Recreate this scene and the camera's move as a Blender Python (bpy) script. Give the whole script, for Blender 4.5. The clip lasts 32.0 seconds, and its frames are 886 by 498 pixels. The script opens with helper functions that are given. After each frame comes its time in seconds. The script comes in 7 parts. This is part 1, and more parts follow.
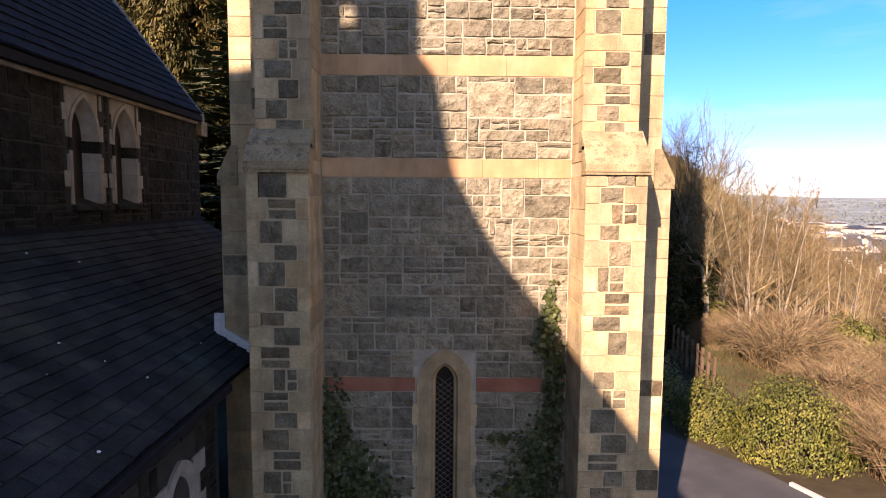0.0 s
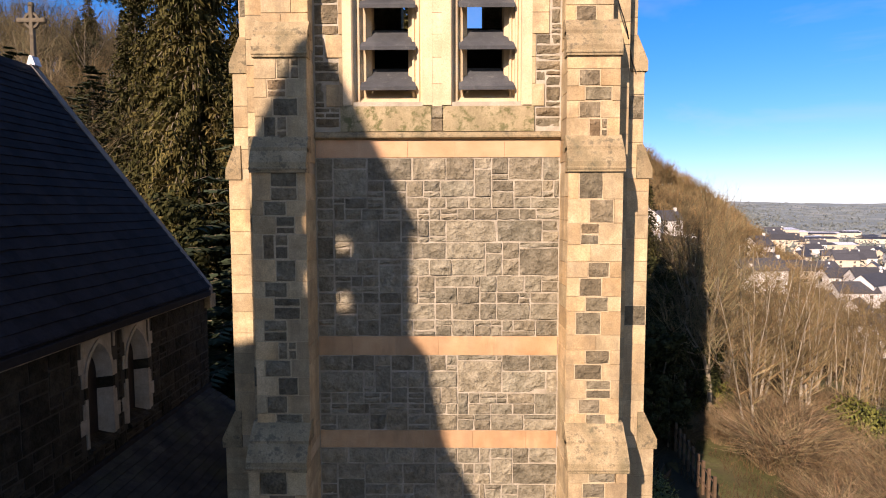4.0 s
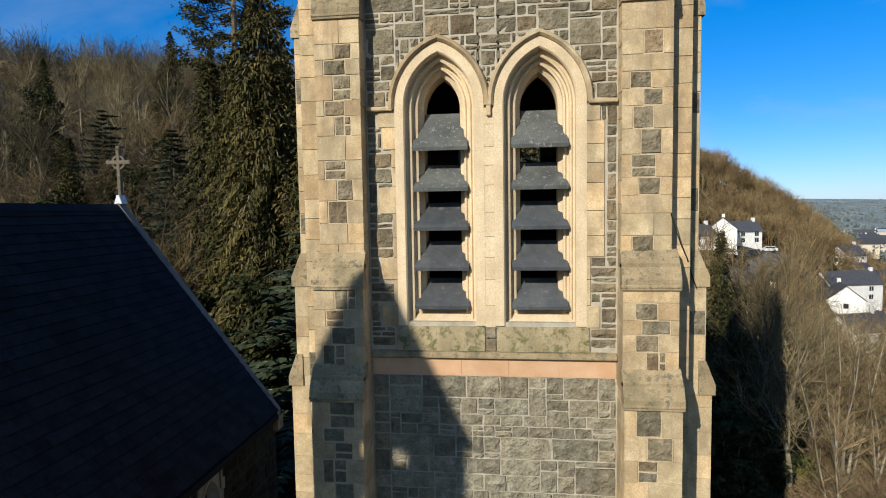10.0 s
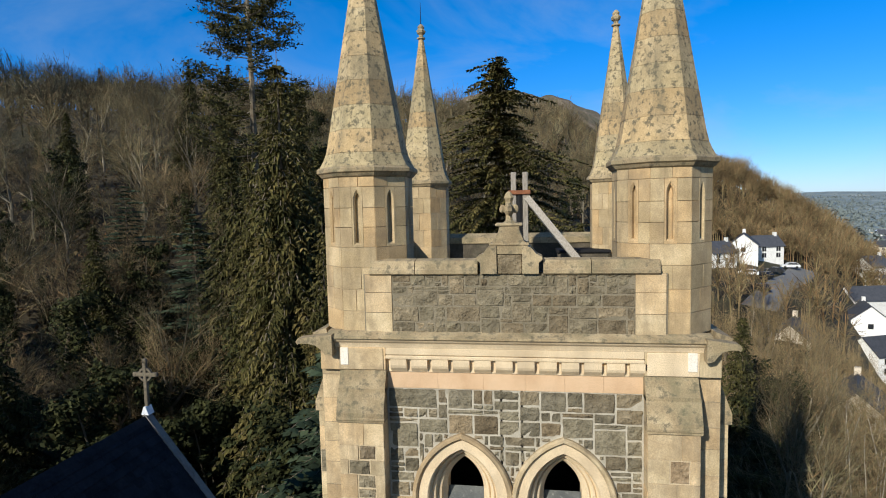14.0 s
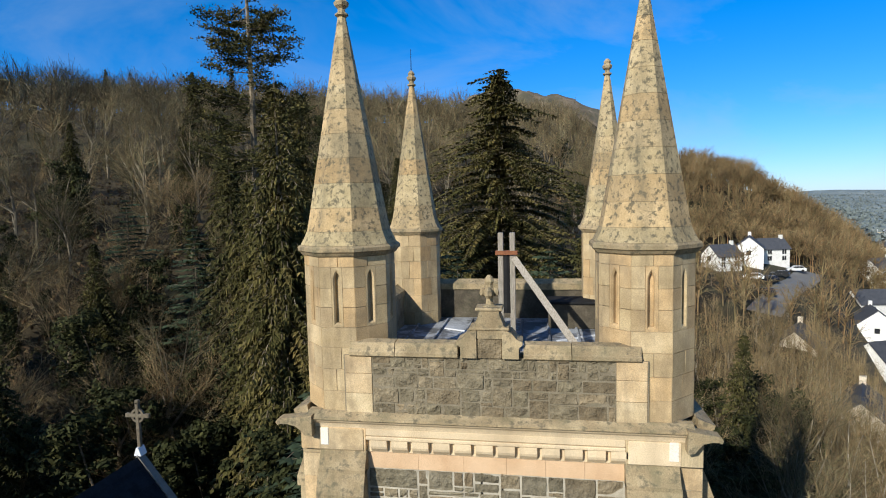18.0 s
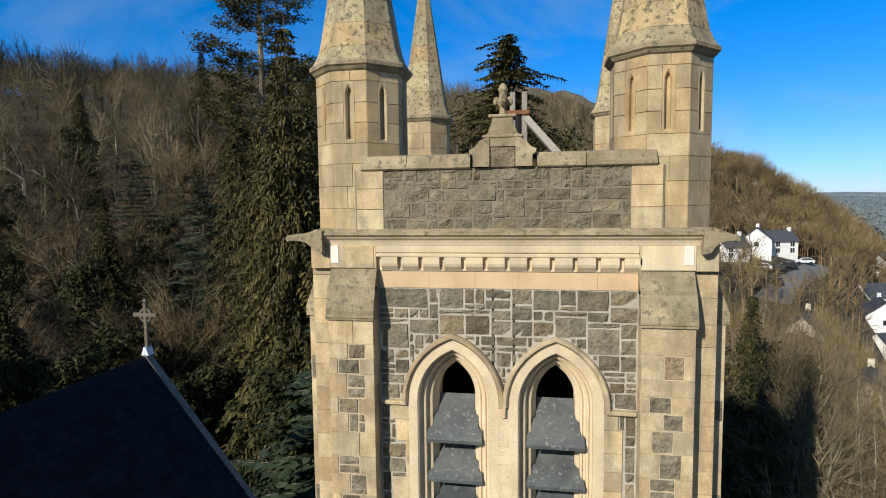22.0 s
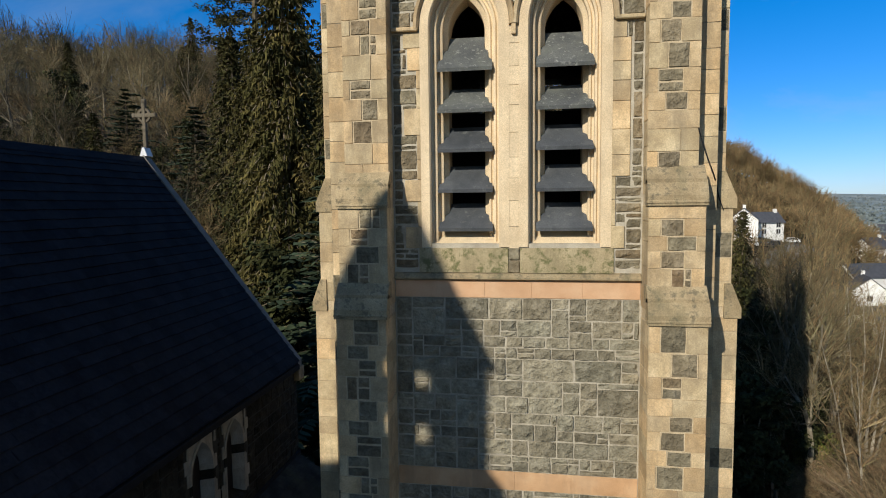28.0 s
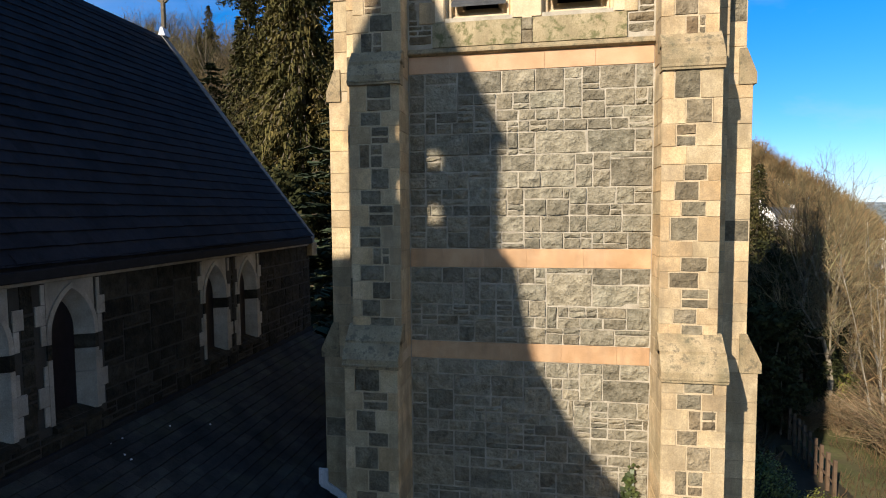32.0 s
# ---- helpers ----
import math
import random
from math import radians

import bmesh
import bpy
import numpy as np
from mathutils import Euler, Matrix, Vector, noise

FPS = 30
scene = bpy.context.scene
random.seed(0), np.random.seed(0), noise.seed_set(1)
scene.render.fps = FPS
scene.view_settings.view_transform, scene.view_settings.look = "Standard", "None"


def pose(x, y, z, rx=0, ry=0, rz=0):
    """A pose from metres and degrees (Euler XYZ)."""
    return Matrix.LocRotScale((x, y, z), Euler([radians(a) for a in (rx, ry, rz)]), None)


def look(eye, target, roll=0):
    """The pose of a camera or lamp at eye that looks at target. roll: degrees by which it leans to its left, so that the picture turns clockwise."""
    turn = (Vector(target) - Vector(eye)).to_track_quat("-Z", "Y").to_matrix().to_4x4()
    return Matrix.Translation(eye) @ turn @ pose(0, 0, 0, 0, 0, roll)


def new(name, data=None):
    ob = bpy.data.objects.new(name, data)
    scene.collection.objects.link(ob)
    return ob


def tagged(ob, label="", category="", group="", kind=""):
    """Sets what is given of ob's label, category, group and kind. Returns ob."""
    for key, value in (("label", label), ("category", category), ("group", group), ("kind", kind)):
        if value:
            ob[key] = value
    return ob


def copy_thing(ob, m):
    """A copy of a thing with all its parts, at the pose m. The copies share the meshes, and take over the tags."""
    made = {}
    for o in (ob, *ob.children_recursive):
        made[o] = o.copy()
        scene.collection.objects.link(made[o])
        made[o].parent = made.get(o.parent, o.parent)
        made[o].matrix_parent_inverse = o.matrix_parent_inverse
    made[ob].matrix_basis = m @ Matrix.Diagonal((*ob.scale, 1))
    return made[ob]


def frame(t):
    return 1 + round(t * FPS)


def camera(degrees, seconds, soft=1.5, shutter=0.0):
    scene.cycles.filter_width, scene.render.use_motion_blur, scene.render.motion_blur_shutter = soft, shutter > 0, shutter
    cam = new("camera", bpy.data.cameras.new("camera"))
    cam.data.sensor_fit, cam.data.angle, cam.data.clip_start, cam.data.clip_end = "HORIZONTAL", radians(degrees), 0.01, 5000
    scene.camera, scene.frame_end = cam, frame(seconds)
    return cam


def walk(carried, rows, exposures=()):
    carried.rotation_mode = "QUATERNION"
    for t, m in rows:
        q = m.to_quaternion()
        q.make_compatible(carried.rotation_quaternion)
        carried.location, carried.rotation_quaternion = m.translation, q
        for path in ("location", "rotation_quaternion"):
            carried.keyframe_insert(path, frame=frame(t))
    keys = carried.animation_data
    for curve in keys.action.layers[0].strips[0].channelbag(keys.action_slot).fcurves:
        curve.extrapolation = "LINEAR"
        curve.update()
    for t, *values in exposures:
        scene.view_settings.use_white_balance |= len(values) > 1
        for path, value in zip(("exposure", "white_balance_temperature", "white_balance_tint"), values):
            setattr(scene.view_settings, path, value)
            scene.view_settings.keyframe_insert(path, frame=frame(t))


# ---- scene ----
cam = camera(76.0, 32.0, soft=1.05)
ROWS = [
    (0.0, -0.081, -8.279, 6.530, 84.96, -0.45, -0.23),
    (0.5, -0.091, -8.247, 7.065, 84.94, -0.57, -0.27),
    (1.0, -0.115, -8.336, 7.625, 85.01, -0.72, -0.59),
    (1.5, -0.080, -8.345, 8.137, 85.10, -0.79, -0.58),
    (2.0, -0.085, -8.496, 8.644, 85.35, -0.61, -0.60),
    (2.5, -0.025, -8.486, 9.123, 85.45, -0.54, 0.00),
    (4.5, 0.216, -8.420, 11.013, 86.05, 0.19, 0.77),
    (5.0, 0.222, -8.400, 11.595, 86.16, 0.16, 0.69),
    (5.5, 0.236, -8.415, 12.174, 86.18, 0.12, 0.21),
    (6.0, 0.301, -8.428, 12.578, 86.20, -0.04, -0.22),
    (6.5, 0.400, -8.356, 12.687, 86.16, 0.04, -0.25),
    (7.0, 0.391, -8.410, 12.556, 85.92, 0.97, 6.86),
    (7.5, 0.437, -8.401, 12.433, 85.89, 1.05, 7.74),
    (8.0, 0.460, -8.321, 12.398, 86.05, 0.90, 6.53),
    (8.5, 0.453, -8.282, 12.440, 86.11, 0.85, 6.47),
    (9.0, 0.419, -8.288, 12.690, 86.08, 0.91, 7.11),
    (9.5, 0.383, -8.272, 13.143, 86.07, 0.91, 7.20),
    (10.0, 0.361, -8.297, 13.704, 86.13, 0.93, 7.18),
    (10.5, 0.328, -8.392, 14.295, 86.14, 0.88, 7.86),
    (11.0, 0.294, -8.226, 14.948, 86.07, 0.71, 7.67),
    (11.5, 0.285, -8.192, 15.695, 86.02, 0.73, 8.08),
    (12.0, 0.248, -8.030, 16.519, 85.69, 0.60, 8.18),
    (12.5, 0.237, -8.007, 17.307, 85.64, 0.72, 8.69),
    (13.0, 0.284, -8.113, 18.085, 85.60, 0.85, 8.31),
    (13.5, 0.274, -7.977, 18.817, 85.61, 1.11, 8.87),
    (14.0, 0.302, -7.926, 19.535, 85.55, 1.29, 8.78),
    (14.5, 0.370, -7.877, 20.193, 85.56, 1.50, 9.07),
    (16.5, 0.571, -7.841, 20.901, 85.30, 1.84, 11.37),
    (17.0, 0.579, -7.814, 20.806, 85.24, 1.69, 11.45),
    (17.5, 0.623, -7.762, 20.751, 85.29, 1.53, 10.46),
    (18.0, 0.651, -7.707, 20.700, 85.36, 1.28, 9.31),
    (18.5, 0.689, -7.665, 20.576, 85.41, 1.01, 7.96),
    (19.0, 0.709, -7.641, 20.360, 85.41, 1.06, 8.10),
    (19.5, 0.708, -7.725, 20.073, 85.37, 1.11, 9.05),
    (20.0, 0.684, -7.762, 19.751, 85.41, 1.10, 9.61),
    (20.5, 0.656, -7.809, 19.425, 85.37, 1.03, 9.90),
    (21.0, 0.622, -7.823, 19.086, 85.31, 1.10, 10.28),
    (21.5, 0.589, -7.882, 18.612, 85.23, 0.84, 10.31),
    (22.0, 0.536, -7.856, 18.105, 85.23, 0.67, 9.93),
    (22.5, 0.476, -7.816, 17.599, 85.27, 0.52, 9.77),
    (23.0, 0.414, -7.850, 17.174, 85.44, 0.37, 9.59),
    (23.5, 0.371, -7.904, 16.849, 85.49, 0.36, 9.31),
    (24.0, 0.369, -8.062, 16.589, 85.54, 0.16, 8.35),
    (24.5, 0.370, -8.067, 16.237, 85.63, 0.11, 7.75),
    (25.0, 0.375, -8.076, 15.759, 85.95, 0.04, 7.44),
    (25.5, 0.362, -8.146, 15.247, 86.05, -0.02, 6.75),
    (26.0, 0.354, -8.237, 14.677, 86.16, 0.02, 6.79),
    (26.5, 0.310, -8.314, 14.078, 86.04, 0.23, 8.26),
    (28.5, 0.228, -8.441, 12.167, 85.45, 0.76, 9.09),
    (29.0, 0.185, -8.479, 11.645, 85.62, 0.76, 9.91),
    (29.5, 0.114, -8.519, 11.119, 85.84, 0.74, 10.37),
    (30.0, 0.052, -8.623, 10.621, 86.10, 0.77, 10.35),
    (30.5, -0.002, -8.702, 10.146, 86.27, 0.58, 11.06),
    (31.0, -0.024, -8.729, 9.760, 86.40, 0.60, 10.78),
    (31.5, 0.086, -8.692, 9.415, 86.37, 0.43, 10.31),
    (32.0, 0.269, -8.664, 9.129, 86.29, 0.43, 10.15),
]
EXPOSURES = [(0.0, 1.30, 8450, 34), (2.5, 0.89, 8100, 29), (5.0, 0.48, 7800, 27), (6.0, 0.3, 7400, 19), (9.0, 0.1, 6650, 7), (13.0, 0.08, 6350, 6), (18.0, 0.18, 6300, 6), (23.0, 0.01, 6350, 6), (26.0, -0.12, 6500, 8), (29.0, 0.08, 6640, 6), (32.0, 0.60, 7050, 12)]
walk(cam, [(t, pose(*p)) for t, *p in ROWS], EXPOSURES)

# ---- daylight ----
SUN_A, SUN_E = 27.6, 29.0  # degrees left of the tower's face normal, and above the horizon
TO_SUN = Vector((-math.sin(radians(SUN_A)) * math.cos(radians(SUN_E)), -math.cos(radians(SUN_A)) * math.cos(radians(SUN_E)), math.sin(radians(SUN_E))))
world = bpy.data.worlds.new("sky")
scene.world = world
world.use_nodes = True
wn = world.node_tree.nodes
sky = wn.new("ShaderNodeTexSky")
sky.sky_type, sky.sun_disc = "NISHITA", False
sky.sun_elevation, sky.sun_rotation = radians(SUN_E), radians(180 + SUN_A)
sky.air_density, sky.dust_density, sky.ozone_density, sky.altitude = 1.0, 0.1, 3.0, 0
wn["Background"].inputs["Strength"].default_value = 0.106
deep = wn.new("ShaderNodeHueSaturation")  # the clear, deep winter blue
deep.inputs["Saturation"].default_value = 1.24
tint = wn.new("ShaderNodeMix")
tint.data_type, tint.blend_type = "RGBA", "MULTIPLY"
tint.inputs["Factor"].default_value = 1.0
# the sky is whiter on the sun's side, deeper blue away from it
side, away, hue = wn.new("ShaderNodeSeparateXYZ"), wn.new("ShaderNodeMapRange"), wn.new("ShaderNodeMix")
place = wn.new("ShaderNodeTexCoord")
away.interpolation_type = "SMOOTHSTEP"
away.inputs["From Min"].default_value, away.inputs["From Max"].default_value = -0.9, 0.5
hue.data_type = "RGBA"
hue.inputs["A"].default_value, hue.inputs["B"].default_value = (1.06, 0.98, 0.93, 1), (0.76, 0.97, 1.30, 1)
world.node_tree.links.new(place.outputs["Generated"], side.inputs[0])
world.node_tree.links.new(side.outputs["Y"], away.inputs["Value"])
world.node_tree.links.new(away.outputs[0], hue.inputs["Factor"])
world.node_tree.links.new(hue.outputs["Result"], tint.inputs["B"])
world.node_tree.links.new(sky.outputs[0], tint.inputs["A"])
world.node_tree.links.new(tint.outputs["Result"], deep.inputs["Color"])
level, lift, cool = wn.new("ShaderNodeTexCoord"), wn.new("ShaderNodeSeparateXYZ"), wn.new("ShaderNodeMapRange")
band = wn.new("ShaderNodeMix")  # clear air: the sky stays pale blue, not white, down to the hills
band.data_type, band.blend_type = "RGBA", "MULTIPLY"
band.inputs["B"].default_value = (0.76, 0.76, 0.95, 1)
cool.inputs["From Min"].default_value, cool.inputs["From Max"].default_value = 0.0, 0.30
cool.inputs["To Min"].default_value, cool.inputs["To Max"].default_value = 1.0, 0.0
world.node_tree.links.new(level.outputs["Generated"], lift.inputs[0])
world.node_tree.links.new(lift.outputs["Z"], cool.inputs["Value"])
world.node_tree.links.new(cool.outputs[0], band.inputs["Factor"])
world.node_tree.links.new(deep.outputs[0], band.inputs["A"])
# thin high cloud
wisp_at, wisp, thin, veil = wn.new("ShaderNodeMapping"), wn.new("ShaderNodeTexNoise"), wn.new("ShaderNodeMapRange"), wn.new("ShaderNodeMix")
wisp_at.inputs["Scale"].default_value, wisp_at.inputs["Rotation"].default_value = (1.2, 2.0, 3.5), (0.4, 0.5, 0.3)
wisp.inputs["Scale"].default_value, wisp.inputs["Detail"].default_value, wisp.inputs["Roughness"].default_value, wisp.inputs["Distortion"].default_value = 1.6, 6, 0.6, 0.6
thin.inputs["From Min"].default_value, thin.inputs["From Max"].default_value, thin.inputs["To Max"].default_value = 0.47, 0.88, 0.46
veil.data_type = "RGBA"
veil.inputs["B"].default_value = (4.2, 4.8, 5.6, 1)
world.node_tree.links.new(level.outputs["Generated"], wisp_at.inputs["Vector"])
world.node_tree.links.new(wisp_at.outputs[0], wisp.inputs["Vector"])
world.node_tree.links.new(wisp.outputs["Fac"], thin.inputs["Value"])
world.node_tree.links.new(thin.outputs[0], veil.inputs["Factor"])
world.node_tree.links.new(band.outputs["Result"], veil.inputs["A"])
world.node_tree.links.new(veil.outputs["Result"], wn["Background"].inputs["Color"])
lamp = bpy.data.lights.new("sun", "SUN")
lamp.energy, lamp.angle, lamp.color = 5.0, radians(0.53), (1.0, 0.925, 0.82)
sun = new("sun", lamp)
sun.matrix_world = look(TO_SUN * 100, (0, 0, 0))

# ---- materials ----
def material(name, colours, scale=6.0, rough=0.85, bump=0.3, fine=60.0, piece=0.0, stain=None, stain_scale=1.2, metal=0.0, stretch=(1, 1, 1), spec=0.3, tones=None, streak=None, edge=(0.50, 0.68)):
    """Base colour mixed from two or three tones by noise at two scales, varied from piece to piece, with fine relief."""
    m = bpy.data.materials.new(name)
    m.use_nodes = True
    n, l = m.node_tree.nodes, m.node_tree.links
    p = n["Principled BSDF"]
    p.inputs["Metallic"].default_value, p.inputs["Specular IOR Level"].default_value = metal, spec
    mp = n.new("ShaderNodeMapping")
    geo = n.new("ShaderNodeNewGeometry")
    l.new(geo.outputs["Position"], mp.inputs["Vector"])
    mp.inputs["Scale"].default_value = stretch
    big, small = n.new("ShaderNodeTexNoise"), n.new("ShaderNodeTexNoise")
    for t, s, d in ((big, scale, 5), (small, fine, 3)):
        t.inputs["Scale"].default_value, t.inputs["Detail"].default_value, t.inputs["Roughness"].default_value = s, d, 0.6
        l.new(mp.outputs[0], t.inputs["Vector"])
    ramp = n.new("ShaderNodeValToRGB")
    el = ramp.color_ramp.elements
    el[0].position, el[1].position = 0.3, 0.7
    el[0].color, el[1].color = (*colours[0], 1), (*colours[-1], 1)
    if len(colours) > 2:
        e = el.new(0.5)
        e.color = (*colours[1], 1)
    l.new(big.outputs["Fac"], ramp.inputs["Fac"])
    hue = n.new("ShaderNodeHueSaturation")
    l.new(ramp.outputs["Color"], hue.inputs["Color"])
    info, add, fr = n.new("ShaderNodeObjectInfo"), n.new("ShaderNodeMath"), n.new("ShaderNodeMath")
    fr.operation = "FRACT"
    l.new(info.outputs["Random"], add.inputs[0])
    l.new(geo.outputs["Random Per Island"], add.inputs[1])
    l.new(add.outputs[0], fr.inputs[0])
    val = n.new("ShaderNodeMapRange")
    l.new(fr.outputs[0], val.inputs["Value"])
    val.inputs["To Min"].default_value, val.inputs["To Max"].default_value = 1 - piece, 1 + piece
    mul, sm = n.new("ShaderNodeMath"), n.new("ShaderNodeMapRange")
    mul.operation = "MULTIPLY"
    l.new(small.outputs["Fac"], sm.inputs["Value"])
    sm.inputs["From Min"].default_value, sm.inputs["From Max"].default_value = 0.25, 0.75
    sm.inputs["To Min"].default_value, sm.inputs["To Max"].default_value = 0.74, 1.26
    l.new(val.outputs[0], mul.inputs[0])
    l.new(sm.outputs[0], mul.inputs[1])
    l.new(mul.outputs[0], hue.inputs["Value"])
    colour = hue.outputs["Color"]
    if tones:
        # some pieces take another hue
        second, cut, mix0 = n.new("ShaderNodeMath"), n.new("ShaderNodeMath"), n.new("ShaderNodeMix")
        second.operation, cut.operation, mix0.data_type, mix0.blend_type = "MULTIPLY", "FRACT", "RGBA", "MULTIPLY"
        second.inputs[1].default_value = 7.31
        l.new(fr.outputs[0], second.inputs[0])
        l.new(second.outputs[0], cut.inputs[0])
        tone = n.new("ShaderNodeValToRGB")
        te = tone.color_ramp.elements
        te[0].color, te[1].color = (*tones[0], 1), (*tones[-1], 1)
        if len(tones) > 2:
            e = te.new(0.5)
            e.color = (*tones[1], 1)
        l.new(cut.outputs[0], tone.inputs["Fac"])
        mix0.inputs["Factor"].default_value = 1.0
        l.new(colour, mix0.inputs["A"])
        l.new(tone.outputs["Color"], mix0.inputs["B"])
        colour = mix0.outputs["Result"]
    if stain:
        st, sr, mix = n.new("ShaderNodeTexNoise"), n.new("ShaderNodeMapRange"), n.new("ShaderNodeMix")
        st.inputs["Scale"].default_value, st.inputs["Detail"].default_value, st.inputs["Roughness"].default_value = stain_scale, 8, 0.7
        l.new(geo.outputs["Position"], st.inputs["Vector"])
        l.new(st.outputs["Fac"], sr.inputs["Value"])
        sr.inputs["From Min"].default_value, sr.inputs["From Max"].default_value = edge
        sr.inputs["To Max"].default_value = stain[3]
        mix.data_type = "RGBA"
        l.new(sr.outputs[0], mix.inputs["Factor"])
        l.new(colour, mix.inputs["A"])
        mix.inputs["B"].default_value = (*stain[:3], 1)
        colour = mix.outputs["Result"]
    if streak:
        # rain streaks and soot that run down the face; pale painted sheen on slate
        sm2, sk, sr2, mix2 = n.new("ShaderNodeMapping"), n.new("ShaderNodeTexNoise"), n.new("ShaderNodeMapRange"), n.new("ShaderNodeMix")
        sm2.inputs["Scale"].default_value = (2.6, 2.6, 0.5)
        sk.inputs["Scale"].default_value, sk.inputs["Detail"].default_value, sk.inputs["Roughness"].default_value = 1.0, 7, 0.68
        l.new(geo.outputs["Position"], sm2.inputs["Vector"])
        l.new(sm2.outputs[0], sk.inputs["Vector"])
        l.new(sk.outputs["Fac"], sr2.inputs["Value"])
        sr2.inputs["From Min"].default_value, sr2.inputs["From Max"].default_value = 0.46, 0.70
        sr2.inputs["To Max"].default_value = streak[3]
        mix2.data_type = "RGBA"
        l.new(sr2.outputs[0], mix2.inputs["Factor"])
        l.new(colour, mix2.inputs["A"])
        mix2.inputs["B"].default_value = (*streak[:3], 1)
        colour = mix2.outputs["Result"]
    l.new(colour, p.inputs["Base Color"])
    rr = n.new("ShaderNodeMapRange")
    l.new(big.outputs["Fac"], rr.inputs["Value"])
    rr.inputs["To Min"].default_value, rr.inputs["To Max"].default_value = max(0.05, rough - 0.12), min(1, rough + 0.12)
    l.new(rr.outputs[0], p.inputs["Roughness"])
    if bump:
        b = n.new("ShaderNodeBump")
        b.inputs["Strength"].default_value, b.inputs["Distance"].default_value = min(1.0, bump), 0.02 if bump < 0.8 else 0.045
        mixh = n.new("ShaderNodeMath")
        mixh.operation, mixh.inputs[2].default_value = "MULTIPLY_ADD", 0.0
        hold = n.new("ShaderNodeMath")
        hold.operation, hold.inputs[1].default_value = "MULTIPLY", 3.0 if bump > 0.8 else 1.0
        l.new(big.outputs["Fac"], hold.inputs[0])
        l.new(hold.outputs[0], mixh.inputs[2])
        mixh.inputs[0].default_value = 0.5
        l.new(small.outputs["Fac"], mixh.inputs[1])
        l.new(mixh.outputs[0], b.inputs["Height"])
        l.new(b.outputs[0], p.inputs["Normal"])
    return m


RUBBLE = material("grey_brown_rubble_stone", [(0.145, 0.129, 0.093), (0.221, 0.199, 0.147), (0.303, 0.274, 0.21)], 6, 0.92, 0.85, 26, 0.30, (0.35, 0.31, 0.225, 0.45), 3.2, tones=[(1.03, 0.985, 0.91), (1, 1, 0.97), (0.96, 0.985, 0.965)])
RUBBLE_DARK = material("dark_brown_grey_rubble_stone", [(0.1091, 0.0916, 0.06072), (0.1737, 0.1477, 0.1003), (0.2475, 0.2137, 0.149)], 5, 0.92, 0.85, 30, 0.30, (0.34, 0.30, 0.225, 0.3), 2.0, tones=[(1.1, 0.97, 0.84), (1, 1, 0.97), (0.97, 0.98, 0.95)])
RUBBLE_BROWN = material("weathered_brown_rubble_stone", [(0.135, 0.106, 0.068), (0.21, 0.17, 0.112), (0.29, 0.24, 0.165)], 6, 0.92, 0.85, 26, 0.3, (0.33, 0.275, 0.19, 0.4), 3.0, tones=[(1.12, 0.96, 0.82), (1, 1, 0.97), (0.92, 0.97, 0.95)])
# nave rubble, mortar and dressing: the wall's shade is put into their dark tones
NAVE_STONE = material("shade_darkened_nave_rubble", [(0.016, 0.014, 0.010), (0.027, 0.024, 0.0175), (0.046, 0.041, 0.03)], 5, 0.92, 0.85, 30, 0.4, (0.085, 0.077, 0.055, 0.3), 2.0, spec=0.1)
NAVE_MORTAR = material("shade_darkened_nave_mortar", [(0.03, 0.027, 0.021), (0.05, 0.045, 0.036)], 5, 0.95, 0.4, 90, 0)
NAVE_DRESSING = material("shade_darkened_buff_dressing", [(0.2442, 0.2153, 0.1728), (0.3182, 0.2847, 0.234), (0.3922, 0.354, 0.2952)], 2.5, 0.9, 0.3, 70, 0.14, (0.15, 0.125, 0.085, 0.5), 1.8, streak=(0.15, 0.13, 0.10, 0.6))
MORTAR = material("pale_lime_mortar", [(0.35, 0.31, 0.24), (0.50, 0.452, 0.36)], 3, 0.95, 0.4, 90, 0, (0.22, 0.195, 0.15, 0.7), 2.5)
OLD_MORTAR = material("weathered_grey_brown_mortar", [(0.285, 0.25, 0.19), (0.39, 0.348, 0.272), (0.48, 0.432, 0.345)], 4, 0.95, 0.5, 70, 0, (0.19, 0.168, 0.13, 0.65), 2.5)
ASHLAR = material("buff_sandstone_ashlar", [(0.3927, 0.2906, 0.1638), (0.4998, 0.3822, 0.2286), (0.612, 0.4846, 0.306)], 3.0, 0.9, 0.45, 60, 0.19, (0.25, 0.19, 0.118, 0.6), 2.6, tones=[(1.05, 0.96, 0.86), (1, 1, 1), (0.95, 0.98, 0.98)], streak=(0.175, 0.143, 0.098, 0.68))
BUFF_MORTAR = material("buff_lime_joint", [(0.4242, 0.3349, 0.2162), (0.5252, 0.4235, 0.2806)], 5, 0.95, 0.3, 80, 0)
MOULDED = material("pale_dressed_sandstone", [(0.5712, 0.4383, 0.2745), (0.6579, 0.5201, 0.3375), (0.714, 0.5762, 0.387)], 2.0, 0.88, 0.25, 70, 0.06, (0.44, 0.345, 0.225, 0.4), 1.5, streak=(0.40, 0.315, 0.21, 0.5))
WEATHERED = material("lichen_stained_sandstone", [(0.2373, 0.1793, 0.103), (0.3585, 0.2758, 0.161), (0.4545, 0.3595, 0.2208)], 4.5, 0.93, 0.6, 60, 0.14, (0.11, 0.094, 0.063, 0.8), 9.0, edge=(0.50, 0.62), streak=(0.13, 0.124, 0.072, 0.65))
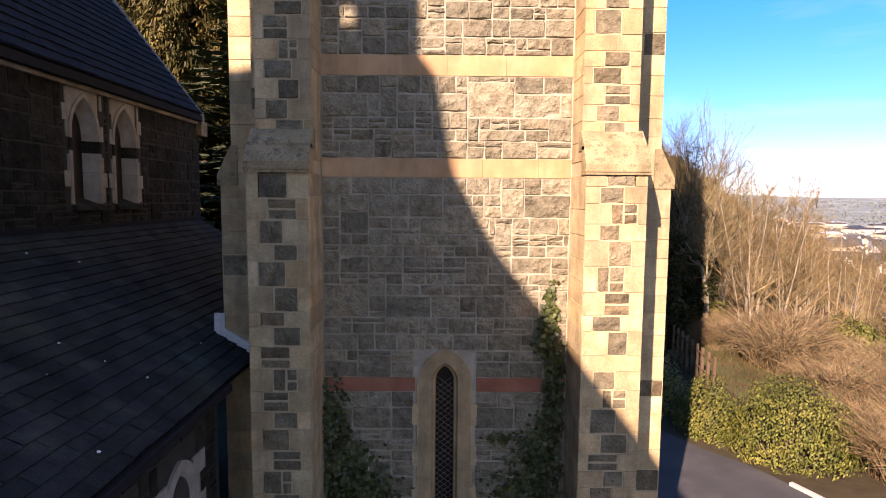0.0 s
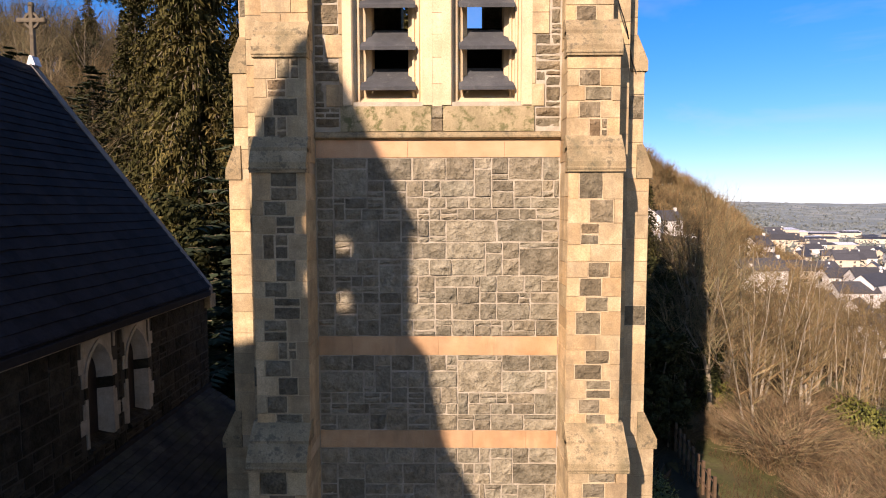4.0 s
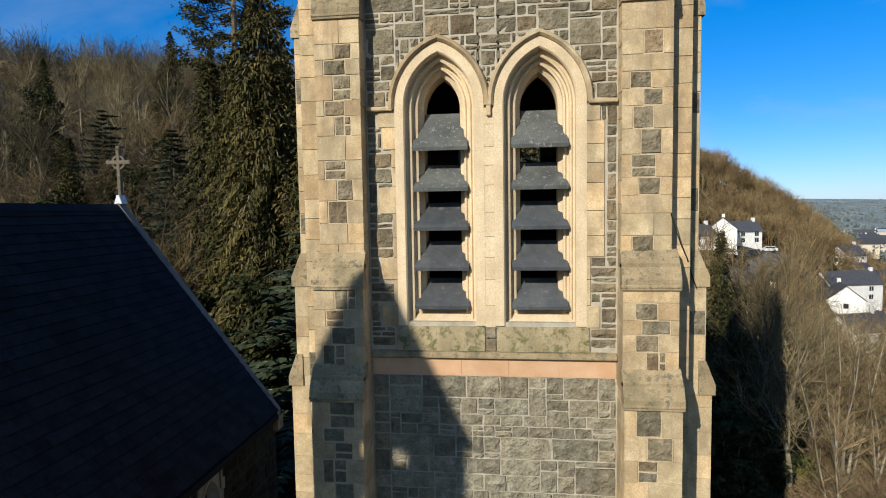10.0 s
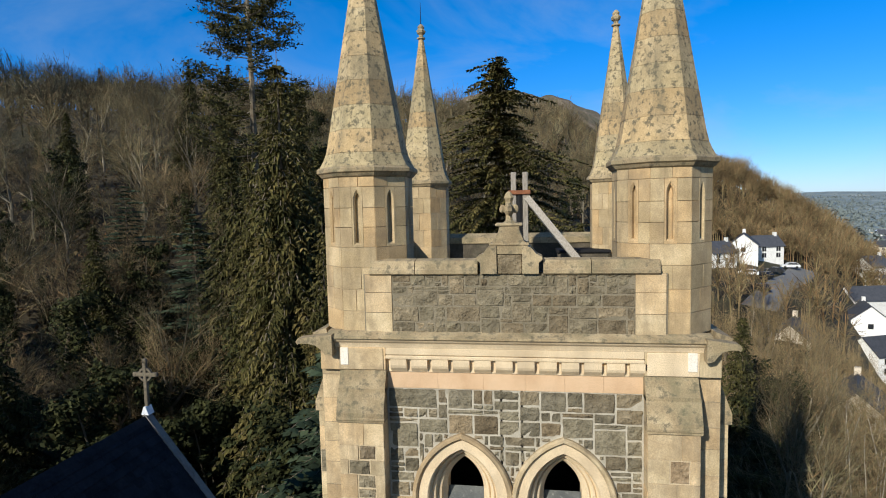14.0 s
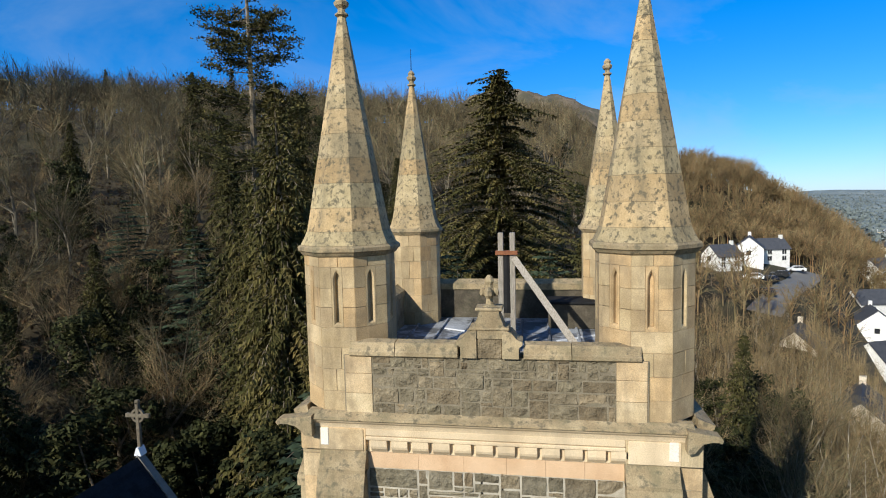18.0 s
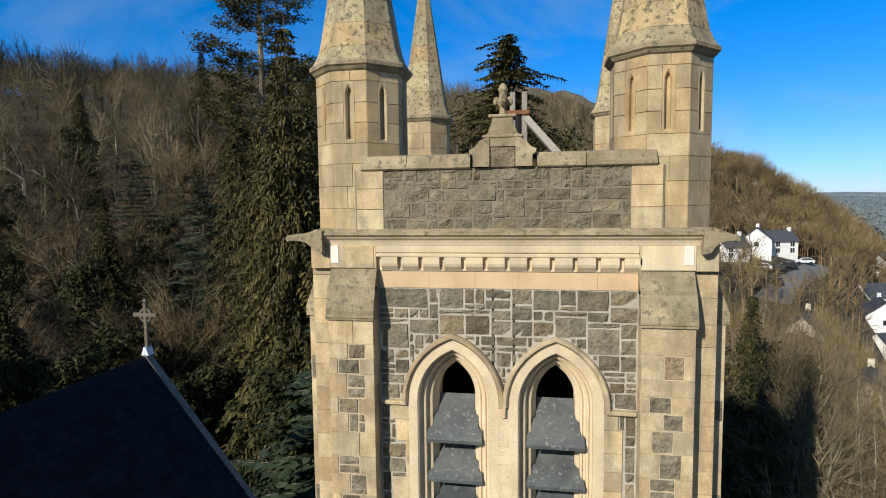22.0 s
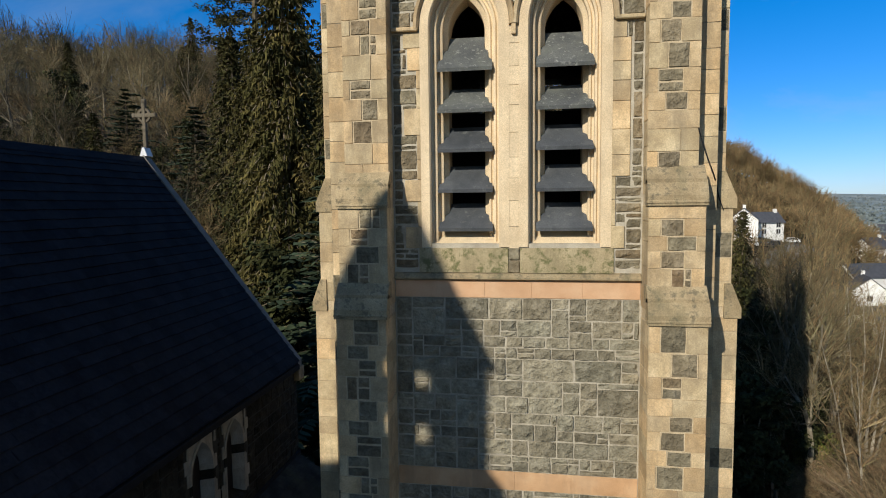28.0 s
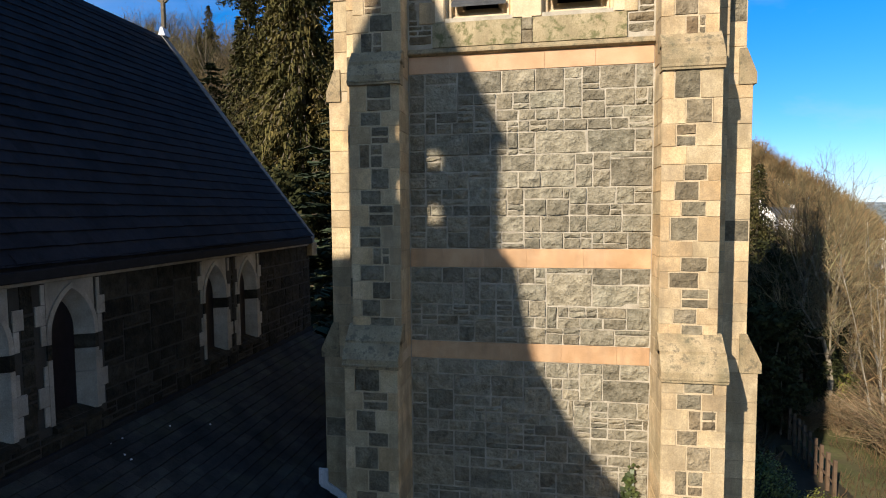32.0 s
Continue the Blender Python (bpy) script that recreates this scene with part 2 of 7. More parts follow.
SPIRE = material("lichen_spotted_spire_stone", [(0.3366, 0.2541, 0.1395), (0.4131, 0.3201, 0.18), (0.4896, 0.3891, 0.2358)], 3.0, 0.93, 0.6, 60, 0.14, (0.088, 0.078, 0.054, 0.85), 13.0, edge=(0.515, 0.60), streak=(0.15, 0.13, 0.085, 0.8), tones=[(1.06, 0.96, 0.85), (1, 1, 1), (0.96, 0.99, 0.97)])
PINNACLE_STONE = material("golden_stained_pinnacle_stone", [(0.3468, 0.2541, 0.1368), (0.4437, 0.3349, 0.1908), (0.5304, 0.4137, 0.252)], 2.2, 0.9, 0.35, 70, 0.14, (0.24, 0.18, 0.11, 0.6), 1.8, tones=[(1.07, 0.955, 0.83), (1, 1, 1), (0.98, 0.99, 0.97)], streak=(0.16, 0.125, 0.078, 0.75))
CROSS_STONE = material("dark_weathered_cross_stone", [(0.085, 0.071, 0.05), (0.13, 0.108, 0.076), (0.19, 0.16, 0.114)], 6, 0.93, 0.5, 60, 0.1, (0.07, 0.065, 0.05, 0.6), 9.0)
ORANGE = material("orange_sandstone_band", [(0.40, 0.235, 0.12), (0.50, 0.31, 0.17), (0.55, 0.37, 0.22)], 2.5, 0.9, 0.25, 80, 0.08, (0.34, 0.22, 0.125, 0.5), 1.6, streak=(0.28, 0.18, 0.11, 0.6))
ORANGE_PALE = material("pale_orange_sandstone_band", [(0.50, 0.295, 0.165), (0.57, 0.35, 0.205), (0.62, 0.405, 0.25)], 2.5, 0.9, 0.25, 80, 0.05, (0.45, 0.28, 0.16, 0.5), 1.6)
RED_BAND = material("red_sandstone_band", [(0.26, 0.095, 0.06), (0.34, 0.135, 0.085), (0.40, 0.18, 0.12)], 2.5, 0.9, 0.25, 80, 0.1)
PARAPET_STONE = material("weathered_grey_parapet_stone", [(0.135, 0.109, 0.071), (0.196, 0.161, 0.107), (0.27, 0.225, 0.152)], 5, 0.93, 0.85, 30, 0.24, (0.135, 0.115, 0.077, 0.6), 4.0, tones=[(1.06, 0.98, 0.88), (1, 1, 0.97), (0.97, 0.99, 0.95)])
VERGE_STONE = material("grey_weathered_verge_stone", [(0.13, 0.122, 0.108), (0.20, 0.19, 0.17), (0.28, 0.268, 0.245)], 5, 0.92, 0.4, 60, 0.1, (0.07, 0.068, 0.06, 0.6), 5.0)
PARAPET_JOINT = material("mossy_parapet_mortar", [(0.16, 0.132, 0.088), (0.25, 0.212, 0.148)], 4, 0.95, 0.4, 70, 0, (0.11, 0.10, 0.06, 0.6), 3.0)
# parapet stone darkened in colour for the shaded side that faces the camera
SHADED_STONE = material("shade_darkened_parapet_stone", [(0.055, 0.045, 0.032), (0.088, 0.073, 0.052), (0.13, 0.109, 0.079)], 4, 0.93, 0.7, 30, 0.2, (0.045, 0.048, 0.026, 0.6), 2.5)
GUTTER_SHADE = material("gutter_shadow_black", [(0.014, 0.014, 0.015), (0.028, 0.028, 0.029)], 3, 0.8, 0.2, 50, 0, spec=0.15)
TOP_BAND = material("peach_sandstone_band", [(0.51, 0.335, 0.195), (0.58, 0.395, 0.24), (0.63, 0.445, 0.28)], 2.5, 0.9, 0.25, 80, 0.05, (0.47, 0.33, 0.205, 0.5), 1.6)
NEW_STONE = material("pale_new_repair_stone", [(0.70, 0.64, 0.54), (0.77, 0.71, 0.61)], 3, 0.9, 0.2, 70)
# the pale streak colour paints a runoff sheen down the slates
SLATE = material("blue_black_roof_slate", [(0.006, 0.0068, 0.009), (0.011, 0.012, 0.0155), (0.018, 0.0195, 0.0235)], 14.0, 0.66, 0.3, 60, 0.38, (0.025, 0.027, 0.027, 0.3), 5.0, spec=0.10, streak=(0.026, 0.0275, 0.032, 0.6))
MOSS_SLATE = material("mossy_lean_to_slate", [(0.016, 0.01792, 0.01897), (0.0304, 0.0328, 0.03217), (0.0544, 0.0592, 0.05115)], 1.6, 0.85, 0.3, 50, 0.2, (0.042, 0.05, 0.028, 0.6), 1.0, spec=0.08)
LOUVRE = material("weathered_grey_slate_louvre", [(0.055, 0.060, 0.066), (0.075, 0.081, 0.088), (0.10, 0.106, 0.110)], 2.5, 0.62, 0.12, 60, 0.08, (0.30, 0.30, 0.27, 0.3), 9.0, edge=(0.58, 0.68), streak=(0.035, 0.039, 0.042, 0.6))
LOUVRE_LICHEN = material("lichen_streaked_slate_louvre", [(0.06, 0.064, 0.066), (0.085, 0.09, 0.088), (0.12, 0.125, 0.118)], 2.5, 0.7, 0.15, 60, 0.08, (0.42, 0.42, 0.38, 0.5), 16.0, edge=(0.56, 0.66), streak=(0.15, 0.16, 0.13, 0.5))
# near-black chamber lining: shade painted in behind the louvre gaps
DARK = material("shade_dark_bell_chamber", [(0.03, 0.028, 0.025), (0.05, 0.046, 0.04)], 3, 0.95, 0.2, 40)
LEAD = material("pale_roof_felt", [(0.24, 0.25, 0.27), (0.36, 0.375, 0.395), (0.50, 0.515, 0.535)], 2.2, 0.6, 0.3, 30, 0, (0.07, 0.07, 0.07, 0.85), 1.6, edge=(0.46, 0.56))
TIMBER = material("grey_weathered_timber", [(0.20, 0.175, 0.14), (0.31, 0.275, 0.23), (0.40, 0.36, 0.30)], 8, 0.85, 0.4, 60, 0.1, stretch=(6, 6, 0.7))
RUST = material("rusty_iron", [(0.16, 0.06, 0.03), (0.27, 0.11, 0.05)], 12, 0.85, 0.4, 90)
IRON = material("black_cast_iron", [(0.012, 0.012, 0.013), (0.022, 0.022, 0.023)], 8, 0.85, 0.1, 60, spec=0.12)
FLASHING = material("white_lead_flashing", [(0.55, 0.57, 0.60), (0.72, 0.73, 0.75)], 4, 0.6, 0.15, 50)
BARK = material("brown_bark", [(0.08, 0.062, 0.04), (0.14, 0.113, 0.078), (0.23, 0.192, 0.14)], 2.0, 0.95, 0, 20, 0.35)
PALE_BARK = material("pale_grey_ash_bark", [(0.20, 0.17, 0.125), (0.30, 0.262, 0.20), (0.40, 0.355, 0.28)], 2.0, 0.95, 0, 20, 0.25)
TWIGS = material("bare_brown_twigs", [(0.046, 0.038, 0.020), (0.125, 0.102, 0.057), (0.26, 0.218, 0.13)], 0.2, 0.95, 0, 1.8, 0.45, tones=[(1.15, 0.92, 0.78), (1, 1, 1), (0.9, 1.0, 0.84)])
LIMB_BARK = material("lichen_pale_limb_bark", [(0.10, 0.083, 0.055), (0.18, 0.152, 0.105), (0.29, 0.25, 0.185)], 1.5, 0.95, 0, 14, 0.3)
TWIGS_GOLD = material("golden_brown_winter_twigs", [(0.11, 0.08, 0.042), (0.19, 0.143, 0.077), (0.29, 0.226, 0.132)], 0.25, 0.95, 0, 3, 0.45, tones=[(1.12, 0.92, 0.78), (1, 1, 1), (0.92, 1.0, 0.85)])
HOLLY = material("dark_evergreen_leaves", [(0.014, 0.017, 0.006), (0.030, 0.034, 0.012), (0.066, 0.064, 0.022)], 1.2, 0.75, 0, 8, 0.45, spec=0.12)
RUSSET = material("russet_winter_twigs", [(0.0756, 0.05454, 0.02788), (0.1566, 0.1141, 0.05822), (0.27, 0.205, 0.1132)], 0.14, 0.95, 0, 1.5, 0.4, tones=[(1.15, 0.92, 0.78), (1, 1, 1), (0.9, 1.0, 0.88)])
FAR_TWIGS = material("grey_brown_far_woods", [(0.0648, 0.05151, 0.0287), (0.1404, 0.1121, 0.0615), (0.2646, 0.2172, 0.1287)], 0.13, 0.95, 0, 1.5, 0.4, tones=[(1.12, 0.93, 0.8), (1, 1, 1), (0.9, 1.0, 0.88)])
FIR = material("dark_green_conifer_needles", [(0.028, 0.029, 0.011), (0.056, 0.054, 0.02), (0.12, 0.10, 0.036)], 0.9, 0.9, 0, 6, 0.45, spec=0.1)
OLIVE_FIR = material("olive_brown_fir_needles", [(0.0442, 0.0444, 0.01495), (0.0858, 0.0768, 0.02645), (0.1625, 0.126, 0.046)], 0.7, 0.9, 0, 6, 0.45, spec=0.1)
# distance haze is mixed into the hedgerow colour
HEDGEROW = material("haze_tinted_far_hedgerows", [(0.13, 0.155, 0.15), (0.165, 0.19, 0.18)], 0.02, 0.95, 0, 0.2, 0.15)
CEDAR = material("blue_green_cedar_needles", [(0.022, 0.032, 0.018), (0.038, 0.055, 0.032), (0.062, 0.08, 0.045)], 0.9, 0.9, 0, 6, 0.35, spec=0.1)
LAUREL = material("glossy_laurel_leaves", [(0.052, 0.066, 0.013), (0.105, 0.112, 0.023), (0.185, 0.165, 0.04)], 2.0, 0.6, 0, 12, 0.5, spec=0.25)
BRIAR = material("sunlit_tan_briars", [(0.085, 0.06, 0.034), (0.165, 0.12, 0.07), (0.27, 0.205, 0.13)], 0.7, 0.95, 0, 6, 0.45, tones=[(1.12, 0.92, 0.78), (1, 1, 1), (0.9, 1.0, 0.82)])
IVY = material("dark_ivy_leaves", [(0.022, 0.036, 0.012), (0.045, 0.065, 0.02), (0.085, 0.10, 0.03)], 3, 0.5, 0, 15, 0.4, spec=0.5)
BRACKEN = material("dead_bracken_and_brambles", [(0.042, 0.028, 0.014), (0.078, 0.053, 0.027), (0.125, 0.088, 0.046)], 0.4, 0.95, 0, 5, 0.45, tones=[(1.1, 0.9, 0.8), (1, 1, 1), (0.75, 1.0, 0.62)])
SOIL = material("leaf_littered_hillside_soil", [(0.026, 0.022, 0.011), (0.048, 0.037, 0.02), (0.078, 0.06, 0.033)], 0.12, 0.95, 0.5, 3, 0, (0.035, 0.048, 0.016, 0.7), 0.035)
TARMAC = material("grey_tarmac", [(0.052, 0.052, 0.055), (0.072, 0.072, 0.076)], 1.2, 0.9, 0.3, 120, 0, (0.095, 0.093, 0.09, 0.4), 0.6)
LANE = material("worn_pale_lane", [(0.15, 0.147, 0.14), (0.20, 0.195, 0.185)], 0.6, 0.92, 0.2, 60, 0, (0.11, 0.105, 0.095, 0.5), 0.3)
KERBSTONE = material("pale_concrete_kerb", [(0.38, 0.37, 0.34), (0.5, 0.48, 0.45)], 5, 0.9, 0.3, 60, 0.1)
RENDER_WHITE = material("white_house_render", [(0.66, 0.65, 0.62), (0.78, 0.77, 0.74)], 1, 0.85, 0.1, 20, 0.1)
RENDER_CREAM = material("cream_house_render", [(0.55, 0.47, 0.36), (0.64, 0.56, 0.44)], 1, 0.85, 0.1, 20, 0.12)
HOUSE_SLATE = material("house_roof_slates", [(0.045, 0.048, 0.056), (0.075, 0.078, 0.088)], 1.5, 0.7, 0.2, 10, 0.2)
PANE = material("dark_window_glass", [(0.02, 0.022, 0.025), (0.03, 0.032, 0.036)], 1, 0.12, 0, 10, 0, spec=0.6)
LEADED = material("leaded_stained_glass", [(0.007, 0.006, 0.007), (0.016, 0.011, 0.013)], 9, 0.4, 0.1, 30, 0, spec=0.25)
WOOD_FENCE = material("brown_timber_fence", [(0.096, 0.06, 0.036), (0.144, 0.096, 0.06)], 4, 0.9, 0.3, 40, 0.2)
CARPAINT = material("dark_car_paint", [(0.02, 0.022, 0.026), (0.035, 0.037, 0.04)], 2, 0.25, 0, 20, 0.3, spec=0.6)
PALE_PAINT = material("pale_vehicle_paint", [(0.6, 0.61, 0.62), (0.7, 0.7, 0.7)], 2, 0.3, 0, 20, 0.1, spec=0.6)
TYRE = material("black_rubber_tyre", [(0.015, 0.015, 0.015), (0.025, 0.025, 0.025)], 8, 0.9, 0, 30)
# far fields carry the valley haze in their pale blue-grey tones
FIELD = material("haze_tinted_winter_fields", [(0.18, 0.215, 0.21), (0.255, 0.29, 0.265), (0.335, 0.35, 0.315)], 0.012, 0.95, 0, 0.08, 0, (0.165, 0.20, 0.20, 0.8), 0.02, edge=(0.49, 0.53))
GRASS = material("mossy_winter_grass", [(0.05, 0.052, 0.018), (0.085, 0.088, 0.03), (0.13, 0.12, 0.05)], 0.8, 0.95, 0.6, 9, 0, (0.12, 0.09, 0.05, 0.6), 0.5)
ROCK = material("brown_heath_and_rock", [(0.10, 0.078, 0.05), (0.19, 0.145, 0.092), (0.30, 0.235, 0.165)], 0.05, 0.95, 0.6, 0.3, 0, (0.085, 0.085, 0.05, 0.7), 0.045, edge=(0.48, 0.55))
MOSSY = material("mossy_apron_stone", [(0.303, 0.2413, 0.1426), (0.3838, 0.3103, 0.184), (0.4545, 0.3743, 0.23)], 4.0, 0.93, 0.5, 60, 0.1, (0.085, 0.095, 0.03, 0.8), 6.0, edge=(0.50, 0.60), streak=(0.15, 0.14, 0.075, 0.6))


# ---- mesh tools ----
def mesh_object(name, verts, faces, mat, parent=None, label="", smooth=False):
    me = bpy.data.meshes.new(name)
    me.from_pydata(verts, [], faces)
    me.materials.append(mat)
    if smooth:
        me.shade_smooth()
    ob = new(name, me)
    if parent:
        ob.parent = parent
    if label:
        ob["label"] = label
    return ob


def part(name, bm, mat, parent, label=""):
    me = bpy.data.meshes.new(name)
    bmesh.ops.recalc_face_normals(bm, faces=bm.faces)
    bm.to_mesh(me)
    bm.free()
    me.materials.append(mat)
    ob = new(name, me)
    ob.parent = parent
    if label:
        ob["label"] = label
    return ob


def thing(name, label, category, at=(0, 0, 0), group="", kind=""):
    return tagged(new(name), label, category, group, kind) if at == (0, 0, 0) else placed(tagged(new(name), label, category, group, kind), at)


def placed(ob, at):
    ob.location = at
    return ob


def boxes(*dims, bevel=0.012):
    """One bmesh of chamfered boxes (x0, x1, y0, y1, z0, z1)."""
    bm = bmesh.new()
    for x0, x1, y0, y1, z0, z1 in dims:
        vs = [bm.verts.new((x, y, z)) for x in (x0, x1) for y in (y0, y1) for z in (z0, z1)]
        for f in ((0, 1, 3, 2), (4, 6, 7, 5), (0, 4, 5, 1), (2, 3, 7, 6), (0, 2, 6, 4), (1, 5, 7, 3)):
            bm.faces.new([vs[i] for i in f])
    bmesh.ops.recalc_face_normals(bm, faces=bm.faces)
    if bevel:
        bmesh.ops.bevel(bm, geom=bm.edges[:], offset=bevel, segments=1, affect="EDGES")
    return bm


def prism(profile, x0, x1, axis="x"):
    """A closed profile of (a, b) pushed from x0 to x1. axis x: a is y, b is z; axis y: a is x, b is z; axis z: a is x, b is y."""
    bm = bmesh.new()
    put = {"x": lambda u, a, b: (u, a, b), "y": lambda u, a, b: (a, u, b), "z": lambda u, a, b: (a, b, u)}[axis]
    r0 = [bm.verts.new(put(x0, a, b)) for a, b in profile]
    r1 = [bm.verts.new(put(x1, a, b)) for a, b in profile]
    n = len(profile)
    for i in range(n):
        bm.faces.new((r0[i], r0[(i + 1) % n], r1[(i + 1) % n], r1[i]))
    bm.faces.new(r0[::-1])
    bm.faces.new(r1)
    bmesh.ops.recalc_face_normals(bm, faces=bm.faces)
    return bm


def merged(*bms):
    out = bmesh.new()
    for b in bms:
        me = bpy.data.meshes.new("tmp")
        b.to_mesh(me)
        b.free()
        out.from_mesh(me)
        bpy.data.meshes.remove(me)
    return out


def tube(bm, a, b, ra, rb, n=6):
    a, b = Vector(a), Vector(b)
    q = (b - a).to_track_quat("Z", "Y")
    rings = []
    for c, r in ((a, ra), (b, rb)):
        rings.append([bm.verts.new(c + q @ Vector((r * math.cos(6.2832 * i / n), r * math.sin(6.2832 * i / n), 0))) for i in range(n)])
    for i in range(n):
        bm.faces.new((rings[0][i], rings[0][(i + 1) % n], rings[1][(i + 1) % n], rings[1][i]))
    bm.faces.new(rings[0][::-1])
    bm.faces.new(rings[1])
    return bm


def lathe_oct(profile, cx, cy, n=8, turn=22.5):
    """An octagonal solid from (radius, z) pairs, bottom to top."""
    bm = bmesh.new()
    rings = []
    for r, z in profile:
        rings.append([bm.verts.new((cx + r * math.cos(radians(turn + 360 * i / n)), cy + r * math.sin(radians(turn + 360 * i / n)), z)) for i in range(n)])
    for a, b in zip(rings, rings[1:]):
        for i in range(n):
            bm.faces.new((a[i], a[(i + 1) % n], b[(i + 1) % n], b[i]))
    bm.faces.new(rings[0][::-1])
    bm.faces.new(rings[-1])
    return bm


# ---- masonry ----


def stone_geometry(w, h, d, rough, rng, cells=3):
    """A stone in its own frame: u across, v up, n out of the wall. Rubble is rock-faced and swells from worn arrises; dressed blocks are flat."""
    rock = rough > 0.002
    c = min(0.013 if rock else 0.004, 0.14 * min(w, h))
    sink = 0.014 if rock else 0.0
    us = [0, c] + [c + (w - 2 * c) * i / cells for i in range(1, cells)] + [w - c, w]
    vs_ = [0, c] + [c + (h - 2 * c) * i / max(1, cells - 1) for i in range(1, cells - 1)] + [h - c, h]
    verts, faces = [], []
    nu, nv = len(us), len(vs_)
    jl, jr, jb, jt = (rng.uniform(0, 0.005 if rock else 0.003) for _ in range(4))
    lean, tilt = rng.uniform(-0.4, 0.4) * rough, rng.uniform(-0.6, 0.6) * rough
    for j, v in enumerate(vs_):
        for i, u in enumerate(us):
            edge = i in (0, nu - 1) or j in (0, nv - 1)
            rim = i in (1, nu - 2) or j in (1, nv - 2)
            n = -sink if edge else d * (0.62 if rim and rock else 1.0) + rng.uniform(-1, 1) * rough + lean * (2 * u / w - 1) + tilt * (2 * v / h - 1)
            shift = rough * (0.55 if not edge else 0.5) if rock else rough * 0.4
            uu = u + (jl if i == 0 else -jr if i == nu - 1 else 0) + rng.uniform(-1, 1) * shift
            vv = v + (jb if j == 0 else -jt if j == nv - 1 else 0) + rng.uniform(-1, 1) * shift
            verts.append((uu, vv, n))
    for j in range(nv - 1):
        for i in range(nu - 1):
            k = j * nu + i
            faces.append((k, k + 1, k + nu + 1, k + nu))
    return verts, faces


def rubble_layout(width, height, rng, unit=0.086, free=None):
    """Squared rubble brought to rough courses, with thin stones, small snecks and taller jumpers, less the cells that free(u, v) refuses."""
    nu, nv = max(1, round(width / unit)), max(1, round(height / unit))
    du, dv = width / nu, height / nv
    used = [[False] * nu for _ in range(nv)]
    if free:
        for j in range(nv):
            for i in range(nu):
                used[j][i] = not free((i + 0.5) * du, (j + 0.5) * dv)
    out = []

    def room(i, j, w, h):
        return i + w <= nu and j + h <= nv and not any(used[j + b][i + a] for b in range(h) for a in range(w))

    def take(i, j, w, h):
        for b in range(h):
            for a in range(w):
                used[j + b][i + a] = True
        out.append((i * du, j * dv, w * du, h * dv))

    j = 0
    while j < nv:
        course = min(rng.choices((2, 3, 4), (4.5, 6, 1.2))[0], nv - j)
        if nv - j - course == 1:
            course += 1
        i = 0
        while i < nu:
            if used[j][i]:
                i += 1
                continue
            run = 1
            while i + run < nu and not used[j][i + run]:
                run += 1
            tall = course
            k = rng.random()
            if k < 0.17:
                tall = min(course + rng.choice((1, 1, 2)), nv - j)
            w = min(run, max(2, round(course * rng.uniform(1.0, 2.25))))
            if run - w == 1:
                w += 1
            if k > 0.84:
                w = min(run, rng.choice((2, 3, 3)))
            while tall > 1 and not room(i, j, w, tall):
                tall -= 1
            if k > 0.78 and tall >= 2:
                # two or more thin stones one above the other
                low = rng.choice((1, 1, 2)) if tall > 2 else 1
                for a, b in ((0, low), (low, tall - low)):
                    if w > 4 and rng.random() < 0.55:
                        c = rng.randint(2, w - 2)
                        take(i, j + a, c, b)
                        take(i + c, j + a, w - c, b)
                    else:
                        take(i, j + a, w, b)
            else:
                take(i, j, w, tall)
            i += w
        # gaps over stones that stand proud of the course or under openings
        for b in range(j, j + course):
            i = 0
            while i < nu:
                w = 0
                while i + w < nu and not used[b][i + w] and w < 7:
                    w += 1
                if w:
                    h = 1
                    while b + h < j + course and room(i, b, w, h + 1):
                        h += 1
                    take(i, b, w, h)
                i += max(1, w)
        j += course
    return out


def face_map(kind, x, y, z, sx=1):
    """Places wall coordinates: front looks to -y, side to +x or -x."""
    if kind == "front":
        return lambda u, v, n: (x + u, y - n, z + v)
    if kind == "back":
        return lambda u, v, n: (x - u, y + n, z + v)
    return (lambda u, v, n: (x + n, y + u, z + v)) if sx > 0 else (lambda u, v, n: (x - n, y - u, z + v))


def lay_stones(rects, put, mat, parent, name, rng, proud=(0.012, 0.03), rough=0.008, joint=0.012, single=True, cells=3):
    """Stones as objects of their own under parent, or joined as one mesh."""
    av, af = [], []
    for u, v, w, h in rects:
        w2, h2 = w - joint, h - joint
        if w2 < 0.02 or h2 < 0.02:
            continue
        vs_, fs = stone_geometry(w2, h2, rng.uniform(*proud), rough, rng, cells)
        if single:
            o = put(u + w / 2, v + h / 2, 0)
            ws = [put(u + joint / 2 + a, v + joint / 2 + b, c) for a, b, c in vs_]
            ob = mesh_object(name, [(p[0] - o[0], p[1] - o[1], p[2] - o[2]) for p in ws], fs, mat, parent)
            ob.location = o
        else:
            k = len(av)
            av += [put(u + joint / 2 + a, v + joint / 2 + b, c) for a, b, c in vs_]
            af += [tuple(i + k for i in f) for f in fs]
    if not single and av:
        ob = mesh_object(name, av, af, mat, parent)
        return tagged(ob, kind="stuff")

# ---- church tower ----
tower = thing("church_tower", "square church tower of grey rubble with buff sandstone dressings and pinnacles", "tower")
HX, DEPTH = 2.8, 6.4  # half width at the corners, depth
SPRING, LIGHT_X, ARC_C = 15.23, 0.725, 0.306
PANEL = 1.80


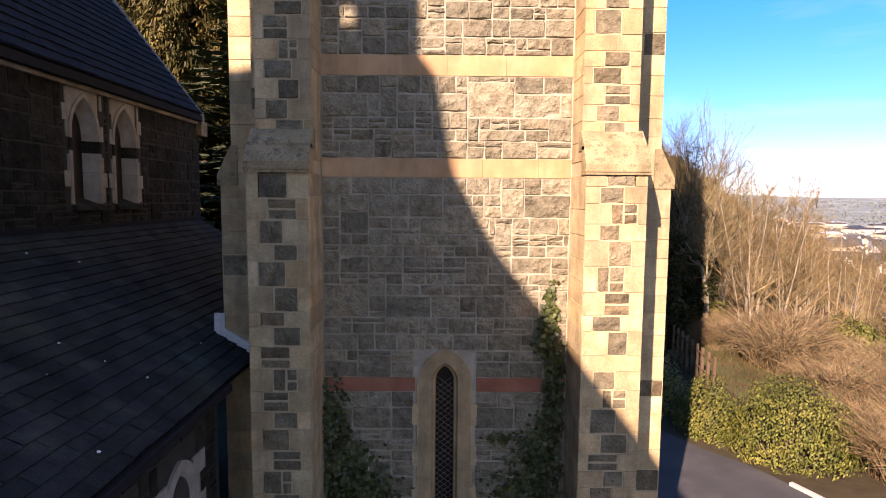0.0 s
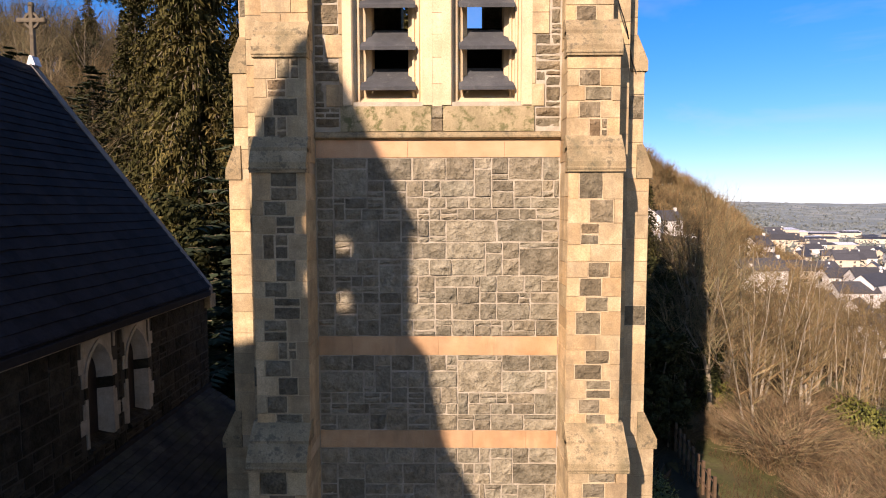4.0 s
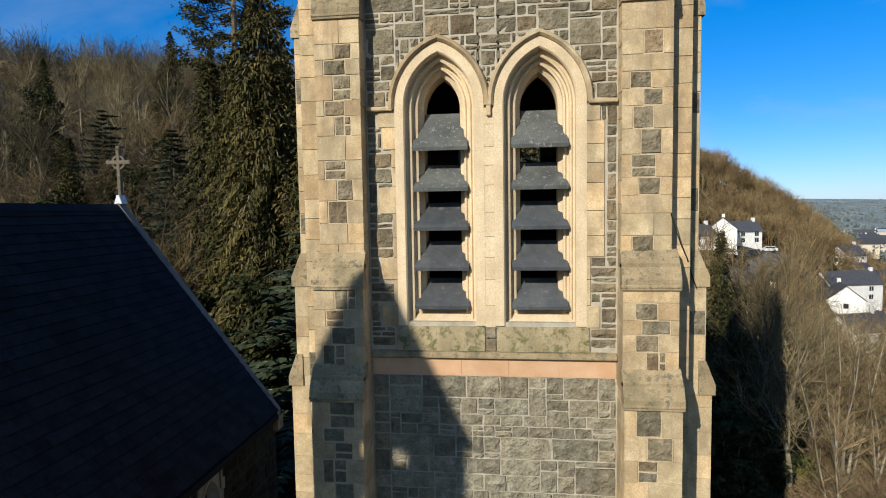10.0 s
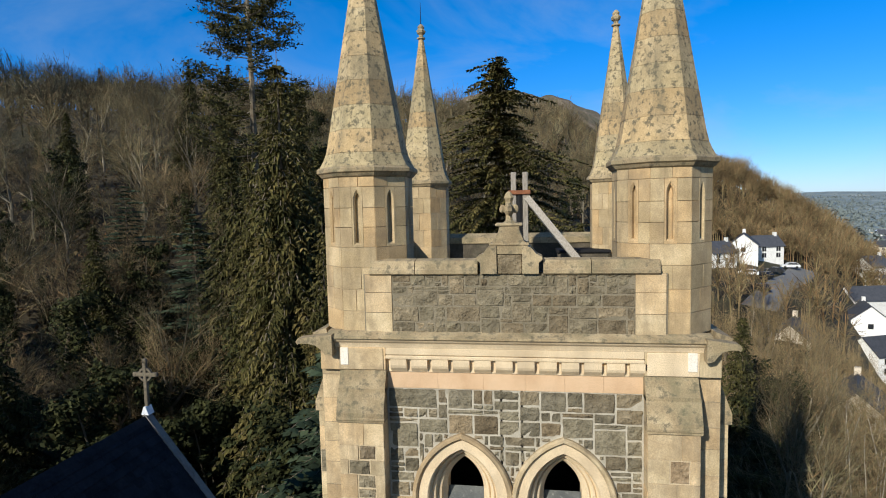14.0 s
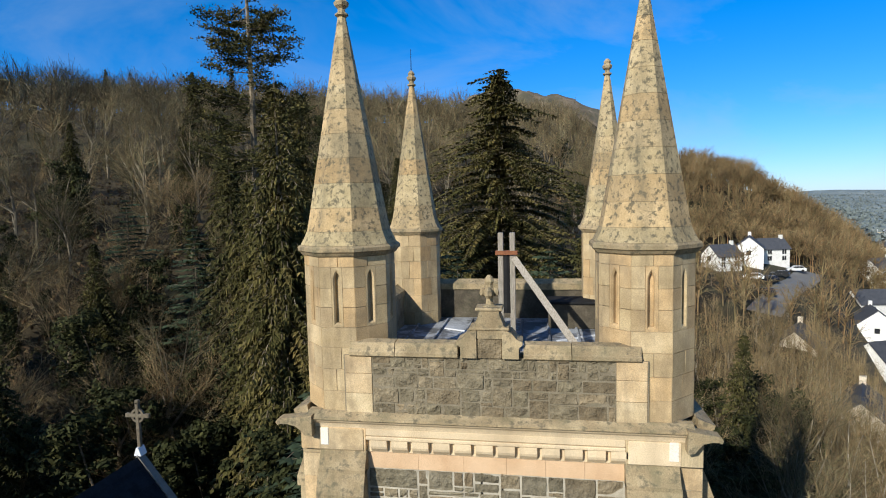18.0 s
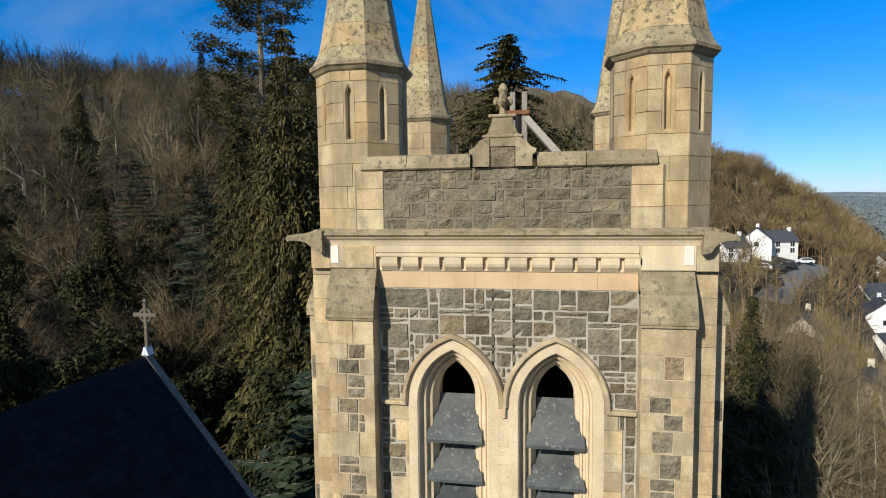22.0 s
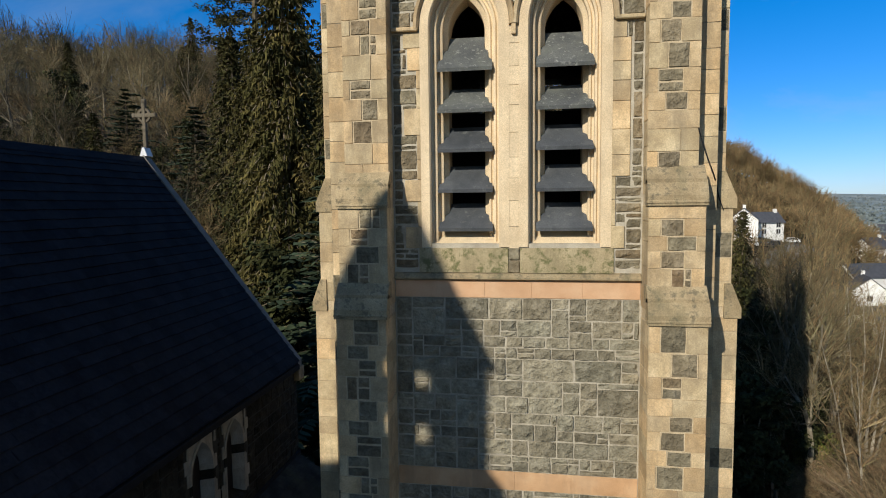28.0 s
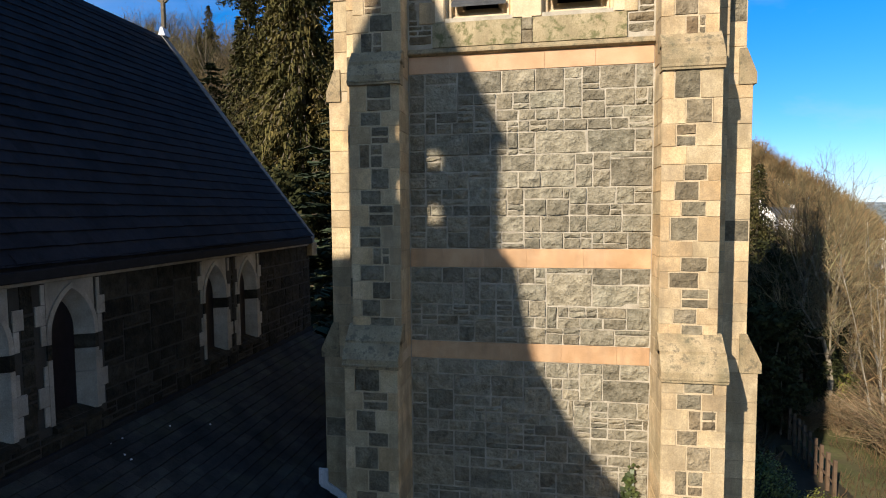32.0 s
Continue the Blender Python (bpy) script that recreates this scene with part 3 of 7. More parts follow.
def pointed(cx, a, z0, steps=10, y=0.0, spring=SPRING, c=ARC_C):
    """A pointed-arch line of half width a round cx, from z0 up, over the apex and down."""
    r = a + c
    top = math.acos(c / r)
    pts = [(cx - a, y, z0)]
    for i in range(steps + 1):
        th = math.pi - top * i / steps
        pts.append((cx + c + r * math.cos(th), y, spring + r * math.sin(th)))
    for i in range(1, steps + 1):
        th = top - top * i / steps
        pts.append((cx - c + r * math.cos(th), y, spring + r * math.sin(th)))
    pts.append((cx + a, y, z0))
    return pts


def sweep(lines):
    bm = bmesh.new()
    rows = [[bm.verts.new(p) for p in ln] for ln in lines]
    for a, b in zip(rows, rows[1:]):
        for i in range(len(a) - 1):
            bm.faces.new((a[i], a[i + 1], b[i + 1], b[i]))
    return bm


def walls():
    P = PANEL
    low = part("front_wall", prism([(-P, 0), (-0.2, 0), (-0.2, 4.2), (0.2, 4.2), (0.2, 0), (P, 0), (P, 6.975), (-P, 6.975)], 0, 0.7, "y"), OLD_MORTAR, tower, "lower front wall of snecked grey rubble with pale mortar")
    mid = part("front_wall", boxes((-P, P, 0, 0.7, 6.98, 8.42), bevel=0), OLD_MORTAR, tower, "front wall of snecked grey rubble with pale mortar")
    upper = part("front_wall", boxes((-P, P, 0, 0.7, 8.425, 11.37), bevel=0), OLD_MORTAR, tower, "front wall of snecked grey rubble with pale mortar")
    bell = part("front_wall", prism([(-P, 11.375), (P, 11.375), (P, 17.6), (1.32, 17.6), (1.32, 12.05), (0.16, 12.05), (0.16, 17.6), (-0.16, 17.6), (-0.16, 12.05), (-1.32, 12.05), (-1.32, 17.6), (-P, 17.6)], 0, 0.7, "y"), MORTAR, tower, "belfry wall of dark rubble with pale mortar")
    for s in (-1, 1):
        line = [(p[0], p[2]) for p in pointed(s * LIGHT_X, 0.594, SPRING)[1:-1]]
        part("spandrel", prism(line + [(line[-1][0], 17.6), (line[0][0], 17.6)], 0.0, 0.69, "y"), MORTAR, tower, "rubble wall above the belfry arch")
    for s in (-1, 1):
        part("side_wall", boxes((min(s * HX, s * (HX - 0.7)), max(s * HX, s * (HX - 0.7)), 0.0, DEPTH, 0, 17.6), bevel=0), RUBBLE, tower, "side wall of grey rubble")
        part("corner_wall", boxes((min(s * PANEL, s * (HX - 0.7)), max(s * PANEL, s * (HX - 0.7)), 0.0, 0.7, 0, 17.6), bevel=0), MORTAR, tower)
    part("back_wall", prism([(-2.1, 0), (2.1, 0), (2.1, 15.6), (1.0, 15.6), (1.0, 14.85), (0.45, 14.85), (0.45, 15.6), (-0.45, 15.6), (-0.45, 14.85), (-1.0, 14.85), (-1.0, 15.6), (-2.1, 15.6)], DEPTH - 0.7, DEPTH, "y"), RUBBLE, tower, "back wall of grey rubble with belfry openings")
    part("back_wall_top", boxes((-2.1, 2.1, DEPTH - 0.7, DEPTH, 15.605, 17.6), bevel=0), RUBBLE, tower)
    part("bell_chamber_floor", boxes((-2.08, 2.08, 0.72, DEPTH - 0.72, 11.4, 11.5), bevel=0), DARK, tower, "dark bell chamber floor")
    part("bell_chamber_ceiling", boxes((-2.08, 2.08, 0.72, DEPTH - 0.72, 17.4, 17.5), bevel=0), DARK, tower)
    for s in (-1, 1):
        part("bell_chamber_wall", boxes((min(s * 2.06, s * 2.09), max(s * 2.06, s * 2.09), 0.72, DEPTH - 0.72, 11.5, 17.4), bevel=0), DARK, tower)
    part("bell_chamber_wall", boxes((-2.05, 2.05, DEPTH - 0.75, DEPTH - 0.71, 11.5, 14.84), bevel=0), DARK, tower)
    return low, mid, upper, bell


wall_parts = walls()


def belfry_window(cx):
    w = part("belfry_window", sweep([pointed(cx, a, 12.0, y=y) for a, y in
             ((0.655, 0.01), (0.655, -0.025), (0.525, -0.025), (0.505, 0.0), (0.505, 0.10), (0.475, 0.125), (0.455, 0.10), (0.425, 0.115), (0.425, 0.21), (0.395, 0.225), (0.375, 0.20), (0.345, 0.215), (0.345, 0.30), (0.278, 0.36), (0.278, 0.70))]),
             MOULDED, tower, "pointed belfry light with moulded buff stone orders")
    hood = sweep([pointed(cx, a, SPRING - 0.03, y=y) for a, y in ((0.66, 0.0), (0.66, -0.045), (0.69, -0.085), (0.725, -0.085), (0.745, -0.05), (0.745, 0.0))])
    part("hood_mould", hood, ASHLAR, w)
    # louvres
    for i, z in enumerate((14.59, 13.99, 13.41, 12.81, 12.23)):
        rise = 0.60 if i == 0 else 0.42
        bm = bmesh.new()
        prof = [(a, y, z + 0.05 + (y - 0.03) * (rise - 0.05) / 0.47) for a, y in ((0.412, 0.03), (0.404, 0.10), (0.398, 0.135), (0.342, 0.165), (0.334, 0.27), (0.273, 0.31), (0.272, 0.50))]
        top = [[bm.verts.new((cx + s * a, y, zz)) for s in (-1, 1)] for a, y, zz in prof]
        low = [[bm.verts.new((cx + s * a, y + 0.012, zz - 0.05)) for s in (-1, 1)] for a, y, zz in prof]
        for rows in (top, low):
            for p, q in zip(rows, rows[1:]):
                bm.faces.new((p[0], p[1], q[1], q[0]))
        for k in range(len(prof) - 1):
            for s in (0, 1):
                bm.faces.new((top[k][s], top[k + 1][s], low[k + 1][s], low[k][s]))
        bm.faces.new((top[0][0], top[0][1], low[0][1], low[0][0]))
        bm.faces.new((top[-1][0], top[-1][1], low[-1][1], low[-1][0]))
        part("louvre", bm, LOUVRE_LICHEN if i < 2 else LOUVRE, w, "weathered slate louvre board")
    # splayed sill
    part("sill", prism([(0.40, 12.30), (0.02, 12.0), (-0.02, 11.96), (-0.02, 11.90), (0.40, 11.90)], cx - 0.60, cx + 0.60), MOULDED, w)
    return w


for s in (-1, 1):
    belfry_window(s * LIGHT_X)

part("apron_block", boxes((-0.078, 0.078, -0.03, 0.1, 11.62, 11.80), bevel=0.01), RUBBLE_DARK, tower)
part("apron_block", boxes((-0.078, 0.078, -0.028, 0.1, 11.81, 11.985), bevel=0.01), RUBBLE_DARK, tower)
# plain ashlar below the lights, string course, bands
for x0, x1 in ((-1.42, -0.085), (0.085, 1.42)):
    part("apron_stone", prism([(-0.035, 11.62), (-0.035, 11.72), (-0.021, 11.985), (0.1, 11.985), (0.1, 11.62)], x0, x1), MOSSY, tower, "mossy buff stone under the belfry lights")
part("string_course", prism([(0.0, 11.62), (-0.05, 11.60), (-0.085, 11.55), (-0.085, 11.525), (-0.03, 11.50), (0.0, 11.50)], -PANEL, PANEL), WEATHERED, tower, "moulded stone string course")
for z0, z1, lanc in ((16.885, 17.12, 0), (11.24, 11.495, 0), (8.28, 8.565, 0), (6.84, 7.11, 0), (3.66, 3.87, 1)):
    x = -PANEL
    band = part("stone_band", boxes((-PANEL, -0.44 if lanc else PANEL, 0.0, 0.05, z0 + 0.01, z1 - 0.01), bevel=0), MORTAR, tower, "orange sandstone band across the front wall")
    rng = random.Random(int(z0 * 10))
    while x < PANEL - 0.01:
        x1 = min(PANEL, x + rng.uniform(0.45, 0.85))
        if PANEL - x1 < 0.25:
            x1 = PANEL
        if not (lanc and x1 > -0.44 and x < 0.47):
            part("band_stone", boxes((x + 0.001, x1 - 0.001, -0.012, 0.04, z0, z1), bevel=0.002), RED_BAND if lanc else TOP_BAND if z0 > 16 else ORANGE_PALE if z0 > 11 else ORANGE, band)
        elif x < -0.46:
            part("band_stone", boxes((x + 0.003, -0.44, -0.012, 0.04, z0, z1), bevel=0.004), RED_BAND, band)
        elif x1 > 0.5:
            part("band_stone", boxes((0.47, x1 - 0.003, -0.012, 0.04, z0, z1), bevel=0.004), RED_BAND, band)
        x = x1

# hood returns and the drop between the arches
for s in (-1, 1):
    part("hood_return", boxes((min(s * PANEL, s * 1.40), max(s * PANEL, s * 1.40), -0.08, 0.02, 15.17, 15.23)), ASHLAR, tower)
part("hood_drop", boxes((-0.035, 0.035, -0.075, 0.02, 15.05, 15.38)), ASHLAR, tower)

# jamb stones beside the lights
rng = random.Random(11)
jambs = part("window_jambs", boxes((-1.42, -1.375, 0.0, 0.02, 12.0, 15.1), (1.375, 1.42, 0.0, 0.02, 12.0, 15.1), bevel=0), MORTAR, tower, "buff quoin stones beside and between the belfry lights")
z = 11.98
jamb_edges = []
while z < 15.1:
    h = min(rng.uniform(0.26, 0.40), 15.17 - z)
    if 15.17 - z - h < 0.15:
        h = 15.17 - z
    for s in (-1, 1):
        w = 1.375 + rng.choice((0.06, 0.19, 0.25))
        jamb_edges.append((s, z, z + h, w))
        part("jamb_stone", boxes((min(s * 1.375, s * w), max(s * 1.375, s * w), -0.022, 0.1, z + 0.003, z + h - 0.003), bevel=0.005), ASHLAR, jambs)
    if rng.random() < 0.5:
        part("jamb_stone", boxes((-0.072, 0.072, -0.022, 0.1, z + 0.002, z + h - 0.002), bevel=0.003), MOULDED, jambs)
    else:
        part("jamb_stone", boxes((-0.072, 0.072, -0.02, 0.1, z + 0.002, z + h - 0.002), bevel=0.004), MOULDED, jambs)
    z += h

# lancet in the lower wall
lancet = part("lancet_surround", sweep([pointed(0.0, a, 0.9, y=y, spring=3.80, c=0.12) for a, y in ((0.40, 0.02), (0.40, -0.02), (0.20, -0.02), (0.17, 0.05), (0.145, 0.05), (0.135, 0.09), (0.135, 0.22))]), ASHLAR, tower, "narrow pointed lancet with buff stone surround")
for i in range(9):
    z0 = 0.9 + i * 0.32
    for s in (-1, 1):
        w = 0.40 + (0.02 if (i + s) % 2 else 0.09)
        part("jamb_stone", boxes((min(s * 0.39, s * w), max(s * 0.39, s * w), -0.022, 0.03, z0 + 0.004, z0 + 0.316), bevel=0.005), ASHLAR, lancet)
bm = bmesh.new()
ln = pointed(0.0, 0.135, 0.9, y=0.17, spring=3.80, c=0.12)
bm.faces.new([bm.verts.new(p) for p in ln])
part("leaded_glass", bm, LEADED, lancet, "dark stained glass in diamond leads")
bm = bmesh.new()
for i in range(-2, 34):
    for s in (-1, 1):
        z0 = 0.95 + i * 0.09
        if z0 + 0.19 < 3.9 and z0 > 0.9:
            tube(bm, (-s * 0.13, 0.155, z0), (s * 0.13, 0.155, z0 + 0.2), 0.0026, 0.0026, 4)
part("window_guard", bm, TIMBER, lancet, "dull diamond wire guard")


# ---- buttresses ----
STAGES = [(0.0, 6.87, 0.85, 2.62), (7.05, 11.0, 0.57, 2.57), (11.15, 12.60, 0.42, 2.55), (12.75, 16.46, 0.27, 2.48)]  # z0, lip, projection, outer edge
CAPS = [(6.87, 0.89, 0.57, 0.44), (11.0, 0.61, 0.42, 0.36), (12.60, 0.46, 0.27, 0.38), (16.46, 0.31, 0.06, 0.60)]  # lip z, lip projection, upper projection, cap height


def quoin_courses(z0, z1, width, rng, plain_top=0.0):
    """Courses of a buttress face: (u, v, w, h, is_rubble). Ashlar bonds long and short at both edges, rubble fills between."""
    out, z, side = [], z0, rng.random() < 0.5
    plain = 0.05 if z0 < 11 else 0.12 if z0 < 12 else 0.42
    while z < z1 - 0.02:
        h = rng.uniform(0.20, 0.36)
        if z1 - z - h < 0.16:
            h = z1 - z
        if rng.random() < plain or z > z1 - plain_top:
            c = width * rng.choice((0.42, 0.55, 0.64, 1.0))
            out.append((0, z, c, h, False))
            if c < width:
                out.append((c, z, width - c, h, False))
        else:
            a = width * (rng.uniform(0.15, 0.24) if side else rng.uniform(0.33, 0.43))
            e = width * (rng.uniform(0.32, 0.42) if side else rng.uniform(0.14, 0.24))
            if z0 > 12:
                e = max(e, width * 0.40 - 0.5 * a)
            b = width - a - e
            side = not side
            out.append((0, z, a, h, False))
            out.append((a + b, z, e, h, False))
            k = rng.random()
            if k < 0.55 or h < 0.24:
                out.append((a, z, b, h, True))
            elif k < 0.82:
                m = h * rng.uniform(0.36, 0.62)
                out.append((a, z, b, m, True))
                out.append((a, z + m, b, h - m, True))
            else:
                c, m = b * rng.uniform(0.4, 0.66), h * rng.uniform(0.4, 0.6)
                out.append((a, z, c, h, True))
                out.append((a + c, z, b - c, m, True))
                out.append((a + c, z + m, b - c, h - m, True))
        z += h
    return out


def dress(put, z0, z1, width, rng, parent, plain_top=0.0, single=True):
    cs = quoin_courses(z0, z1, width, rng, plain_top)
    lay_stones([c[:4] for c in cs if not c[4]], put, ASHLAR, parent, "ashlar_block", rng, (0.008, 0.013), 0.0015, 0.003, single, 3)
    lay_stones([c[:4] for c in cs if c[4]], put, RUBBLE_DARK if z0 < 11 else RUBBLE_BROWN, parent, "rubble_stone", rng, (0.012, 0.024), 0.006, 0.012, single, 3)


def front_buttress(s):
    rng = random.Random(31 + s)
    prof = [(0.1, 0.0)]
    for z0, lip, pr, x1 in STAGES:
        prof += [(-pr + 0.002, z0), (-pr + 0.002, lip)]
    b = part("front_buttress", prism(prof + [(0.1, 16.46)], min(s * 1.82, s * 2.46), max(s * 1.82, s * 2.46)), BUFF_MORTAR, tower, "stepped corner buttress of buff ashlar and grey rubble")
    for z0, lip, pr, x1 in STAGES[:3]:
        part("buttress_core", boxes((min(s * 2.45, s * (x1 - 0.012)), max(s * 2.45, s * (x1 - 0.012)), -pr + 0.002, 0.1, z0, lip), bevel=0), BUFF_MORTAR, b)
    for (z0, lip, pr, x1), n in zip(STAGES, (0.0, 0.3, 0.3, 0.5)):
        x0 = 1.81
        left = s * x0 if s > 0 else -x1
        dress(face_map("front", left, -pr + 0.002, 0.0), z0, lip, x1 - x0, rng, b, n)
        # inner and outer returns
        for inner in (True, False):
            x = s * (x0 + 0.01 if inner else x1 - 0.012)
            sx = -s if inner else s
            y = -pr if sx > 0 else 0.0
            z, k = z0, 0
            rects = []
            while z < lip - 0.02:
                h = rng.uniform(0.26, 0.36)
                if lip - z - h < 0.16:
                    h = lip - z
                rects.append((0, z, pr, h))
                z += h
            lay_stones(rects, face_map("side", x, y, 0.0, sx), ASHLAR, b, "return_masonry", rng, (0.008, 0.012), 0.0012, 0.004, False, 2)
    for (lip, out, back, h), (z0, l2, pr, x1) in zip(CAPS, STAGES):
        xo = x1 + 0.018
        m = (out + back) / 2
        lower = [(-m + 0.1, lip - 0.01), (-out, lip - 0.01), (-out, lip + 0.13), (-m - 0.012, lip + 0.15 + h / 2), (-m + 0.1, lip + 0.15 + h / 2)]
        upper = [(-back + 0.12, lip + 0.1 + h / 2), (-m - 0.028, lip + 0.1 + h / 2), (-m - 0.028, lip + 0.16 + h / 2), (-back, lip + 0.15 + h), (-back + 0.12, lip + 0.15 + h)]
        for k, prof in enumerate((lower, upper)):
            part("buttress_cap", prism(prof, min(s * 1.795, s * (xo - 0.012 * k)), max(s * 1.795, s * (xo - 0.012 * k))), WEATHERED, b, "sloping weathered stone cap")
        part("drip_edge", boxes((min(s * 1.785, s * (xo + 0.006)), max(s * 1.785, s * (xo + 0.006)), -out - 0.012, -out + 0.05, lip + 0.02, lip + 0.06), bevel=0.008), WEATHERED, b)
    # block under the cornice
    part("head_block", boxes((min(s * 1.80, s * 2.78), max(s * 1.80, s * 2.78), -0.10, 0.1, 17.16, 17.50), bevel=0.008), ASHLAR, b)
    part("head_block", boxes((min(s * 1.83, s * 2.50), max(s * 1.83, s * 2.50), -0.115, 0.0, 17.17, 17.49), bevel=0.008), MOULDED if s > 0 else ASHLAR, b)
    return b


SIDE = [(0.0, 6.72, 0.59, 0.3), (6.9, 10.95, 0.42, 0.3), (11.1, 12.55, 0.32, 0.3), (12.7, 16.4, 0.20, 0.3)]


def side_buttress(s, y0, y1):
    rng = random.Random(57 + s + int(y0))
    near = y0 < 3
    prof = [(s * HX, 0.0)]
    for z0, lip, pr, _ in SIDE:
        prof += [(s * (HX + pr), z0), (s * (HX + pr), lip)]
    b = part("side_buttress", prism(prof + [(s * HX, 16.4)], y0 + 0.002, y1, "y"), BUFF_MORTAR, tower, "stepped side buttress of buff ashlar")
    for z0, lip, pr, _ in SIDE:
        if near:
            left = HX if s > 0 else -HX - pr
            cs, z, k = [], z0, 0
            while z < lip - 0.02:
                h = rng.uniform(0.26, 0.38)
                if lip - z - h < 0.18:
                    h = lip - z
                cs.append((0, z, pr, h, rng.random() < 0.12))
                z += h
            lay_stones([c[:4] for c in cs if not c[4]], face_map("front", left, y0, 0), ASHLAR, b, "ashlar_block", rng, (0.008, 0.012), 0.0012, 0.004, True, 2)
            lay_stones([c[:4] for c in cs if c[4]], face_map("front", left, y0, 0), RUBBLE_DARK, b, "rubble_stone", rng, (0.008, 0.016), 0.004, 0.01, True, 3)
    for (lip, out, back, h), (z0, l2, pr, _), nxt in zip(CAPS, SIDE, (0.42, 0.32, 0.20, 0.02)):
        lp = SIDE[[c[0] for c in CAPS].index(lip)][1]
        prof = [(s * (HX + nxt - 0.1), lp - 0.01), (s * (HX + pr + 0.04), lp - 0.01), (s * (HX + pr + 0.04), lp + 0.14), (s * (HX + nxt), lp + 0.14 + h), (s * (HX + nxt - 0.1), lp + 0.14 + h)]
        part("buttress_cap", prism(prof, y0 - 0.03, y1 + 0.03, "y"), WEATHERED, b, "sloping weathered stone cap")
    return b


for s in (-1, 1):
    front_buttress(s)
    side_buttress(s, 0.30, 1.02)
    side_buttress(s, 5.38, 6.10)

# loose black cable hanging across the buttress
cable = thing("cable", "thin loose black cable hanging across the tower buttress", "cable")
bm = bmesh.new()
line = [(2.46, -0.285, 13.62), (2.53, -0.30, 13.36), (2.62, -0.26, 13.15), (2.72, -0.12, 13.0), (2.82, 0.10, 12.86), (2.90, 0.24, 12.70), (2.97, 0.255, 12.52)]
coils = [[bm.verts.new((x + 0.009 * math.cos(1.2566 * i), y + 0.009 * math.sin(1.2566 * i), z)) for i in range(5)] for x, y, z in line]
for a, b in zip(coils, coils[1:]):
    for i in range(5):
        bm.faces.new((a[i], a[(i + 1) % 5], b[(i + 1) % 5], b[i]))
part("lead", bm, IRON, cable)

# ashlar on the narrow corners between the buttresses
for s in (-1, 1):
    rng = random.Random(71 + s)
    z, rects = 0.0, []
    while z < 17.1:
        h = rng.uniform(0.28, 0.38)
        rects.append((0, z, 0.35, min(h, 17.15 - z)))
        z += h
    corner = part("corner_quoins", boxes((min(s * 2.44, s * 2.79), max(s * 2.44, s * 2.79), 0.001, 0.02, 0, 17.15), bevel=0), BUFF_MORTAR, tower, "buff quoin stones on the tower corner")
    dark = [q for q in rects if rng.random() < 0.38 and q[1] < 12]
    for u, v, w, h in dark:
        rects.remove((u, v, w, h))
        cut = 0.13 if rng.random() < 0.5 else 0.0
        rects += [(0, v, cut, h)] if cut else []
        rects.append((cut + 0.20, v, 0.15 - cut, h))
        lay_stones([(cut, v, 0.20, h * 0.55), (cut, v + h * 0.55, 0.20, h * 0.45)], face_map("front", 2.45 if s > 0 else -2.80, 0.0, 0.0), RUBBLE_DARK, corner, "rubble_stone", rng, (0.008, 0.016), 0.004, 0.01, True, 3)
    lay_stones(rects, face_map("front", 2.45 if s > 0 else -2.80, 0.0, 0.0), ASHLAR, corner, "ashlar_block", rng, (0.008, 0.012), 0.0012, 0.004, True, 2)

# ---- corbel table, cornice, gargoyles ----
table = part("corbel_table", boxes((-PANEL, PANEL, -0.03, 0.05, 17.13, 17.44), bevel=0.004), MOULDED, tower, "buff corbel table under the cornice")
for i in range(12):
    x = -1.68 + i * 0.3035
    bm = prism([(-0.025, 17.13), (-0.05, 17.16), (-0.085, 17.20), (-0.10, 17.24), (-0.10, 17.33), (-0.025, 17.33)], x - 0.05, x + 0.188)
    part("corbel", bm, MOULDED, table)
part("corbel_lintel", boxes((-PANEL, PANEL, -0.11, 0.05, 17.33, 17.385), (-PANEL, PANEL, -0.10, 0.05, 17.39, 17.50)), MOULDED, table)
part("cornice", prism([(0.06, 17.635), (-0.195, 17.635), (-0.21, 17.648), (-0.21, 17.675), (-0.05, 17.735), (0.06, 17.735)], -2.66, 2.66), WEATHERED, tower, "weathered projecting cornice")
part("cornice_cavetto", prism([(0.06, 17.50), (-0.10, 17.50), (-0.108, 17.53), (-0.125, 17.57), (-0.16, 17.60), (-0.18, 17.632), (0.06, 17.632)], -2.64, 2.64), MOULDED, tower, "pale hollow moulding under the cornice")
for s in (-1, 1):
    bm = prism([(s * 2.74, 17.50), (s * 2.98, 17.58), (s * 3.0, 17.64), (s * 2.78, 17.72)], 0.16, DEPTH + 0.18, "y")
    part("cornice", bm, WEATHERED, tower, "weathered projecting cornice")
    k = 1.0 if s < 0 else 0.78
    bm = prism([(s * (2.55 + dx * k), z) for dx, z in ((0, 17.40), (0.11, 17.42), (0.17, 17.49), (0.25, 17.55), (0.37, 17.575), (0.49, 17.575), (0.52, 17.555), (0.55, 17.60), (0.51, 17.65), (0.30, 17.675), (0, 17.71))], -0.25, -0.07, "y")
    part("gargoyle", bm, WEATHERED, tower, "projecting weathered stone water spout")
for s in (-1, 1):
    part("repair_block", boxes((min(s * 2.35, s * 2.47), max(s * 2.35, s * 2.47), -0.125, 0.0, 17.24, 17.495), bevel=0.006), NEW_STONE, tower, "pale new stone let into the corner")
part("cornice", prism([(DEPTH - 0.1, 17.50), (DEPTH + 0.2, 17.58), (DEPTH + 0.2, 17.64), (DEPTH, 17.72), (DEPTH - 0.1, 17.72)], -2.92, 2.92), WEATHERED, tower)

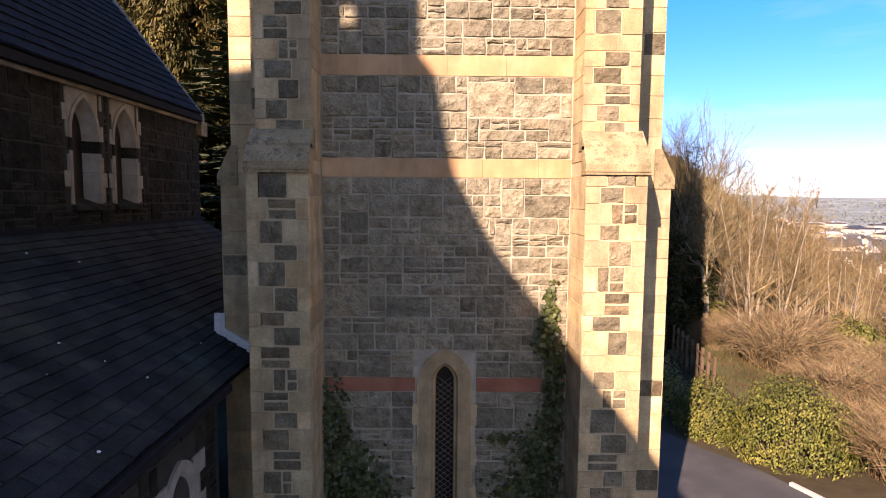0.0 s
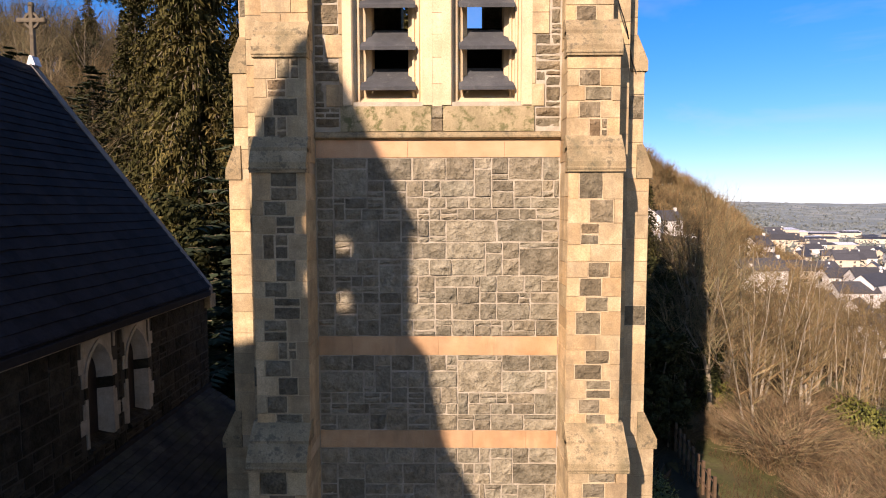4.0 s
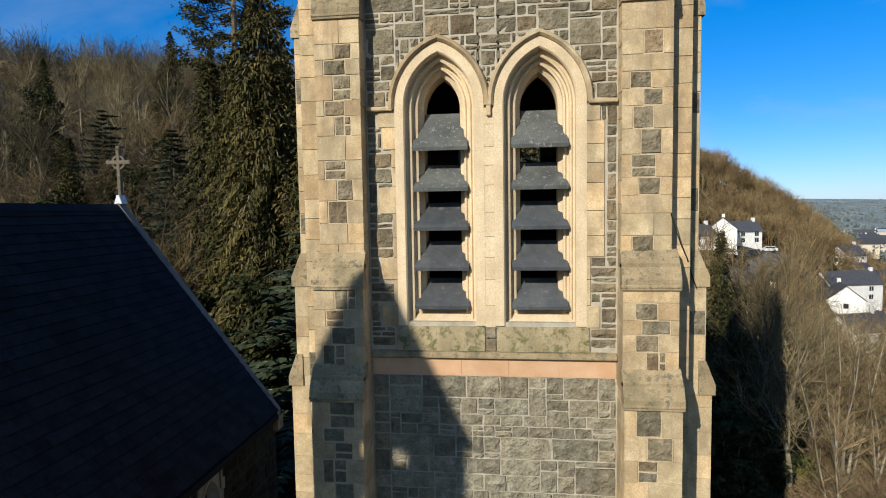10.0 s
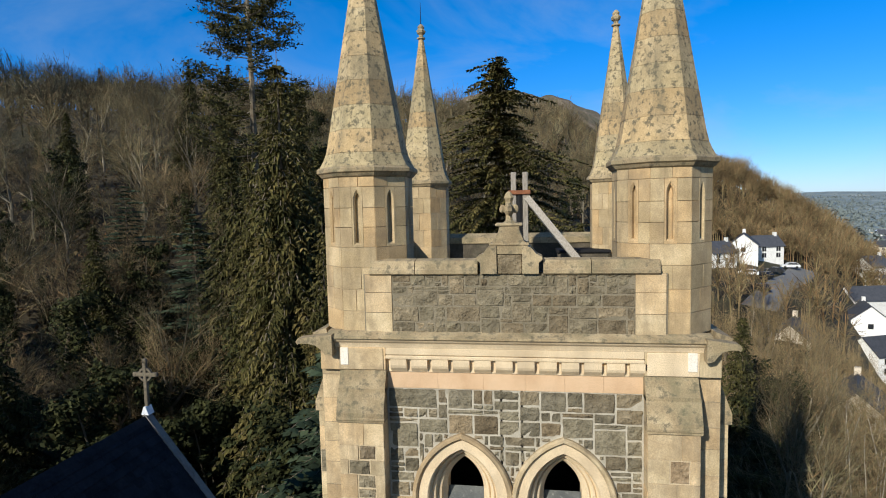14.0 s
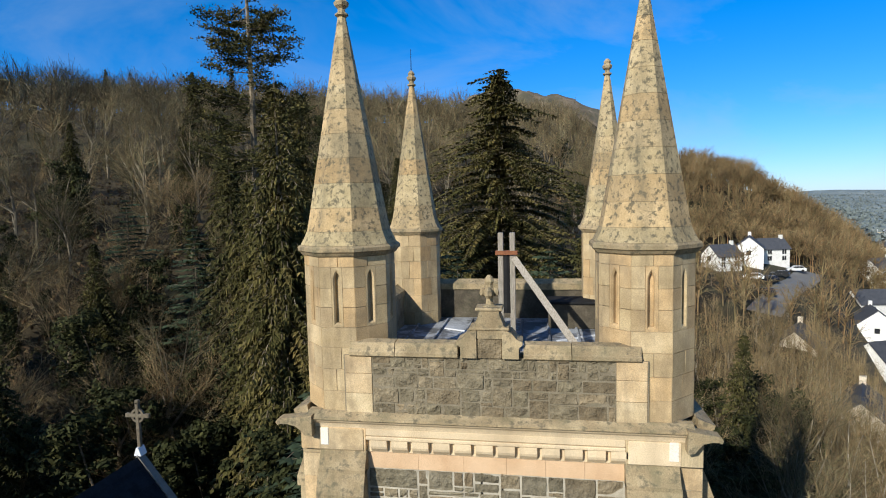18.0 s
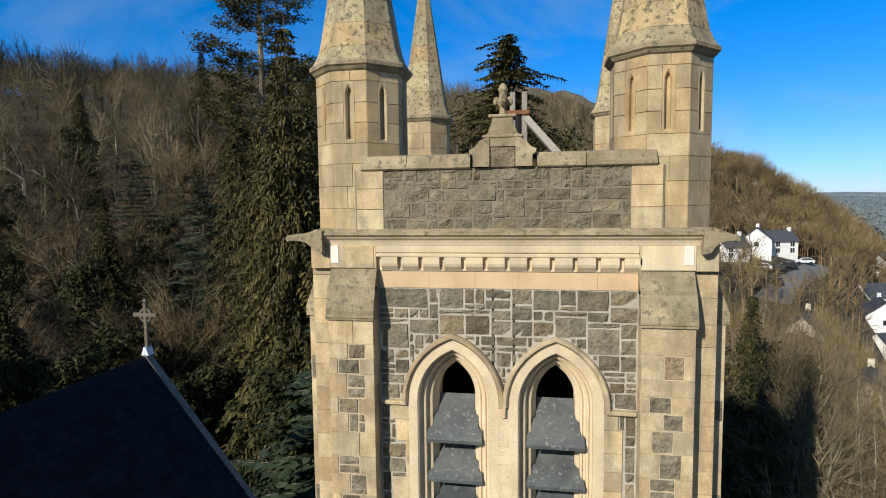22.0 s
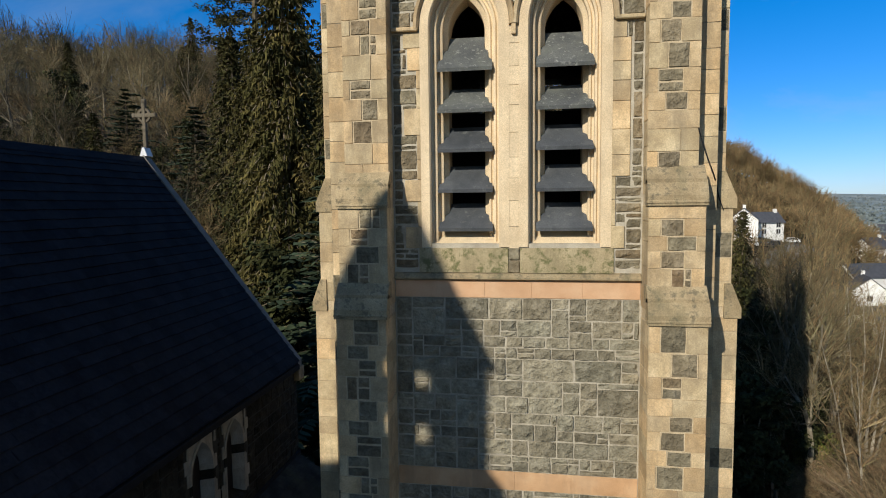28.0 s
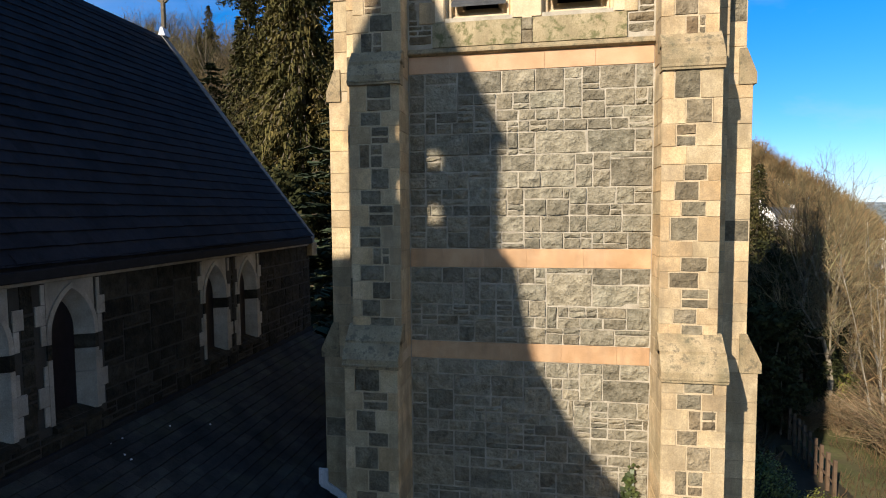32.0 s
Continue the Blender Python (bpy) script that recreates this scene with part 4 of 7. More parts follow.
# ---- parapets ----
parapet = part("front_parapet", boxes((-2.1, 2.1, -0.055, 0.28, 17.70, 18.56), bevel=0), PARAPET_JOINT, tower, "parapet wall of dark rubble with ashlar ends")
rng = random.Random(5)
lay_stones(rubble_layout(3.36, 0.85, rng, 0.055), face_map("front", -1.68, -0.055, 17.705), PARAPET_STONE, parapet, "rubble_stone", rng, (0.004, 0.022), 0.008, 0.007)
for s in (-1, 1):
    z, k = 17.705, 0
    for h in (0.3, 0.29, 0.265):
        w = 0.40 if k != 1 else 0.27
        x0 = s * 1.68 if k != 1 else s * 1.68
        part("ashlar_block", boxes((min(x0 + s * 0.004, s * 2.08), max(x0 + s * 0.004, s * 2.08), -0.07, 0.0, z + 0.003, z + h - 0.003), bevel=0.005), ASHLAR, parapet)
        z += h
        k += 1
cope = [(-0.085, 18.55), (-0.11, 18.57), (-0.11, 18.62), (-0.09, 18.64), (-0.07, 18.72), (-0.05, 18.75), (0.10, 18.77), (0.31, 18.66), (0.31, 18.55)]
for x0, x1 in ((-2.0, -1.34), (-1.335, -0.44), (0.46, 1.10), (1.105, 2.0)):
    part("coping_stone", prism(cope, x0 + 0.003, x1 - 0.003), WEATHERED, parapet, "mossy moulded coping stone")
for s in (-1, 1):
    part("side_parapet", boxes((min(s * 2.45, s * 2.78), max(s * 2.45, s * 2.78), 1.1, 5.4, 17.70, 18.56), bevel=0.01), RUBBLE_DARK, tower, "dark rubble parapet")
    part("coping_stone", prism([(s * 2.42, 18.56), (s * 2.84, 18.56), (s * 2.84, 18.64), (s * 2.62, 18.80), (s * 2.42, 18.68)], 1.1, 5.4, "y"), WEATHERED, tower)
back_parapet = part("back_parapet", boxes((-2.1, 2.1, DEPTH - 0.28, DEPTH + 0.05, 17.70, 18.56), bevel=0.01), SHADED_STONE, tower, "dark rubble parapet")
part("coping_stone", prism([(DEPTH - 0.32, 18.56), (DEPTH + 0.1, 18.56), (DEPTH + 0.1, 18.66), (DEPTH - 0.1, 18.80), (DEPTH - 0.32, 18.70)], -2.0, 2.0), WEATHERED, back_parapet)
# black strip: gutter and the parapet's shadow on the roof, put in as colour
part("roof_gutter", boxes((-1.72, 1.72, 0.285, 0.95, 17.86, 17.905), bevel=0.006), GUTTER_SHADE, tower, "black strip for the roof gutter and the parapet's shadow over it")
part("roof", boxes((-2.45, 2.45, 0.28, DEPTH - 0.28, 17.72, 17.85), bevel=0), LEAD, tower, "pale felt tower roof, stained and patched")


def stone_finial(x, y):
    f = part("parapet_cross", boxes((-0.17 + x, 0.17 + x, y - 0.10, y + 0.22, 18.56, 18.83), bevel=0.012), RUBBLE_DARK, tower, "stepped stone pedestal with worn foliate cross")
    for s in (-1, 1):
        part("shoulder", prism([(x + s * 0.175, 18.57), (x + s * 0.40, 18.57), (x + s * 0.40, 18.72), (x + s * 0.45, 18.76), (x + s * 0.45, 18.80), (x + s * 0.37, 18.84), (x + s * 0.30, 18.93), (x + s * 0.175, 18.96)], y - 0.13, y + 0.24, "y"), WEATHERED, f)
    part("pedestal", prism([(-0.25 + x, 18.84), (0.25 + x, 18.84), (0.25 + x, 18.98), (0.20 + x, 19.02), (0.17 + x, 19.10), (0.14 + x, 19.17), (0.135 + x, 19.22), (-0.135 + x, 19.22), (-0.14 + x, 19.17), (-0.17 + x, 19.10), (-0.20 + x, 19.02), (-0.25 + x, 18.98)], y - 0.11, y + 0.2, "y"), WEATHERED, f)
    part("ledge", boxes((-0.185 + x, 0.185 + x, y - 0.13, y + 0.22, 19.225, 19.265), bevel=0.01), WEATHERED, f)
    part("ledge", boxes((-0.275 + x, 0.275 + x, y - 0.125, y + 0.22, 18.955, 18.995), bevel=0.01), WEATHERED, f)
    part("foliate_knob", lathe_oct([(0.10, 19.265), (0.055, 19.30), (0.045, 19.37), (0.07, 19.41), (0.085, 19.46), (0.055, 19.52), (0.05, 19.56), (0.072, 19.61), (0.05, 19.67), (0.02, 19.70)], x, y + 0.05), WEATHERED, f, "lichen-covered carved finial")
    for s in (-1, 1):
        part("leaf_boss", lathe_oct([(0.015, 19.40), (0.042, 19.42), (0.048, 19.46), (0.036, 19.50), (0.015, 19.52)], x + s * 0.09, y + 0.05, 6), WEATHERED, f)
    part("leaf_boss", lathe_oct([(0.02, 19.39), (0.055, 19.43), (0.05, 19.50), (0.02, 19.54)], x, y - 0.07, 6), WEATHERED, f)
    return f


stone_finial(0.0, 0.0)


# ---- pinnacles ----
def pinnacle(cx, cy, r, near, tall=23.5):
    p = part("pinnacle", lathe_oct([(r - 0.012, 17.70), (r - 0.012, 18.955), (r - 0.10, 18.96), (r - 0.10, 19.81), (r - 0.012, 19.815), (r - 0.012, 19.98)] if near else [(r - 0.012, 17.70), (r - 0.012, 19.98)], cx, cy), BUFF_MORTAR, tower, "octagonal pinnacle with tapering lichen-spotted stone spire")
    rng = random.Random(int(cx * 10 + cy))
    ap = r * math.cos(radians(22.5))
    side = 2 * r * math.sin(radians(22.5))
    for k in range(8):
        th = radians(45 * k - 90)
        nx, ny = math.cos(th), math.sin(th)
        tx, ty = -ny, nx
        put = lambda u, v, n, nx=nx, ny=ny, tx=tx, ty=ty: (cx + nx * (ap - 0.012 + n) + tx * (u - side / 2), cy + ny * (ap - 0.012 + n) + ty * (u - side / 2), v)
        if near:
            zs = [17.71, 18.02, 18.34, 18.66, 18.95, 19.24, 19.52, 19.82, 19.98]
            rects = []
            for i, (a, b) in enumerate(zip(zs, zs[1:])):
                if 18.9 < a < 19.6:
                    g = 0.08
                    rects += [(0, a, side / 2 - g, b - a), (side / 2 + g, a, side / 2 - g, b - a)]
                elif 19.5 <= a < 19.8 or i % 3 == 0:
                    rects += [(0, a, side, b - a)]
                else:
                    c = side * rng.uniform(0.35, 0.65)
                    rects += [(0, a, c, b - a), (c, a, side - c, b - a)]
            if ny < 0.8:
                lay_stones(rects, put, PINNACLE_STONE, p, "ashlar_block", rng, (0.010, 0.013), 0.001, 0.002, True, 2)
            # blind slit
            bm = bmesh.new()
            out = [(-0.08, 18.952), (0.08, 18.952), (0.08, 19.64), (0.08, 19.818), (0, 19.818), (-0.08, 19.818), (-0.08, 19.64)]
            mid = [(-0.056, 18.985), (0.056, 18.985), (0.056, 19.66), (0.036, 19.73), (0, 19.785), (-0.036, 19.73), (-0.056, 19.66)]
            inn = [(-0.036, 19.015), (0.036, 19.015), (0.036, 19.65), (0.022, 19.70), (0, 19.74), (-0.022, 19.70), (-0.036, 19.65)]
            rings = [[bm.verts.new(put(side / 2 + a, b, n)) for a, b in line] for line, n in ((out, -0.02), (out, 0.0125), (mid, 0.0125), (inn, -0.014), (inn, -0.062))]
            for A, B in zip(rings, rings[1:]):
                for i in range(7):
                    j = (i + 1) % 7
                    bm.faces.new((A[i], A[j], B[j], B[i]))
            bm.faces.new(rings[-1])
            part("slit_surround", bm, PINNACLE_STONE, p, "recessed blind lancet in the pinnacle")
        else:
            zs = [17.71, 18.15, 18.55, 18.95, 19.35, 19.70, 19.98]
            rects = []
            for i, (a, b) in enumerate(zip(zs, zs[1:])):
                c = side * (0.4 if i % 2 else 0.62)
                rects += [(0, a, c, b - a), (c, a, side - c, b - a)]
            if ny < 0.3:
                lay_stones(rects, put, PINNACLE_STONE, p, "ashlar_block", rng, (0.010, 0.013), 0.001, 0.002, True, 2)
    e = r + 0.09
    part("spire_moulding", lathe_oct([(r, 19.96), (r + 0.03, 19.98), (r + 0.06, 20.02), (e, 20.04), (e, 20.09), (r + 0.06, 20.12)], cx, cy), WEATHERED, p, "moulded ledge under the spire")
    # courses of the spire
    zs = [20.12, 20.32, 20.66, 21.02, 21.38, 21.74, 22.10, 22.46, 22.82, 23.16, tall - 0.02]
    base = r + 0.06

    def rad(z):
        t = (z - 20.12) / (tall - 20.12)
        flare = 0.07 * max(0.0, 1 - (z - 20.12) / 0.32) ** 2
        return (base - 0.085) * (1 - t) + 0.055 * t + flare
    for a, b in zip(zs, zs[1:]):
        m = (a + b) / 2
        part("spire_course", lathe_oct([(rad(a + 0.002) - 0.003, a + 0.001), (rad(a + 0.004), a + 0.004), (rad(m), m), (rad(b - 0.004), b - 0.004), (rad(b) - 0.003, b - 0.001)], cx, cy), SPIRE, p)
    part("spire_core", lathe_oct([(rad(20.2) - 0.03, 20.1), (rad(20.6) - 0.015, 20.6), (0.03, tall)], cx, cy), MORTAR, p)
    bm = lathe_oct([(0.06, tall - 0.03), (0.10, tall - 0.005), (0.10, tall + 0.02), (0.055, tall + 0.04), (0.055, tall + 0.09), (0.10, tall + 0.13), (0.115, tall + 0.18), (0.07, tall + 0.23), (0.085, tall + 0.27), (0.04, tall + 0.33), (0.015, tall + 0.345)], cx, cy)
    part("finial", bm, WEATHERED, p, "carved bud finial")
    return p


for s in (-1, 1):
    pinnacle(-2.17 if s < 0 else 2.13, 0.60, 0.685, True)
    pinnacle(s * 2.25, 5.75, 0.60, False)

# ---- rubble of the front wall ----
def wall_free(x, z):
    if any(a - 0.03 < z < b + 0.03 for a, b in ((16.885, 17.6), (11.24, 11.62), (8.28, 8.565), (6.84, 7.11))):
        return False
    if 3.66 < z < 3.87:
        return False
    if abs(x) < 0.46 and z < 4.26:
        return False
    if z > 4.0 and z < 4.32 and abs(x) < 0.36:
        return False
    if 11.6 < z < 11.99 and abs(x) < 1.43:
        return False
    if 11.9 < z < 15.25:
        for s, a, b, w in jamb_edges:
            if s * x > 0 and a - 0.02 < z < b + 0.02 and abs(x) < w + 0.02:
                return False
        if abs(x) < 1.42:
            return False
    if 15.14 < z < 15.26 and abs(x) > 1.36:
        return False
    if z >= 15.2:
        for cx in (-LIGHT_X, LIGHT_X):
            r = math.hypot(abs(x - cx) + ARC_C, z - SPRING)
            if r < 0.75 + ARC_C:
                return False
        if abs(x) < 0.09 and z < 15.45:
            return False
    return True


rng = random.Random(21)
for z0, z1, w in ((0.0, 3.66, 0), (3.87, 6.84, 0), (7.11, 8.28, 1), (8.565, 11.24, 2), (11.60, 15.16, 3), (15.24, 16.885, 3)):
    high = z1 > 11.3
    rects = rubble_layout(2 * PANEL, z1 - z0, rng, 0.074 if high else 0.083, free=lambda u, v, z0=z0: wall_free(u - PANEL, v + z0))
    lay_stones(rects, face_map("front", -PANEL, 0.0, z0), RUBBLE_DARK if high else RUBBLE, wall_parts[w], "rubble_stone", rng, (0.008, 0.026) if high else (0.014, 0.040), 0.010, 0.013 if high else 0.008)

# ---- church nave and aisle beside the tower ----
church = thing("church_nave", "stone church nave with steep slate roof and a lean-to aisle", "church")
NX, RX, RZ, EZ, GY = -6.0, -10.1, 13.95, 8.55, 5.75  # wall, ridge, ridge height, eaves height, far gable
NEAR_END = -12.6
win_y = [(-8.05, -6.70), (-3.4, -2.1), (1.28, 2.48)]
WA, WC, WS = 0.40, 0.34, 7.55  # half width at the face, arc offset, springing
prof = [(NEAR_END, 0), (GY, 0), (GY, 8.5)]
for y in sorted((y for p in win_y for y in p), reverse=True):
    prof += [(y + WA, 8.5), (y + WA, 6.40), (y - WA, 6.40), (y - WA, 8.5)]
prof += [(NEAR_END, 8.5)]
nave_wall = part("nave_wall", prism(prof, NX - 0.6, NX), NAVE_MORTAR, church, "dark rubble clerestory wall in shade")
part("gable_wall", prism([(-14.1, 0), (NX - 0.62, 0), (NX - 0.62, 8.4), (RX, 13.85), (-14.1, 8.4)], GY - 0.6, GY - 0.02, "y"), RUBBLE_DARK, church, "gable end of the nave")
part("far_wall", boxes((-14.1, -13.5, NEAR_END, GY - 0.65, 0, 8.5), bevel=0), RUBBLE_DARK, church)


def slates(x_top, z_top, x_low, z_low, y0, y1, parent, rng, gauge=0.235, wide=0.30, keep=lambda y, z: False, mat=SLATE):
    """Overlapping slates on a slope that falls along x."""
    ln = math.hypot(x_low - x_top, z_low - z_top)
    ux, uz = (x_low - x_top) / ln, (z_low - z_top) / ln
    nx, nz = -uz, ux
    if nz < 0:
        nx, nz = -nx, -nz
    n = int(ln / gauge)
    av, af = [], []
    for i in range(n + 1):
        s0 = i * gauge
        s1 = min(ln + 0.05, s0 + gauge + 0.06)
        y = y0 - (wide / 2 if i % 2 else 0)
        while y < y1:
            a, b = max(y, y0) + 0.004, min(y + wide, y1) - 0.004
            if b - a > 0.05:
                t0, t1 = 0.004, 0.030 + rng.uniform(0, 0.008)
                e = rng.uniform(-0.008, 0.008)
                k = len(av)
                for s, t in ((s0, t0), (s1 + e, t1), (s1 + e, t1 - 0.026)):
                    for yy in (a, b):
                        av.append((x_top + ux * s + nx * t, yy, z_top + uz * s + nz * t))
                af += [(k, k + 1, k + 3, k + 2), (k + 2, k + 3, k + 5, k + 4)]
            y += wide
    k = 0
    rest_v, rest_f = [], []
    for q in range(len(af) // 2):
        vv = av[6 * q:6 * q + 6]
        if k < 300 and keep(vv[0][1], vv[0][2]):
            k += 1
            o = vv[0]
            ob = mesh_object("slate", [(a - o[0], b - o[1], c - o[2]) for a, b, c in vv], [(0, 1, 3, 2), (2, 3, 5, 4)], mat, parent)
            ob.location = o
        else:
            n0 = len(rest_v)
            rest_v += vv
            rest_f += [(n0, n0 + 1, n0 + 3, n0 + 2), (n0 + 2, n0 + 3, n0 + 5, n0 + 4)]
    return tagged(mesh_object("slating", rest_v, rest_f, mat, parent), "rows of blue-black roof slates", kind="stuff")


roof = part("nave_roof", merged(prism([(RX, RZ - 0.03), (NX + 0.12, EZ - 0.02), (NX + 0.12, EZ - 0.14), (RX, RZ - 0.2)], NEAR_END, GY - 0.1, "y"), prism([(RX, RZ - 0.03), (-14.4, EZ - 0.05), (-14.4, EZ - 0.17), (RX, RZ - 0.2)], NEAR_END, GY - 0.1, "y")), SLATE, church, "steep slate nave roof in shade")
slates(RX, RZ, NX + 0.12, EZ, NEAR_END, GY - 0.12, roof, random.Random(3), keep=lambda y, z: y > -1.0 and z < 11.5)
part("ridge_tiles", prism([(RX - 0.14, RZ - 0.12), (RX, RZ + 0.06), (RX + 0.14, RZ - 0.12)], NEAR_END, GY - 0.1, "y"), SLATE, roof)
# coped gable verge
for s in (-1, 1):
    x_low = NX + 0.12 if s > 0 else -14.2
    part("verge_coping", prism([(RX, RZ + 0.11), (RX, RZ - 0.1), (x_low, EZ - 0.22), (x_low, EZ - 0.02)], GY - 0.13, GY + 0.10, "y"), VERGE_STONE, roof, "stone verge coping along the gable")
part("verge_apex", prism([(RX - 0.11, RZ + 0.08), (RX + 0.11, RZ + 0.08), (RX + 0.03, RZ + 0.31), (RX - 0.03, RZ + 0.31)], GY - 0.12, GY + 0.12, "y"), FLASHING, roof, "white-stained gable apex stone")
part("kneeler", boxes((NX - 0.1, NX + 0.16, GY - 0.17, GY + 0.17, EZ - 0.55, EZ - 0.2)), WEATHERED, roof)
part("gutter", boxes((NX + 0.08, NX + 0.20, NEAR_END, GY - 0.2, EZ - 0.22, EZ - 0.08)), IRON, roof, "black cast-iron gutter")
part("eaves_course", boxes((NX - 0.02, NX + 0.07, NEAR_END, GY - 0.01, 8.27, 8.47)), NAVE_DRESSING, nave_wall, "buff stone eaves course")
# gable cross
cross = part("gable_cross", merged(boxes((RX - 0.05, RX + 0.05, GY - 0.05, GY + 0.05, RZ + 0.30, RZ + 1.55), bevel=0.012)), CROSS_STONE, church, "wheel-headed stone gable cross")
part("cross_arm", boxes((RX - 0.30, RX + 0.30, GY - 0.045, GY + 0.045, RZ + 1.12, RZ + 1.23), bevel=0.012), CROSS_STONE, cross)
bm = bmesh.new()
rings = []
for i in range(16):
    a = radians(22.5 * i)
    rings.append([bm.verts.new((RX + (0.17 + dr) * math.cos(a), GY + dy, RZ + 1.175 + (0.17 + dr) * math.sin(a))) for dr, dy in ((-0.03, -0.03), (0.03, -0.03), (0.03, 0.03), (-0.03, 0.03))])
for i in range(16):
    p, q = rings[i], rings[(i + 1) % 16]
    for k in range(4):
        bm.faces.new((p[k], p[(k + 1) % 4], q[(k + 1) % 4], q[k]))
part("cross_ring", bm, CROSS_STONE, cross)
for dx, dz in ((-0.30, 1.175), (0.30, 1.175), (0, 1.55)):
    part("cross_bud", boxes((RX + dx - 0.06, RX + dx + 0.06, GY - 0.05, GY + 0.05, RZ + dz - 0.06, RZ + dz + 0.06), bevel=0.02), CROSS_STONE, cross)

# clerestory lights in pairs
def clerestory(yc):
    def line(a, x, z0=WS):
        r = a + WC
        top = math.acos(WC / r)
        up = [(x, yc + WC + r * math.cos(math.pi - top * i / 8), WS + r * math.sin(math.pi - top * i / 8)) for i in range(9)]
        down = [(x, yc - WC + r * math.cos(top - top * i / 8), WS + r * math.sin(top - top * i / 8)) for i in range(1, 9)]
        return [(x, yc - a, z0)] + up + down + [(x, yc + a, z0)]
    arch = [(p[1], p[2]) for p in line(WA - 0.006, NX)][1:-1]
    part("window_head", prism(arch + [(yc + WA - 0.006, 8.5), (yc - WA + 0.006, 8.5)], NX - 0.58, NX - 0.002), NAVE_DRESSING, nave_wall)
    w = part("clerestory_window", sweep([line(a, x) for a, x in ((0.42, NX), (0.42, NX + 0.024), (0.355, NX + 0.024), (0.235, NX - 0.21))]), NAVE_DRESSING, nave_wall, "pointed clerestory light with deep pale stone splays")
    for s in (-1, 1):
        for z0, z1, mat in ((6.40, 6.93, NAVE_DRESSING), (6.935, 7.26, NAVE_DRESSING), (7.265, 7.46, NAVE_STONE), (7.465, WS - 0.002, NAVE_DRESSING)):
            cut = [(NX + 0.024, yc + s * 0.42), (NX + 0.024, yc + s * 0.355), (NX - 0.21, yc + s * 0.235), (NX - 0.21, yc + s * 0.399), (NX - 0.001, yc + s * 0.399), (NX - 0.001, yc + s * 0.42)]
            part("jamb_stone", prism(cut, z0, z1, "z"), mat, w)
        for i in range(7):
            z0 = 6.42 + i * 0.262
            wd = (0.50, 0.57, 0.48, 0.58)[i % 4]
            if i == 3 or rng_w.random() < 0.1:
                continue
            part("quoin_stone", boxes((NX, NX + 0.022, min(yc + s * 0.422, yc + s * wd), max(yc + s * 0.422, yc + s * wd), z0, z0 + 0.256), bevel=0.004), NAVE_DRESSING, w)
    bm = bmesh.new()
    bm.faces.new([bm.verts.new(p) for p in line(0.25, NX - 0.206, 6.42)])
    part("pane", bm, LEADED, w, "dark leaded window glass")
    part("sill", prism([(NX - 0.4, 6.58), (NX + 0.08, 6.36), (NX + 0.08, 6.30), (NX - 0.4, 6.30)], yc - 0.39, yc + 0.39, "y"), NAVE_STONE, w)


rng_w = random.Random(8)
for pair in win_y:
    for yc in pair:
        clerestory(yc)


def nave_free(y, z):
    for pair in win_y:
        for yc in pair:
            if abs(y - yc) < 0.54 and 6.26 < z < 8.35:
                return False
    return z < 8.26


rng = random.Random(9)
L = GY + 9.5
rects = rubble_layout(L, 2.6, rng, 0.10, free=lambda u, v: nave_free(-9.5 + u, 5.7 + v))
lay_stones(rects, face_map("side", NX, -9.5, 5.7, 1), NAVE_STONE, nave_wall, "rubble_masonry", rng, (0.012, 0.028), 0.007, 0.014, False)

# lean-to aisle
AX, AZ, AT = -2.95, 4.12, 6.0
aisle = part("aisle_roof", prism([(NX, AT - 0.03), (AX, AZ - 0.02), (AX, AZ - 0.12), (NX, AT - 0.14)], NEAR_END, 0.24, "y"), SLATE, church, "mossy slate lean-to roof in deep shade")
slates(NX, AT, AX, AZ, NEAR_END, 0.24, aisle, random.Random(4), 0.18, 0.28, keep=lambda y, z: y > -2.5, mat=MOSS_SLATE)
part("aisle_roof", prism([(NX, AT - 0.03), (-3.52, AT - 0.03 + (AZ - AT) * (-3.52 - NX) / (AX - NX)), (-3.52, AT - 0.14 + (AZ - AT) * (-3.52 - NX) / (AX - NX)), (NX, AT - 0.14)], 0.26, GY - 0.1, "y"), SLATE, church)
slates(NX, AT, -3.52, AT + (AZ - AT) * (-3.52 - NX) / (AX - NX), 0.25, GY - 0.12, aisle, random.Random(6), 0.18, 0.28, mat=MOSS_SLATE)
part("roof_abutment", boxes((NX, NX + 0.07, NEAR_END, GY, 5.93, 6.06)), IRON, church, "dark lead weathering above the lean-to roof")
part("aisle_gutter", boxes((AX - 0.02, AX + 0.12, NEAR_END, -0.92, AZ - 0.16, AZ - 0.05)), IRON, church, "black cast-iron gutter")
aisle_wall = part("aisle_wall", boxes((-3.5, -3.05, NEAR_END, -0.9, 0, 3.86), bevel=0), NAVE_MORTAR, church, "dark rubble aisle wall")
rects = rubble_layout(7.0, 3.8, rng, 0.10, free=lambda u, v: not any(abs(-8.0 + u - yc) < 0.5 and 1.2 < v < 3.7 for yc in (-2.05, -3.35, -5.6)))
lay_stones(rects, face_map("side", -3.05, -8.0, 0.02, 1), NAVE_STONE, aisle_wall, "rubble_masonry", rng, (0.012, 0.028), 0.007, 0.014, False)
